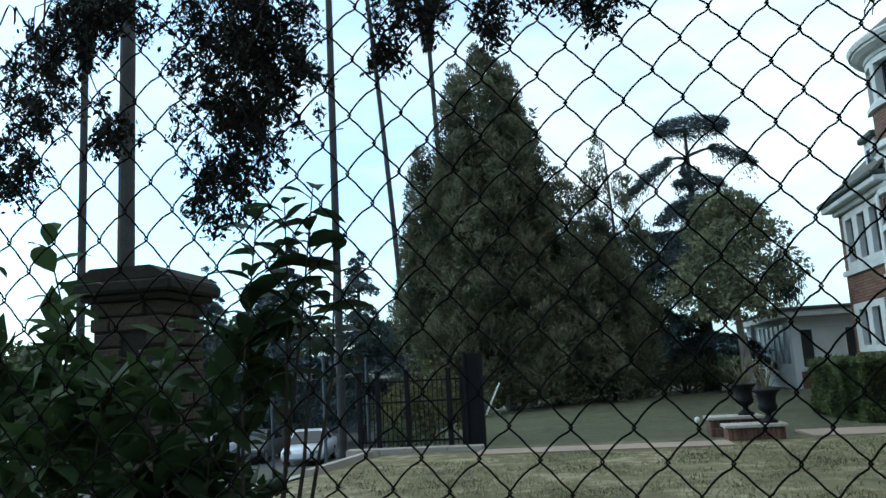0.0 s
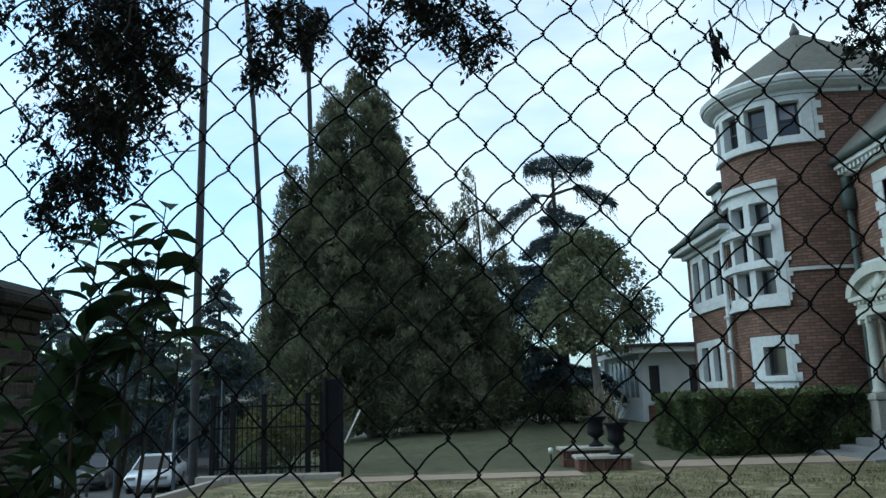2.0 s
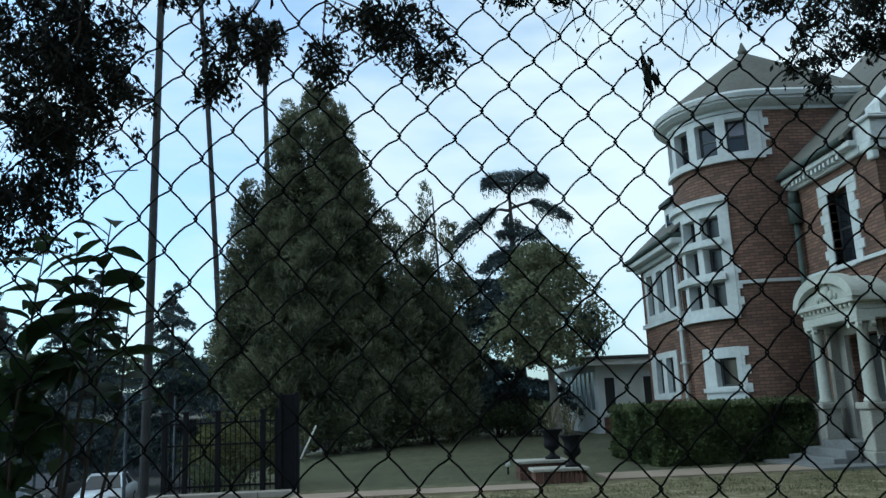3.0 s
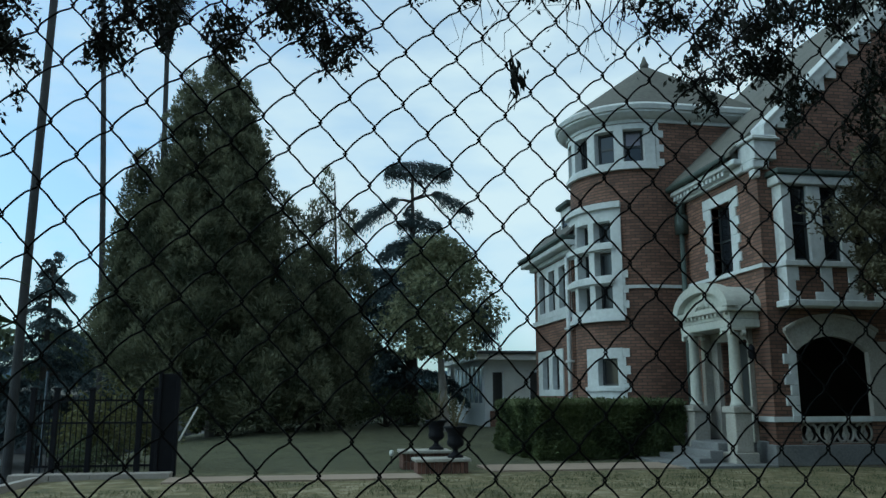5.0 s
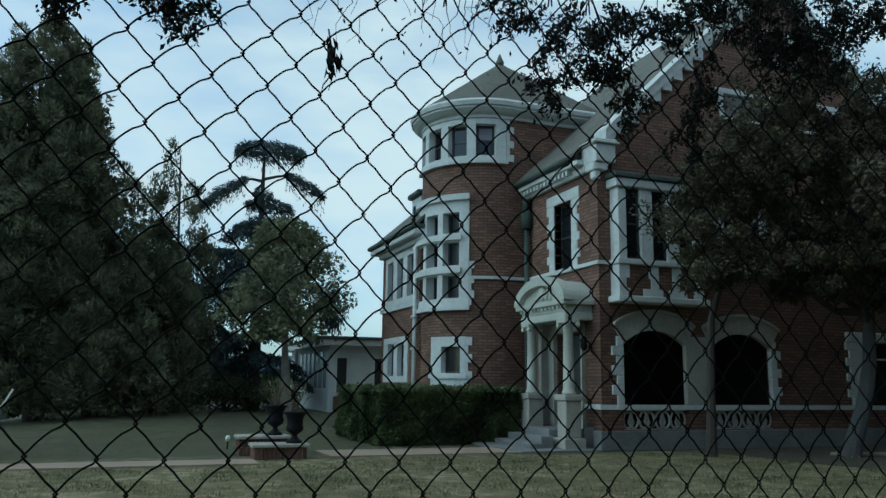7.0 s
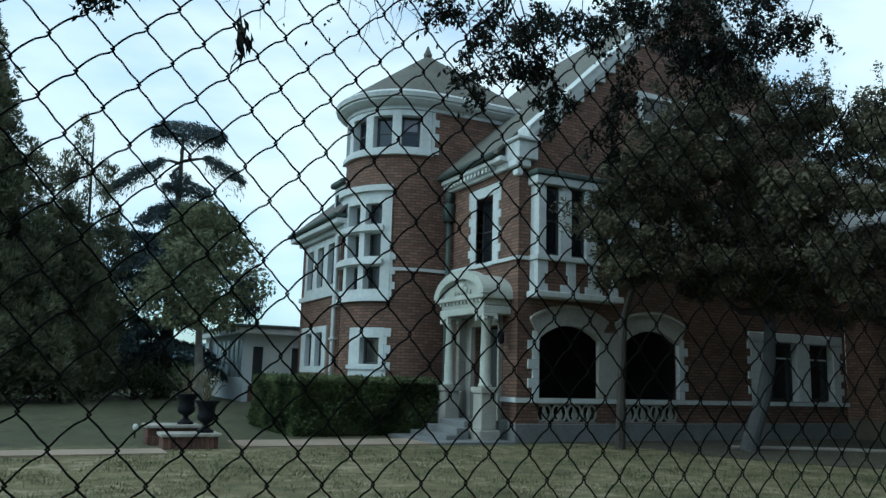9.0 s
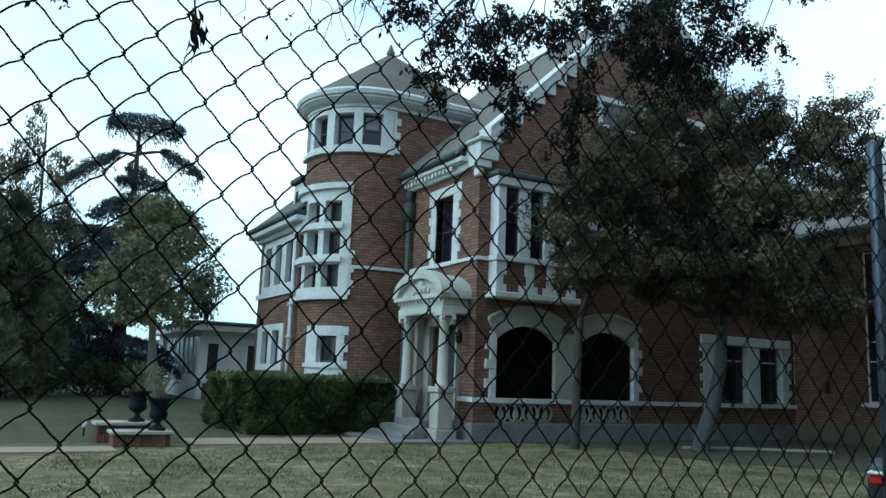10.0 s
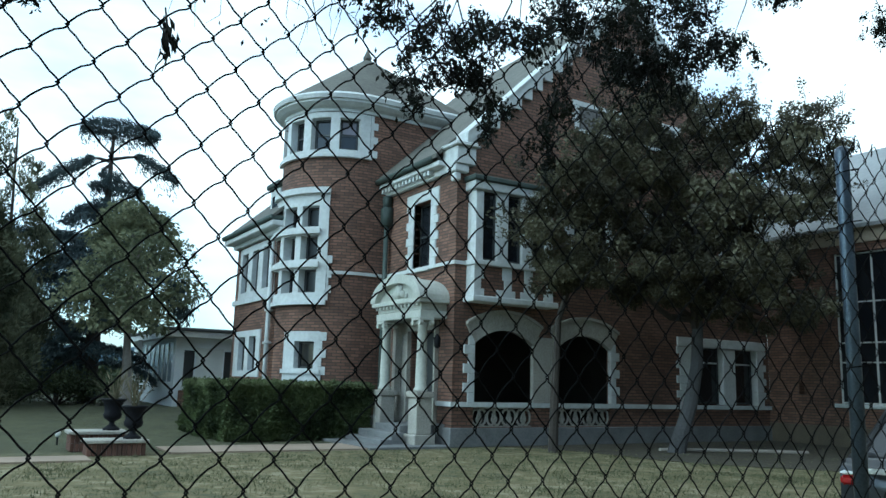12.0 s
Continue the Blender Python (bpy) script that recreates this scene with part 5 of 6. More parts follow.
# thin outer twigs with scattered leaves that feather its outline
tw = bmesh.new()
pts, outs = [], []
for (x, y, z, a, b, c) in OAK_BLOBS:
    for i in range(int(5 * (a * b * c) ** (2 / 3)) + 4):
        v = rng.normal(0, 1, 3)
        v[2] = abs(v[2]) * 0.8 - 0.1
        v /= np.linalg.norm(v)
        p = np.array((x + v[0] * a, y + v[1] * b, z + v[2] * c))
        q = p + v * rng.uniform(0.35, 0.8) + np.array((0, 0, rng.uniform(0, 0.25)))
        tube(tw, bent(rng, tuple(p - v * 0.5), tuple(q), 5, 0.05), [0.016, 0.013, 0.01, 0.007, 0.004], 4, False)
        m = 60
        f = rng.uniform(0.1, 1, m)[:, None]
        pts.append(p + (q - p) * f + rng.normal(0, 0.075, (m, 3)))
        outs.append(np.tile(v, (m, 1)) * 0.5 + rng.normal(0, 0.4, (m, 3)))
tagged(part("twig", tw, BARK, oak), kind="stuff")
leaves("outer_spray", np.concatenate(pts), np.concatenate(outs), 0.1, OAK, oak, rng, 0.45, 0.1, 0.6)


# palms
def palm(x, y, z0, z1, r, head, label, seed, lean=0.0):
    rng = np.random.default_rng(seed)
    t = thing("palm_tree", label, "tree", (x, y, z0), "tall street palms")
    bm = bmesh.new()
    n = 14
    tube(bm, [(x + lean * (i / n) ** 1.3, y, z0 + (z1 - z0) * i / n) for i in range(n + 1)], [r * (1.12 - 0.3 * i / n) * (1 + 0.03 * (i % 2)) for i in range(n + 1)], 12)
    part("trunk", bm, PALMBARK, t)
    hx = x + lean
    m = 900
    zz = rng.uniform(-2.6, 0.2, m)
    rad = (0.25 + 0.35 * (1 + zz / 2.6)) * np.sqrt(rng.uniform(0.3, 1, m))
    a = rng.uniform(0, 6.28, m)
    c = np.stack([hx + rad * np.cos(a), y + rad * np.sin(a), z1 + zz], 1)
    o = np.stack([np.cos(a) * 0.25, np.sin(a) * 0.25, np.full(m, -1.0)], 1)
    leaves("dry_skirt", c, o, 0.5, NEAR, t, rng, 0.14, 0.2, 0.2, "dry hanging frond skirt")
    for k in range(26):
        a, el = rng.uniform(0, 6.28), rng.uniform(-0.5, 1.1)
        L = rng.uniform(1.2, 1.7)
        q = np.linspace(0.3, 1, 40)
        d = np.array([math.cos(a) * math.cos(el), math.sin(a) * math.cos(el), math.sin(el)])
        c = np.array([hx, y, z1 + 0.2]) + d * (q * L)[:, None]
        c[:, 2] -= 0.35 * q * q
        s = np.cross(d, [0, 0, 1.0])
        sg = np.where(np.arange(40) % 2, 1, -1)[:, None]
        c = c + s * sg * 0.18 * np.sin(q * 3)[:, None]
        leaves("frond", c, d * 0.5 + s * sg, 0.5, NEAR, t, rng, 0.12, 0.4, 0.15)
    return t


palm(-10.05, 30.0, -2.0, 27.0, 0.15, True, "tall slender palm trunk by the street", 61, 0.1)
palm(-9.75, 41.0, -2.2, 29.0, 0.14, True, "tall slender palm with a thin leaning trunk", 62, -2.0)
palm(-7.1, 40.0, -2.2, 21.9, 0.14, True, "tall palm with a dry hanging skirt", 63, -0.6)
palm(-11.7, 18.0, -0.9, 17.0, 0.21, True, "thick grey palm trunk behind the gate pillar", 64)
palm(-19.4, 27.0, -1.6, 17.4, 0.16, True, "palm with dry skirt beyond the street", 65)

# ---- hedge, shrubs ----
rng = np.random.default_rng(71)


def hedge(name, label, runs, mat, per, size, group=""):
    t = thing(name, label, "hedge", (runs[0][0], runs[0][2], 0))
    bm = bmesh.new()
    pts, outs = [], []
    for x0, x1, y0, y1, z0, z1 in runs:
        box(bm, x0 + 0.14, x1 - 0.14, y0 + 0.14, y1 - 0.14, z0, z1 - 0.14)
        L = np.array([x1 - x0, y1 - y0, z1 - z0])
        for ax in range(3):
            for s in (0, 1):
                if ax == 2 and s == 0:
                    continue
                o = [k for k in range(3) if k != ax]
                m = int(per * L[o[0]] * L[o[1]])
                p = rng.uniform(0, 1, (m, 3)) * L
                p[:, ax] = s * L[ax] + (0.5 - s) * 2 * np.abs(rng.normal(0, 0.1, m))
                p = p + np.array([x0, y0, z0])
                w = np.array([noise.noise((q[0] * 1.6, q[1] * 1.6, q[2] * 1.6)) for q in p])
                v = np.zeros((m, 3))
                v[:, ax] = 2 * s - 1
                pts.append(p + v * (w * 0.2)[:, None] + rng.normal(0, 0.02, (m, 3)))
                outs.append(v + np.array([0, 0, 0.5]))
    part("inner_mass", bm, SHRUB, t)
    for x0, x1, y0, y1, z0, z1 in runs:
        m = int(2000 * (x1 - x0) * (y1 - y0))
        p = np.stack([rng.uniform(x0, x1, m), rng.uniform(y0, y1, m), z1 - 0.03 + np.abs(rng.normal(0, 0.06, m)) + 0.05 * np.sin(3.1 * rng.uniform(0, 1, m))], 1)
        pts.append(p), outs.append(np.tile([0, 0, 1.0], (m, 1)))
    leaves("leaf_mass", np.concatenate(pts), np.concatenate(outs), size, mat, t, rng, 0.5, 0.0, 0.6)
    # paler leaves along the top, with sky light put into their colour
    top = []
    for x0, x1, y0, y1, z0, z1 in runs:
        m = int(1500 * (x1 - x0) * (y1 - y0))
        p = np.stack([rng.uniform(x0 - 0.06, x1 + 0.06, m), rng.uniform(y0 - 0.08, y1 + 0.05, m), np.zeros(m)], 1)
        p[:, 2] = z1 + 0.02 + rng.uniform(0, 1, m) ** 1.5 * np.array([0.14 + 0.1 * noise.noise((q[0] * 2.5, q[1] * 2.5, 3)) for q in p])
        top.append(p)
    top = np.concatenate(top)
    leaves("lit_top_leaves", top, np.tile([0, 0, 0.35], (len(top), 1)), size * 0.95, LIT_TOP, t, rng, 0.4, 0.0, 0.7, "paler leaves along the top, toned as lit by the sky")
    return t


LIT_TOP = leaf_material("lit_hedge_top", (0.17, 0.195, 0.1), (0.07, 0.09, 0.04))
hedge("hedge", "clipped dark green box hedge before the tower", [(5.78, 9.8, 19.55, 20.5, 0.02, 1.36), (5.6, 7.0, 20.45, 23.2, 0.02, 1.33)], HEDGE, 1900, 0.085)


def shrub(x, y, rx, ry, h, mat, label, seed, leaf=0.12, per=420):
    rng = np.random.default_rng(seed)
    g = ground_z(x, y)
    t = thing("shrub", label, "shrub", (x, y, g))
    cl = []
    for i in range(22):
        a, q = rng.uniform(0, 6.28), math.sqrt(rng.uniform(0, 1))
        s = rng.uniform(0.25, 0.45) * h
        cl.append((x + rx * q * math.cos(a) * 0.8, y + ry * q * math.sin(a) * 0.8, g + s * 0.6 + (h - s) * rng.uniform(0, 1) * (1 - 0.6 * q * q), s, s, s * 0.8))
    bm = bmesh.new()
    for k in range(5):
        tube(bm, bent(rng, (x, y, g), cl[k][:3], 4, 0.05), [0.04, 0.03, 0.02, 0.01], 5)
    part("stem", bm, BARK, t)
    pts, outs = in_clumps(rng, cl, per, 0.3)
    tagged(leaves("leaf_mass", pts, outs, leaf, mat, t, rng, 0.5, 0.1, 0.6), kind="stuff")


for i, (x, y, rx, h) in enumerate(((-0.9, 33.5, 1.6, 1.6), (1.4, 33.2, 1.7, 1.8), (3.4, 33.6, 1.6, 1.7), (5.4, 33.4, 1.3, 1.3), (-3.8, 33.2, 1.8, 1.7), (-6.3, 32.6, 1.5, 1.8))):
    shrub(x, y, rx, 0.9, h, SHRUB, "low dark green shrub behind the lawn", 80 + i)
YELLOW = leaf_material("yellow_leaf", (0.13, 0.13, 0.05), (0.045, 0.05, 0.02))
shrub(-4.3, 19.6, 1.3, 0.8, 2.1, YELLOW, "yellow-green shrub behind the iron fence", 95, 0.1)
shrub(-4.6, 18.0, 0.9, 0.4, 0.8, SHRUB, "low green shrub at the iron fence", 96, 0.09)

# ---- bungalow behind the mansion ----
bung = thing("bungalow", "low white bungalow with a flat overhanging roof", "house", (10, 37, 0.3))
SIDING = material("white_siding", (0.76, 0.79, 0.81), (0.6, 0.64, 0.67), 0.7, scale=0.9, fine=12, bump=0.1)
part("wall", pierced(7.62, 13.5, 0.2, 3.1, [(7.85, 8.28, 1.15, 2.6), (9.5, 10.05, 1.15, 2.6)], lambda bm, a, b, c, d: box(bm, a, b, 33.0, 33.2, c, d)), SIDING, bung)
part("wall", boxes((7.5, 7.7, 33.003, 42, 0.2, 1.3), (7.5, 7.7, 33.003, 42, 2.9, 3.1), (7.5, 7.7, 33.003, 33.5, 1.3, 2.9), (7.5, 7.7, 41, 42, 1.3, 2.9)), SIDING, bung)
for a, b in ((7.85, 8.28), (9.5, 10.05)):
    part("shutter", boxes((a + 0.01, b - 0.01, 33.05, 33.1, 1.16, 2.59)), SASH, bung, "dark louvred shutter")
part("garage_panel", boxes((8.34, 9.44, 32.97, 33.0, 1.1, 2.7)), WHITE, bung)
part("window_ledge", boxes((7.8, 10.2, 32.9, 33.0, 1.02, 1.12)), WHITE, bung)
part("brick_base", boxes((7.72, 13.4, 32.93, 33.0, 0.2, 0.98)), BRICK_X, bung, "red brick base panel")
for i in range(8):
    y = 33.5 + i * 0.94
    f = part("window_frame", boxes((7.53, 7.62, y, y + 0.06, 1.3, 2.9)), WHITE, bung)
    part("pane", boxes((7.57, 7.58, y + 0.06, y + 0.94, 1.3, 2.9)), material("pale_glass", (0.35, 0.42, 0.48), (0.25, 0.3, 0.36), 0.15) if i == 0 else bpy.data.materials["pale_glass"], f)
part("fascia", boxes((7.1, 13.9, 32.55, 42.4, 3.1, 3.36), bevel=0.02), WHITE, bung)
part("roof", boxes((7.02, 14.0, 32.47, 42.5, 3.363, 3.49), bevel=0.02), material("bitumen", (0.08, 0.085, 0.09), (0.045, 0.047, 0.05)), bung, "dark flat roof edge")
post_b = bmesh.new()
box(post_b, 6.75, 6.92, 36.9, 37.05, 0.25, 3.08)
part("porch_post", post_b, WHITE, bung)

# ---- urns on brick plinths ----


def plinth(x0, x1, y0, y1, z):
    t = thing("brick_plinth", "low red brick plinth with a pale stone cap", "plinth", ((x0 + x1) / 2, (y0 + y1) / 2, 0), "urn plinths")
    part("core", boxes((x0 + 0.03, x1 - 0.03, y0 + 0.03, y1 - 0.03, -0.05, z - 0.07)), material("mortar", (0.3, 0.27, 0.24), (0.2, 0.18, 0.16)) if "mortar" not in bpy.data.materials else bpy.data.materials["mortar"], t)
    part("cap", boxes((x0 - 0.05, x1 + 0.05, y0 - 0.05, y1 + 0.05, z - 0.068, z), bevel=0.012), TAN_SHADE, t, "pale stone cap")
    n = int((x1 - x0) / 0.085)
    w = (x1 - x0) / n
    rows = max(1, round((z - 0.07) / 0.22))
    h = (z - 0.07) / rows
    for r in range(rows):
        me = mesh_of("brick", boxes((-w / 2 + 0.006, w / 2 - 0.006, -0.06, 0.03, 0.005, h - 0.006), bevel=0.005), BRICKPIECE)
        for i in range(n):
            b = new("brick", me)
            b.matrix_basis = Matrix.Translation((x0 + (i + 0.5) * w, y0 + 0.06, r * h))
            b.parent, b.matrix_parent_inverse = t, t.matrix_basis.inverted()
        m = int((y1 - y0) / w)
        for s, x in ((-1, x0), (1, x1)):
            for i in range(m):
                b = new("brick", me)
                b.matrix_basis = Matrix.Translation((x - s * 0.06, y0 + 0.1 + (i + 0.5) * (y1 - y0 - 0.1) / m, r * h)) @ Matrix.Rotation(s * math.pi / 2, 4, "Z")
                b.parent, b.matrix_parent_inverse = t, t.matrix_basis.inverted()


BRICKPIECE = material("red_brick_piece", (0.15, 0.075, 0.055), (0.075, 0.04, 0.032), 0.9, scale=6, fine=60, bump=0.4, by_object=0.3)
plinth(2.33, 3.42, 16.7, 17.25, 0.31)
plinth(2.15, 3.2, 17.75, 18.4, 0.41)
DRY = leaf_material("dry_blade", (0.2, 0.17, 0.11), (0.08, 0.08, 0.05))


def urn(x, y, z, seed):
    rng = np.random.default_rng(seed)
    t = thing("garden_urn", "black cast-iron garden urn with a dry spiky plant", "urn", (x, y, z), "garden urns")
    bm = bmesh.new()
    lathe(bm, [(0.17, z), (0.17, z + 0.04), (0.12, z + 0.07), (0.06, z + 0.12), (0.055, z + 0.17), (0.1, z + 0.2), (0.17, z + 0.25), (0.19, z + 0.32), (0.165, z + 0.38), (0.175, z + 0.5), (0.21, z + 0.58), (0.26, z + 0.62), (0.265, z + 0.65), (0.22, z + 0.64), (0.16, z + 0.55)], x, y, 20)
    part("bowl", bm, IRON, t, "", True)
    c, o = [], []
    for k in range(26):
        a, el = rng.uniform(0, 6.28), rng.uniform(0.7, 1.5)
        L = rng.uniform(0.35, 0.75)
        d = np.array([math.cos(a) * math.cos(el), math.sin(a) * math.cos(el), math.sin(el)])
        for q in np.linspace(0.1, 1, 5):
            c.append(np.array([x, y, z + 0.58]) + d * L * q)
            o.append(d)
    leaves("plant", np.array(c), np.array(o), 0.2, DRY, t, rng, 0.12, 0.0, 0.12, "dry spiky plant")


urn(2.95, 18.05, 0.41, 1)
urn(3.19, 16.98, 0.31, 2)
gl = thing("garden_light", "small white globe light on the lawn", "lamp", (2.08, 19.4, 0))
bm = bmesh.new()
tube(bm, [(2.08, 19.4, -0.02), (2.08, 19.4, 0.2)], 0.02, 8)
part("stem", bm, IRON, gl)
bm = bmesh.new()
lathe(bm, [(0.03, 0.18), (0.055, 0.21), (0.062, 0.26), (0.045, 0.31), (0.015, 0.325)], 2.08, 19.4, 14)
part("globe", bm, WHITE, gl, "", True)

# ---- iron fence and gate by the street ----
iron = thing("iron_fence", "black iron fence with pickets and a solid gate panel", "fence", (-4.2, 17.3, 0))
for x in (-5.42, -4.98, -4.3, -3.35, -3.05):
    bm = boxes((x - 0.05, x + 0.05, 17.25, 17.35, 0, 1.72), (x - 0.065, x + 0.065, 17.235, 17.365, 1.72, 1.78), bevel=0.008)
    part("post", bm, IRON, iron)
for z in (0.2, 1.05, 1.5):
    part("rail", boxes((-5.4, -3.0, 17.285, 17.315, z, z + 0.04)), IRON, iron)
for i in range(23):
    x = -5.3 + i * 0.105
    bm = bmesh.new()
    tube(bm, [(x, 17.3, 0.12), (x, 17.3, 1.62)], 0.011, 6)
    part("picket", bm, IRON, iron)
part("gate_panel", boxes((-2.98, -2.6, 17.2, 17.28, 0.06, 2.06), (-3.0, -2.93, 17.15, 17.33, 0.0, 2.1), (-2.65, -2.58, 17.15, 17.33, 0.0, 2.1), bevel=0.01), IRON, iron, "solid black gate leaf")
stay = bmesh.new()
tube(stay, [(-2.26, 17.6, 1.37), (-2.56, 17.3, 0.7)], 0.02, 8)
part("stay", stay, WHITE, iron, "pale steel stay")
kerb = thing("kerb", "low pale concrete kerb under the iron fence", "kerb", (-4, 16.9, 0))
for i in range(4):
    x = -5.6 + i * 0.75
    part("kerb_stone", boxes((x, x + 0.74, 16.75, 17.1, -0.1, 0.11), bevel=0.012), CONCRETE, kerb)
kerb2 = thing("kerb", "slanting pale kerb beside the pavement", "kerb", (-5, 15, 0))
bm = bmesh.new()
prism(bm, [(-5.35, 13.6), (-5.2, 13.6), (-4.95, 16.6), (-5.1, 16.6)], -0.1, 0.09, "z")
part("kerb_stone", bm, CONCRETE, kerb2)

# ---- gate pillar close by ----
DARKSTONE = material("dark_stone", (0.028, 0.026, 0.025), (0.011, 0.01, 0.01), 0.95, scale=6, fine=40, bump=0.5)
pillar = thing("brick_pillar", "old brown brick gate pillar with a heavy stone cap", "pillar", (-2.36, 3.7, 0))
OLDBRICK = material("old_brick", (0.07, 0.058, 0.048), (0.024, 0.02, 0.017), 0.95, scale=5, fine=50, bump=0.6, by_object=0.3)
part("core", boxes((-2.545, -2.175, 3.515, 3.885, 0, 2.08)), DARKSTONE, pillar)
part("cap", boxes((-2.63, -2.09, 3.43, 3.97, 2.075, 2.135), (-2.6, -2.12, 3.46, 3.94, 2.04, 2.075), bevel=0.012), DARKSTONE, pillar, "stepped stone cap")
capt = bmesh.new()
prism(capt, [(-2.62, 2.138), (-2.1, 2.138), (-2.2, 2.2), (-2.52, 2.2)], 3.44, 3.96)
part("cap_top", capt, DARKSTONE, pillar)
brick_me = mesh_of("brick", boxes((-0.145, 0.145, -0.05, 0.05, 0.005, 0.07), bevel=0.006), OLDBRICK)
half_me = mesh_of("brick", boxes((-0.07, 0.07, -0.05, 0.05, 0.005, 0.07), bevel=0.006), OLDBRICK)
for c in range(27):
    for k in range(4):
        # half bricks bare the near-black core: the broken niche's shadow, and dark patches below
        broken = k == 0 and (19 <= c <= 24 or c in (9, 10, 11, 13, 14))
        o = new("brick", half_me if broken else brick_me)
        s = 0.15 if c % 2 else -0.15
        if broken:
            s = -0.28 if c > 17 else 0.3
        m = Matrix.Translation((-2.36, 3.7, c * 0.0755)) @ Matrix.Rotation(k * math.pi / 2, 4, "Z") @ Matrix.Translation((s * 0.36, -0.152 + 0.004 * random.uniform(-1, 1), 0))
        o.matrix_basis = m
        o.parent, o.matrix_parent_inverse = pillar, pillar.matrix_basis.inverted()

# ---- leafy bush at the fence ----
rng = np.random.default_rng(123)
bush = thing("bush", "leafy dark green bush growing at the wire fence", "bush", (-1.1, 1.75, 0))


def leaf_mesh(L, W):
    bm = bmesh.new()
    qs, ws = (0, 0.14, 0.34, 0.6, 0.83, 1), (0.55, 0.95, 0.86, 0.45)
    mid = [bm.verts.new((0, L * q, 0.10 * L * math.sin(q * 3.0) - 0.12 * L * q * q)) for q in qs]
    for s in (-1, 1):
        e = [bm.verts.new((s * W * w, L * q, 0.10 * L * math.sin(q * 3.0) - 0.12 * L * q * q + 0.14 * W)) for q, w in zip(qs[1:5], ws)]
        bm.faces.new((mid[0], mid[1], e[0]))
        for i in range(3):
            bm.faces.new((mid[i + 1], mid[i + 2], e[i + 1], e[i]))
        bm.faces.new((mid[4], mid[5], e[3]))
    bmesh.ops.recalc_face_normals(bm, faces=bm.faces)
    return mesh_of("leaf", bm, BUSHLEAF, True)


LEAF = [leaf_mesh(0.1, 0.021), leaf_mesh(0.13, 0.028)]
STEMS = [((-0.98, 1.8), (-0.74, 1.7, 1.93)), ((-1.0, 1.75), (-0.86, 1.66, 1.9)), ((-1.1, 1.9), (-1.02, 1.8, 1.72)), ((-1.2, 1.8), (-1.12, 1.75, 1.75)), ((-1.45, 1.85), (-1.5, 1.8, 2.0)), ((-1.4, 1.75), (-1.38, 1.7, 1.8)), ((-1.25, 1.9), (-1.02, 1.85, 1.62)), ((-1.1, 1.7), (-1.25, 1.68, 1.6)), ((-1.6, 1.8), (-1.72, 1.8, 1.95)), ((-1.3, 1.7), (-0.98, 1.68, 1.5)), ((-1.5, 1.75), (-1.22, 1.7, 1.42)), ((-0.95, 1.75), (-0.73, 1.7, 2.03)), ((-1.0, 1.8), (-0.8, 1.7, 2.0)), ((-0.9, 1.78), (-0.69, 1.72, 1.88)), ((-1.05, 1.75), (-0.87, 1.7, 1.97))]
for base, tip in STEMS:
    path = bent(rng, (base[0], base[1], 0), tip, 8, 0.03)
    bm = bmesh.new()
    tube(bm, path, [0.009, 0.0085, 0.008, 0.007, 0.006, 0.005, 0.003, 0.0015], 6)
    part("stem", bm, BARK, bush)
    tall = tip[2] > 1.87 and tip[0] > -0.9
    for k in range(13 if tall else 22):
        q = 0.84 + 0.16 * k / 12 if tall else 0.72 + 0.28 * k / 21
        i = min(6, int(q * 7))
        f = q * 7 - i
        p = Vector(path[i]).lerp(Vector(path[i + 1]), f)
        a = k * 2.4 + rng.uniform(-0.4, 0.4)
        o = new("leaf", LEAF[k % 2])
        o.matrix_basis = Matrix.Translation(p) @ Matrix.Rotation(a, 4, "Z") @ Matrix.Rotation(rng.uniform(-0.3, 0.7), 4, "X") @ Matrix.Rotation(rng.uniform(-0.5, 0.5), 4, "Y") @ Matrix.Scale(rng.uniform(0.7, 1.15), 4)
        o.parent, o.matrix_parent_inverse = bush, bush.matrix_basis.inverted()

cl = []
for k in range(58):
    x = rng.uniform(-2.1, -1.02)
    cl.append((x, 1.85 + rng.uniform(-0.15, 0.35), 1.68 - rng.uniform(0, 0.75) - 0.25 * smooth(-1.4, -1.02, x), 0.11, 0.11, 0.1))
for base, tip in STEMS[:9]:
    for k in range(3):
        f = 0.03 + 0.13 * k
        cl.append((tip[0] + (base[0] - tip[0]) * (f + 0.3), tip[1] + 0.03, tip[2] * (1 - 0.35 * f) - 0.2, 0.06, 0.06, 0.06))
pts, outs = in_clumps(rng, cl, 1500, 0.1)
leaves("leaf_mass", pts, outs, 0.115, BUSHLEAF, bush, rng, 0.42, 0.2, 0.6)

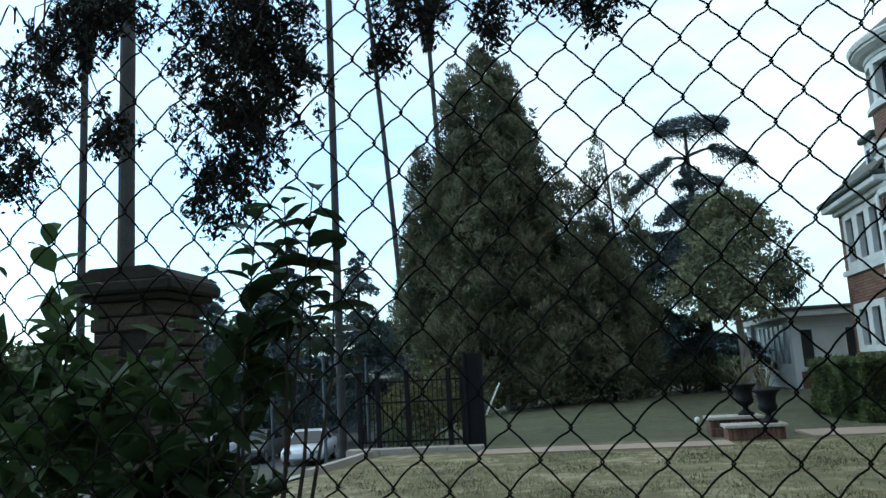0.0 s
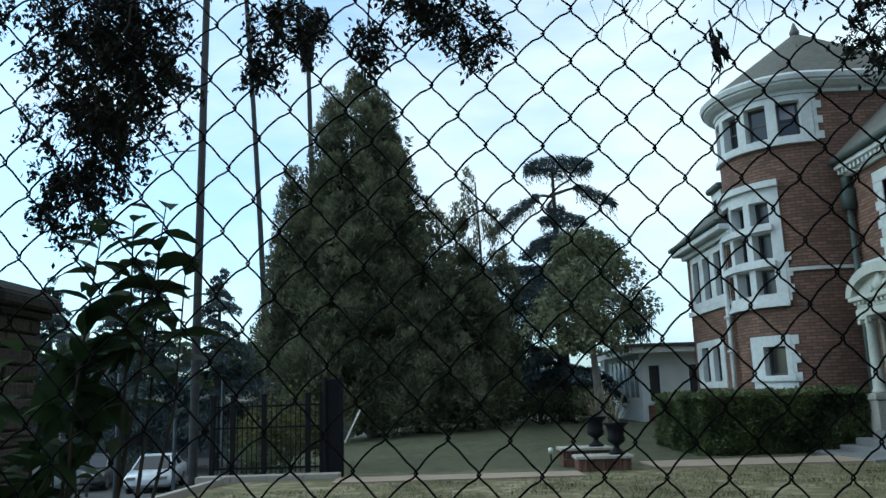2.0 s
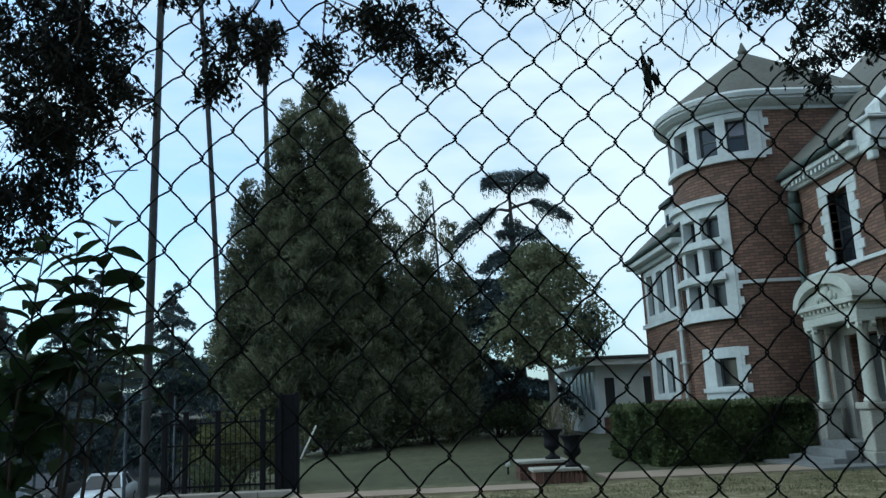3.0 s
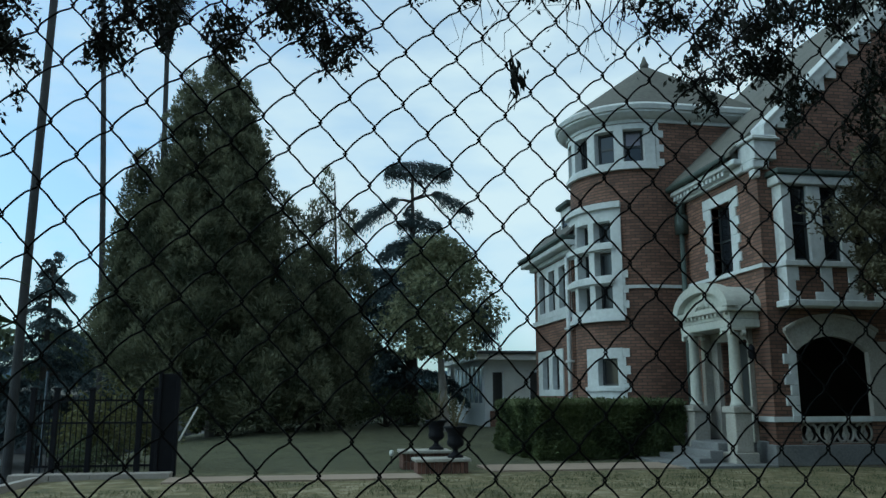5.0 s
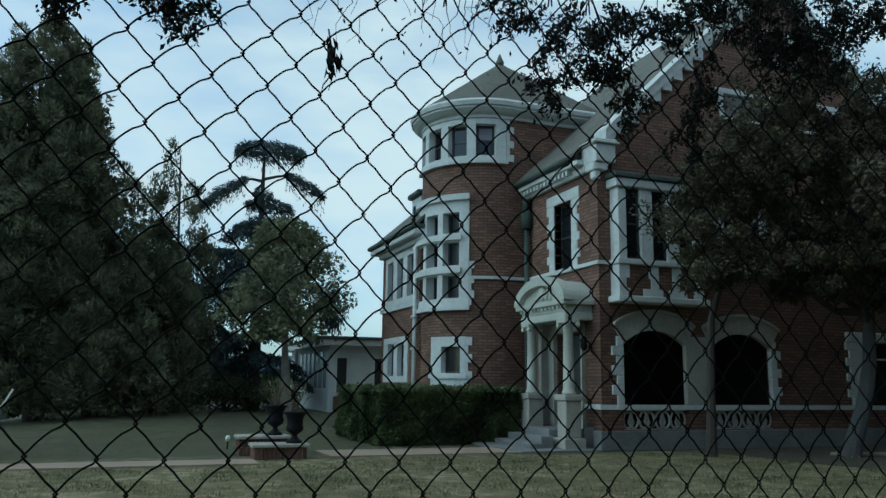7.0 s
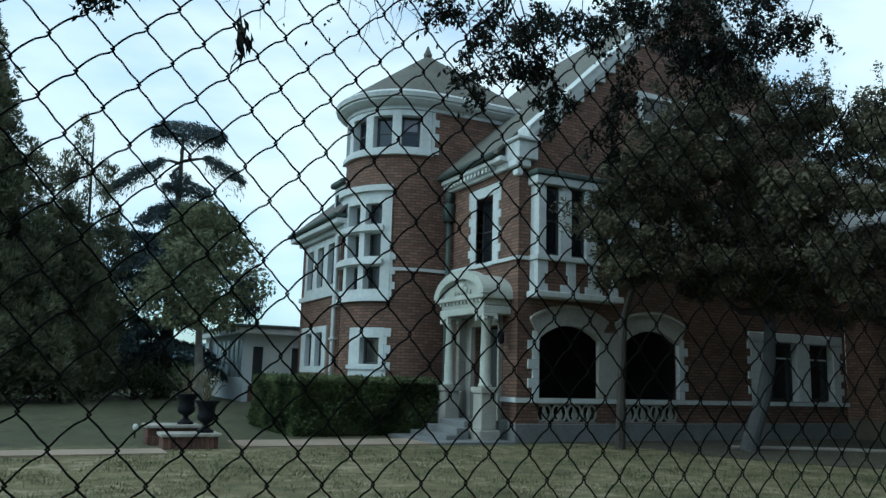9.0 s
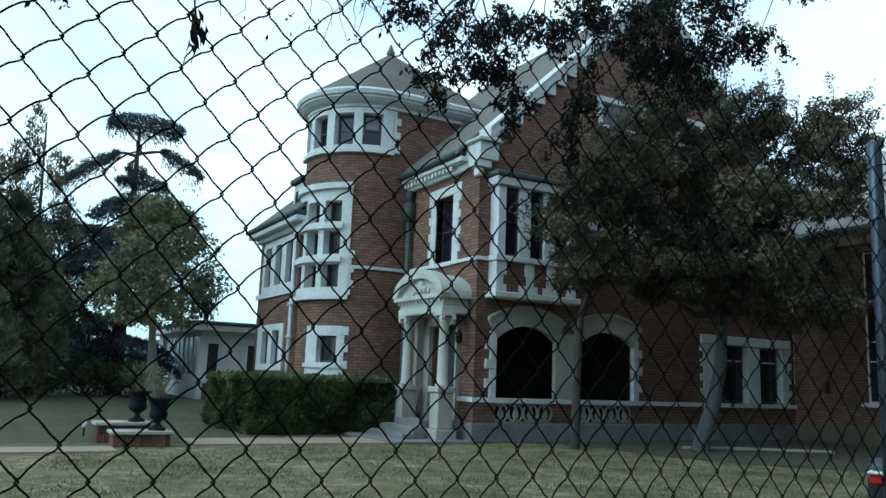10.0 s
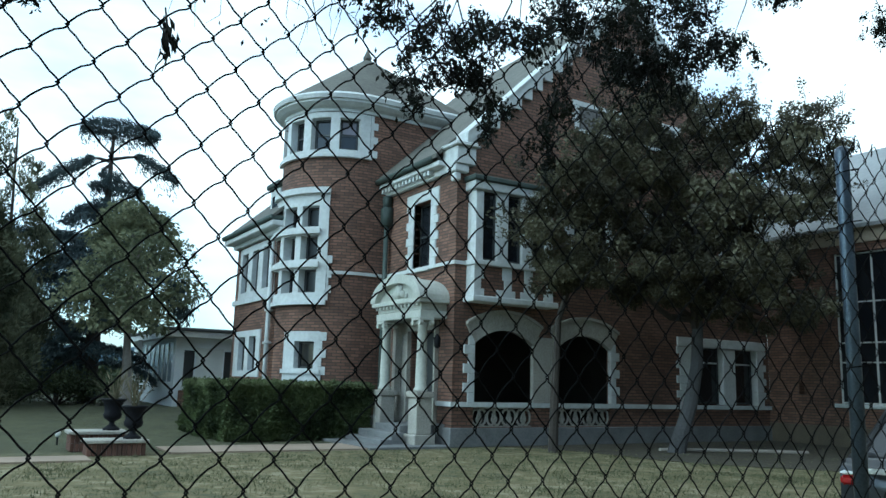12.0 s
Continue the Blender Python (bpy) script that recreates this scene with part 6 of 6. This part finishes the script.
# ---- the tree whose branches hang over the fence ----
rng = np.random.default_rng(77)
over = thing("overhanging_tree", "dark-leaved tree with branches hanging over the fence", "tree", (2.2, -4.0, 0))
bm = bmesh.new()
trunk(bm, [(2.2, -4, -0.05), (2.15, -3.9, 1.6), (2.3, -3.4, 3.4), (2.2, -2.2, 5.6), (2.0, 0.5, 7.3)], 0.3, 0.16, 12)
part("trunk", bm, BARK, over)
HANG = [(-2.95, 6.0, 4.05, 0.55, 0.5, 0.85), (-3.1, 6.0, 3.25, 0.26, 0.3, 0.4), (-3.0, 6.1, 5.0, 0.55, 0.5, 0.5), (-2.4, 6.0, 4.2, 0.28, 0.3, 0.35), (-4.95, 6.0, 4.5, 0.45, 0.4, 0.55), (-5.1, 6.0, 3.7, 0.22, 0.3, 0.35), (-4.2, 6.0, 3.95, 0.2, 0.25, 0.28), (-4.1, 6.1, 5.1, 0.35, 0.4, 0.25),
        (-1.38, 6.0, 4.66, 0.3, 0.3, 0.27), (-1.6, 6, 4.3, 0.1, 0.1, 0.12), (-0.74, 6.0, 4.48, 0.15, 0.2, 0.24), (-0.1, 6.0, 4.72, 0.36, 0.3, 0.24), (0.2, 6.0, 4.42, 0.13, 0.2, 0.2), (-0.4, 6.0, 4.85, 0.2, 0.2, 0.14), (-2.0, 6.1, 5.25, 0.3, 0.3, 0.12),
        (3.72, 6.0, 4.85, 0.5, 0.4, 0.42), (3.32, 6.0, 4.35, 0.17, 0.2, 0.27), (4.2, 6.0, 4.25, 0.15, 0.2, 0.26), (3.0, 6, 5.0, 0.25, 0.2, 0.2), (4.55, 6, 5.1, 0.4, 0.3, 0.25), (4.0, 6, 4.55, 0.2, 0.2, 0.2),
        (6.2, 6.2, 5.65, 0.8, 0.5, 0.55), (6.6, 6.2, 5.3, 0.62, 0.45, 0.52), (5.4, 6.2, 5.7, 0.4, 0.4, 0.3), (7.4, 6.2, 5.75, 0.5, 0.4, 0.32), (8.1, 6.2, 5.95, 0.35, 0.3, 0.2), (7.0, 6.2, 6.3, 0.7, 0.5, 0.3), (5.08, 6.0, 4.55, 0.13, 0.2, 0.4), (4.88, 6, 4.0, 0.13, 0.14, 0.34), (8.95, 6.1, 6.85, 0.28, 0.2, 0.14), (11.5, 6.1, 7.2, 0.3, 0.3, 0.3), (1.1, 6.1, 5.2, 0.5, 0.3, 0.12), (2.1, 6.1, 5.3, 0.6, 0.3, 0.15), (-2.8, 6.05, 4.05, 0.3, 0.3, 0.6), (-2.65, 6.05, 4.75, 0.45, 0.35, 0.35), (-4.5, 6.05, 4.95, 0.4, 0.3, 0.25)]
BRANCHES = [((2.0, 0.5, 7.3), (-2.8, 6.0, 6.2), (0, 1, 2, 3, 12, 14, 33, 34, 35)), ((2.0, 0.5, 7.3), (-4.6, 6.0, 6.3), (4, 5, 6, 7)), ((2.0, 0.5, 7.3), (-0.6, 6.0, 6.0), (8, 9, 10, 11, 13, 31)), ((2.0, 0.5, 7.3), (3.8, 6.0, 6.4), (15, 16, 17, 18, 19, 20, 32)), ((2.0, 0.5, 7.3), (6.5, 6.2, 7.2), (21, 22, 23, 24, 26, 27, 28)), ((2.0, 0.5, 7.3), (9.5, 6.1, 8.0), (25, 29, 30))]
for a, b, ids in BRANCHES:
    path = bent(rng, a, b, 7, 0.12)
    bm = bmesh.new()
    tube(bm, path, [0.1, 0.08, 0.07, 0.055, 0.045, 0.035, 0.02], 8)
    lb = part("limb", bm, BARK, over)
    pts, outs = [], []
    tw = bmesh.new()
    for i in ids:
        x, y, z, rx, ry, rz = HANG[i]
        tube(tw, bent(rng, path[-1 - (i % 2)], (x, y, z + rz * 0.5), 6, 0.08), [0.018, 0.014, 0.011, 0.009, 0.007, 0.005], 5)
        for k in range(max(14, int((290 if x < -1.7 else 330 if x < 2 else 240) * (rx * ry * rz) ** 0.6))):
            v = rng.normal(0, 1, 3)
            v = v / np.linalg.norm(v) * rng.uniform(0.02, 1) ** 0.42
            p = np.array([x + v[0] * rx, y + v[1] * ry, z + v[2] * rz])
            q = p + np.array([v[0] * 0.1 + rng.normal(0, 0.05), rng.normal(0, 0.05), -rng.uniform(0.06, 0.2)])
            if k % 5 == 0:
                tube(tw, bent(rng, (x + v[0] * rx * 0.35, y, z + rz * 0.4 + v[2] * rz * 0.3), tuple(q), 4, 0.03), [0.005, 0.004, 0.003, 0.0018], 4, False)
            m = 38
            t = rng.uniform(0, 1, m)[:, None]
            c = p + (q - p) * t + rng.normal(0, 0.035, (m, 3))
            pts.append(c)
            outs.append(np.tile((q - p) / np.linalg.norm(q - p), (m, 1)) * 0.5 + rng.normal(0, 0.45, (m, 3)))
    part("twig", tw, BARK, lb)
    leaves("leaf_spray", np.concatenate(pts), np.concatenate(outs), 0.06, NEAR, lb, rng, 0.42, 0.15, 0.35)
tw = bmesh.new()
for k in range(26):
    x0 = rng.uniform(1.2, 3.0)
    a = (x0, 6.0, 5.25)
    b = (x0 + rng.normal(0, 0.25), 6.0 + rng.normal(0, 0.1), rng.uniform(4.25, 5.0))
    tube(tw, bent(rng, a, b, 7, 0.045), [0.006, 0.005, 0.0045, 0.004, 0.003, 0.0025, 0.0015], 4, False)
part("bare_twig", tw, BARK, over, "bare hanging twigs")
for k in range(30):
    c = np.array([[rng.uniform(1.3, 3.0), 6.0, rng.uniform(4.2, 4.9)]])
    leaves("stray_leaf", c, np.array([[0, 0, -1.0]]), 0.06, NEAR, over, rng, 0.4, 0.1, 0.4)


# its unseen crown overhead, and an unseen tree added to block sky light
def crown(tree, rng, blobs, n_per, size):
    cl = []
    for x, y, z, a, b, c in blobs:
        for i in range(int(n_per * (a * b * c) ** (2 / 3))):
            v = rng.normal(0, 1, 3)
            v = v / np.linalg.norm(v) * rng.uniform(0.1, 1) ** 0.4
            s = rng.uniform(0.4, 0.7)
            cl.append((x + v[0] * a, y + v[1] * b, z + v[2] * c, s, s, s * 0.7))
    pts, outs = in_clumps(rng, cl, 110, 0.3)
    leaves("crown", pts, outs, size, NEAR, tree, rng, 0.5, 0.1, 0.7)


crown(over, rng, [(1.5, -3.0, 8.6, 5.5, 4.0, 2.0), (-5.0, -1.0, 8.8, 3.5, 4.0, 1.8), (2.0, 3.0, 9.6, 6.0, 3.0, 1.2), (-4.5, 3.5, 9.4, 3.5, 2.6, 1.2), (6.5, -1.0, 9.0, 3.0, 3.5, 2.0)], 9, 0.22)
side = thing("shade_tree", "large unseen tree added beside the fence to block sky light", "tree", (15.0, -3.0, 0))
bm = bmesh.new()
trunk(bm, [(15, -3, -0.05), (15.1, -2.9, 2.5), (14.8, -2.7, 5.5), (14.5, -2.5, 9.0)], 0.36, 0.12, 12)
part("trunk", bm, BARK, side)
crown(side, rng, [(15.0, -3.0, 7.0, 4.5, 3.6, 3.2), (19.0, -1.5, 7.5, 3.5, 3.5, 3.0), (12.0, -4.0, 9.0, 3.0, 3.0, 2.2), (20.0, -2.0, 4.0, 3.5, 3.0, 2.0), (14.0, -4.5, 4.6, 3.5, 2.5, 1.8), (14.5, 4.0, 13.5, 4.5, 3.0, 1.4), (8.5, 2.0, 11.5, 4.0, 3.5, 1.4), (20.5, 5.0, 15.5, 3.5, 3.0, 1.4), (24.0, 0.0, 6.0, 4.0, 4.0, 3.6), (23.0, -4.0, 10.0, 4.5, 3.5, 3.0), (17.0, 0.5, 10.5, 4.0, 2.5, 2.0), (27.0, 4.0, 9.0, 4.0, 4.0, 4.5)], 30, 0.27)

# a row of unseen trees added behind the camera to dim the fronts
for i, x in enumerate((-24, -14, -4, 7, 18, 29)):
    r2 = np.random.default_rng(300 + i)
    y = -13.0 + r2.uniform(-1, 1)
    st = thing("shade_tree", "tall unseen tree added behind the camera to block sky light", "tree", (x, y, 0), "street trees")
    bm = bmesh.new()
    trunk(bm, bent(r2, (x, y, -0.05), (x + 0.4, y, 14.0), 5, 0.15), 0.34, 0.12, 10)
    part("trunk", bm, BARK, st)
    crown(st, r2, [(x, y, 6.0, 5.5, 3.0, 4.0), (x + 1, y, 10.5, 4.5, 3.0, 3.5), (x - 1, y, 16.0, 4.2, 3.0, 3.8)], 12, 0.36)

# ---- cars ----
def paint(name, c):
    m = material(name, c, tuple(k * 0.85 for k in c), 0.3, scale=2, fine=50, bump=0.02)
    m.node_tree.nodes["Principled BSDF"].inputs["Coat Weight"].default_value = 0.6
    return m


RUBBER = material("rubber", (0.02, 0.02, 0.021), (0.012, 0.012, 0.013), 0.85)
CHROME = material("alloy", (0.45, 0.46, 0.48), (0.3, 0.3, 0.32), 0.3, metal=0.9)
RED = material("tail_red", (0.35, 0.01, 0.012), (0.2, 0.006, 0.008), 0.2)


def car(x, y, z, turn, coat, label):
    """A saloon car, nose along local +x."""
    t = thing("car", label, "car", (x, y, z))
    m = Matrix.Translation((x, y, z)) @ Matrix.Rotation(radians(turn), 4, "Z")
    low = [(-2.2, 0.32), (-2.24, 0.6), (-2.2, 0.95), (-1.9, 1.0), (-1.2, 1.0), (0.95, 0.95), (1.7, 0.86), (2.12, 0.72), (2.22, 0.5), (2.18, 0.3), (1.7, 0.25), (-1.8, 0.25)]
    bm = bmesh.new()
    prism(bm, low, -0.88, 0.88, "y", m)
    bmesh.ops.bevel(bm, geom=list(bm.edges), offset=0.06, segments=2, affect="EDGES")
    part("body", bm, coat, t, "", True)
    cab = [(-1.65, 0.98), (-0.95, 1.42), (0.0, 1.47), (0.35, 1.42), (1.15, 0.95)]
    bm = bmesh.new()
    f = [bm.verts.new(m @ Vector((p[0], (0.78 if p[1] < 1.1 else 0.6), p[1]))) for p in cab]
    g = [bm.verts.new(m @ Vector((p[0], -(0.78 if p[1] < 1.1 else 0.6), p[1]))) for p in cab]
    bm.faces.new(f), bm.faces.new(g[::-1])
    for i in range(5):
        bm.faces.new((f[i], g[i], g[(i + 1) % 5], f[(i + 1) % 5]))
    bmesh.ops.recalc_face_normals(bm, faces=bm.faces)
    part("cabin_glass", bm, GLASS, t, "dark window glass")
    bm = bmesh.new()
    top = [(-0.98, 1.415), (-0.95, 1.445), (0.0, 1.5), (0.35, 1.445), (0.37, 1.415)]
    prism(bm, top, -0.62, 0.62, "y", m)
    for s in (-1, 1):
        for a, b in (((-1.65, 0.98), (-0.95, 1.43)), ((1.15, 0.95), (0.35, 1.43)), ((-0.2, 0.98), (-0.2, 1.46))):
            tube(bm, [m @ Vector((a[0], s * 0.785, a[1])), m @ Vector((b[0], s * 0.605, b[1]))], 0.035, 6)
    part("roof", bm, coat, t)
    for sx in (-1.35, 1.35):
        for s in (-1, 1):
            bm = bmesh.new()
            tube(bm, [m @ Vector((sx, s * 0.7, 0.31)), m @ Vector((sx, s * 0.9, 0.31))], 0.31, 20)
            w = part("wheel", bm, RUBBER, t, "black tyre", True)
            bm = bmesh.new()
            tube(bm, [m @ Vector((sx, s * 0.89, 0.31)), m @ Vector((sx, s * 0.912, 0.31))], 0.2, 16)
            part("rim", bm, CHROME, w)
    for s in (-1, 1):
        tl = part("tail_light", boxes((-2.25, -2.0, s * 0.78 - 0.09, s * 0.78 + 0.09, 0.7, 0.8), m=m, bevel=0.03), RED, t, "red tail light")
        part("lens", boxes((-2.255, -2.0, s * 0.78 - 0.09, s * 0.78 + 0.09, 0.803, 0.84), m=m, bevel=0.025), WHITE, tl, "clear white lens")
        part("headlight", boxes((1.95, 2.2, s * 0.62 - 0.18, s * 0.62 + 0.18, 0.58, 0.74), m=m, bevel=0.03), CHROME, t)
    part("bumper", boxes((-2.29, -2.1, -0.84, 0.84, 0.33, 0.56), m=m, bevel=0.03), coat, t)
    part("plate", boxes((-2.3, -2.285, -0.26, 0.26, 0.62, 0.76), m=m), WHITE, t)
    part("trim", boxes((-2.27, -2.18, -0.64, 0.64, 0.83, 0.88), m=m), CHROME, t, "chrome boot strip")
    return t


white_car = paint("white_car_paint", (0.58, 0.63, 0.7))
car(-13.1, 34.6, ground_z(-13.1, 34.6) + 0.03, -80, white_car, "white saloon car parked on the street")
car(-15.5, 29.0, ground_z(-15.5, 29.0) + 0.03, -85, paint("pale_car_paint", (0.42, 0.5, 0.62)), "pale blue-grey car parked on the street")
car(-16.4, 36.2, ground_z(-16.4, 36.2) + 0.03, -85, paint("dark_car_paint", (0.05, 0.05, 0.055)), "dark car parked behind the others")
car(-16.2, 21.5, -0.97, -95, white_car, "white car parked beyond the gate pillar")
car(10.15, 4.78, 0.0, 20, paint("black_car_paint", (0.02, 0.022, 0.026)), "black saloon car with red tail lights on the lawn")

# ---- grass ----
rng = np.random.default_rng(200)
grass = new("grass")
tagged(grass, "dry clumpy lawn grass", "grass", kind="stuff")
n = 150000
gy = 5.5 + 11.0 * rng.uniform(0, 1, n) ** 0.95
gx = rng.uniform(-0.42, 2.3, n) * gy + rng.normal(0, 0.4, n)
keep = np.array([noise.noise((a * 0.9, b * 0.9, 2)) + 0.4 * noise.noise((a * 4, b * 4, 5)) for a, b in zip(gx, gy)]) > rng.uniform(-0.5, 0.5, n)
bare = np.array([12.4 < a < 23.2 and b > bed_edge(a) - 0.25 for a, b in zip(gx, gy)])
keep &= ~(bare & (rng.uniform(0, 1, n) < 0.88))
keep &= ~((gx < -2.2) & (gy > 14.6)) & (gx > -4.6) & (gx < 23.0) & ~((gx > 10.6) & (gy > 16.8)) & ~((gx > -2.7) & (gx < 2.4) & (gy > 15.6))
c = np.stack([gx, gy, np.full(n, 0.025)], 1)[keep]
GRASS = leaf_material("grass_blade", (0.26, 0.245, 0.15), (0.055, 0.07, 0.032))
leaves("grass_cover", c, np.tile([0, 0, 1.0], (len(c), 1)), 0.07, GRASS, grass, rng, 0.16, 0.0, 0.7)

# ---- the far side of the street ----
far = thing("street_building", "long low grey building behind the street trees", "building", (-24, 55, -1))
part("wall", boxes((-46, -8, 54, 60, -2.4, 1.7)), material("grey_render", (0.09, 0.1, 0.12), (0.05, 0.055, 0.065), 0.9, scale=0.4), far)
part("roof", quad_roof([[(-47, 53, 1.7), (-7, 53, 1.7), (-7, 57, 2.6), (-47, 57, 2.6)], [(-47, 57, 2.6), (-7, 57, 2.6), (-7, 61, 1.7), (-47, 61, 1.7)]]), SLATE, far)
for i in range(12):
    x = -44 + 3.1 * i
    w = part("window", boxes((x, x + 1.4, 53.9, 53.97, -0.9, 0.7)), GLASS, far)
    part("window_frame", boxes((x - 0.08, x, 53.86, 53.96, -1.0, 0.8), (x + 1.4, x + 1.48, 53.86, 53.96, -1.0, 0.8)), WHITE, w)
for i, (x, y, h) in enumerate(((-9.3, 21.5, 3.1), (-11.2, 24.0, 3.3), (-7.2, 20.0, 2.9), (-8.1, 27.0, 3.0))):
    t = thing("street_pole", "thin pale steel pole by the street", "pole", (x, y, -0.95), "street poles")
    bm = bmesh.new()
    tube(bm, [(x, y, -1.0), (x, y, h - 0.6)], 0.045, 8)
    part("shaft", bm, ZINC, t)
rng = np.random.default_rng(99)
belt = new("tree_belt")
belt.location = (0, 75, -1)
tagged(belt, "dark belt of distant street trees", "trees", kind="stuff")
cl = []
for i in range(260):
    x = rng.uniform(-75, 28)
    s = rng.uniform(1.0, 2.2)
    y = 66 + rng.normal(0, 4) - 0.12 * abs(x)
    cl.append((x, y, -1 + s * 0.5 + rng.uniform(0, 1) ** 1.6 * (6.0 if x < -4 else 1.2), s, s, s * 0.8))
pts, outs = in_clumps(rng, cl, 95, 0.5)
leaves("tree_mass", pts, outs, 0.6, SHRUB, belt, rng, 0.6, 0.1, 0.6)
# distance haze is mixed into the blue colour of the hills
hills = bmesh.new()
ridge_pts = [(-1400 + 60 * i, 20 + 60 * (0.5 + 0.5 * noise.noise((i * 0.21, 3.3, 0))) + 14 * noise.noise((i * 0.9, 1, 0))) for i in range(48)]
prism(hills, [(-1400, -20), *ridge_pts, (1420, -20)], 1500, 1560)
hb = part("backdrop", hills, material("hazy_hills", (0.13, 0.2, 0.27), (0.1, 0.16, 0.22), 1.0, scale=0.01, fine=0.05))
tagged(hb, "hazy blue hills on the horizon", "hills", kind="structure")
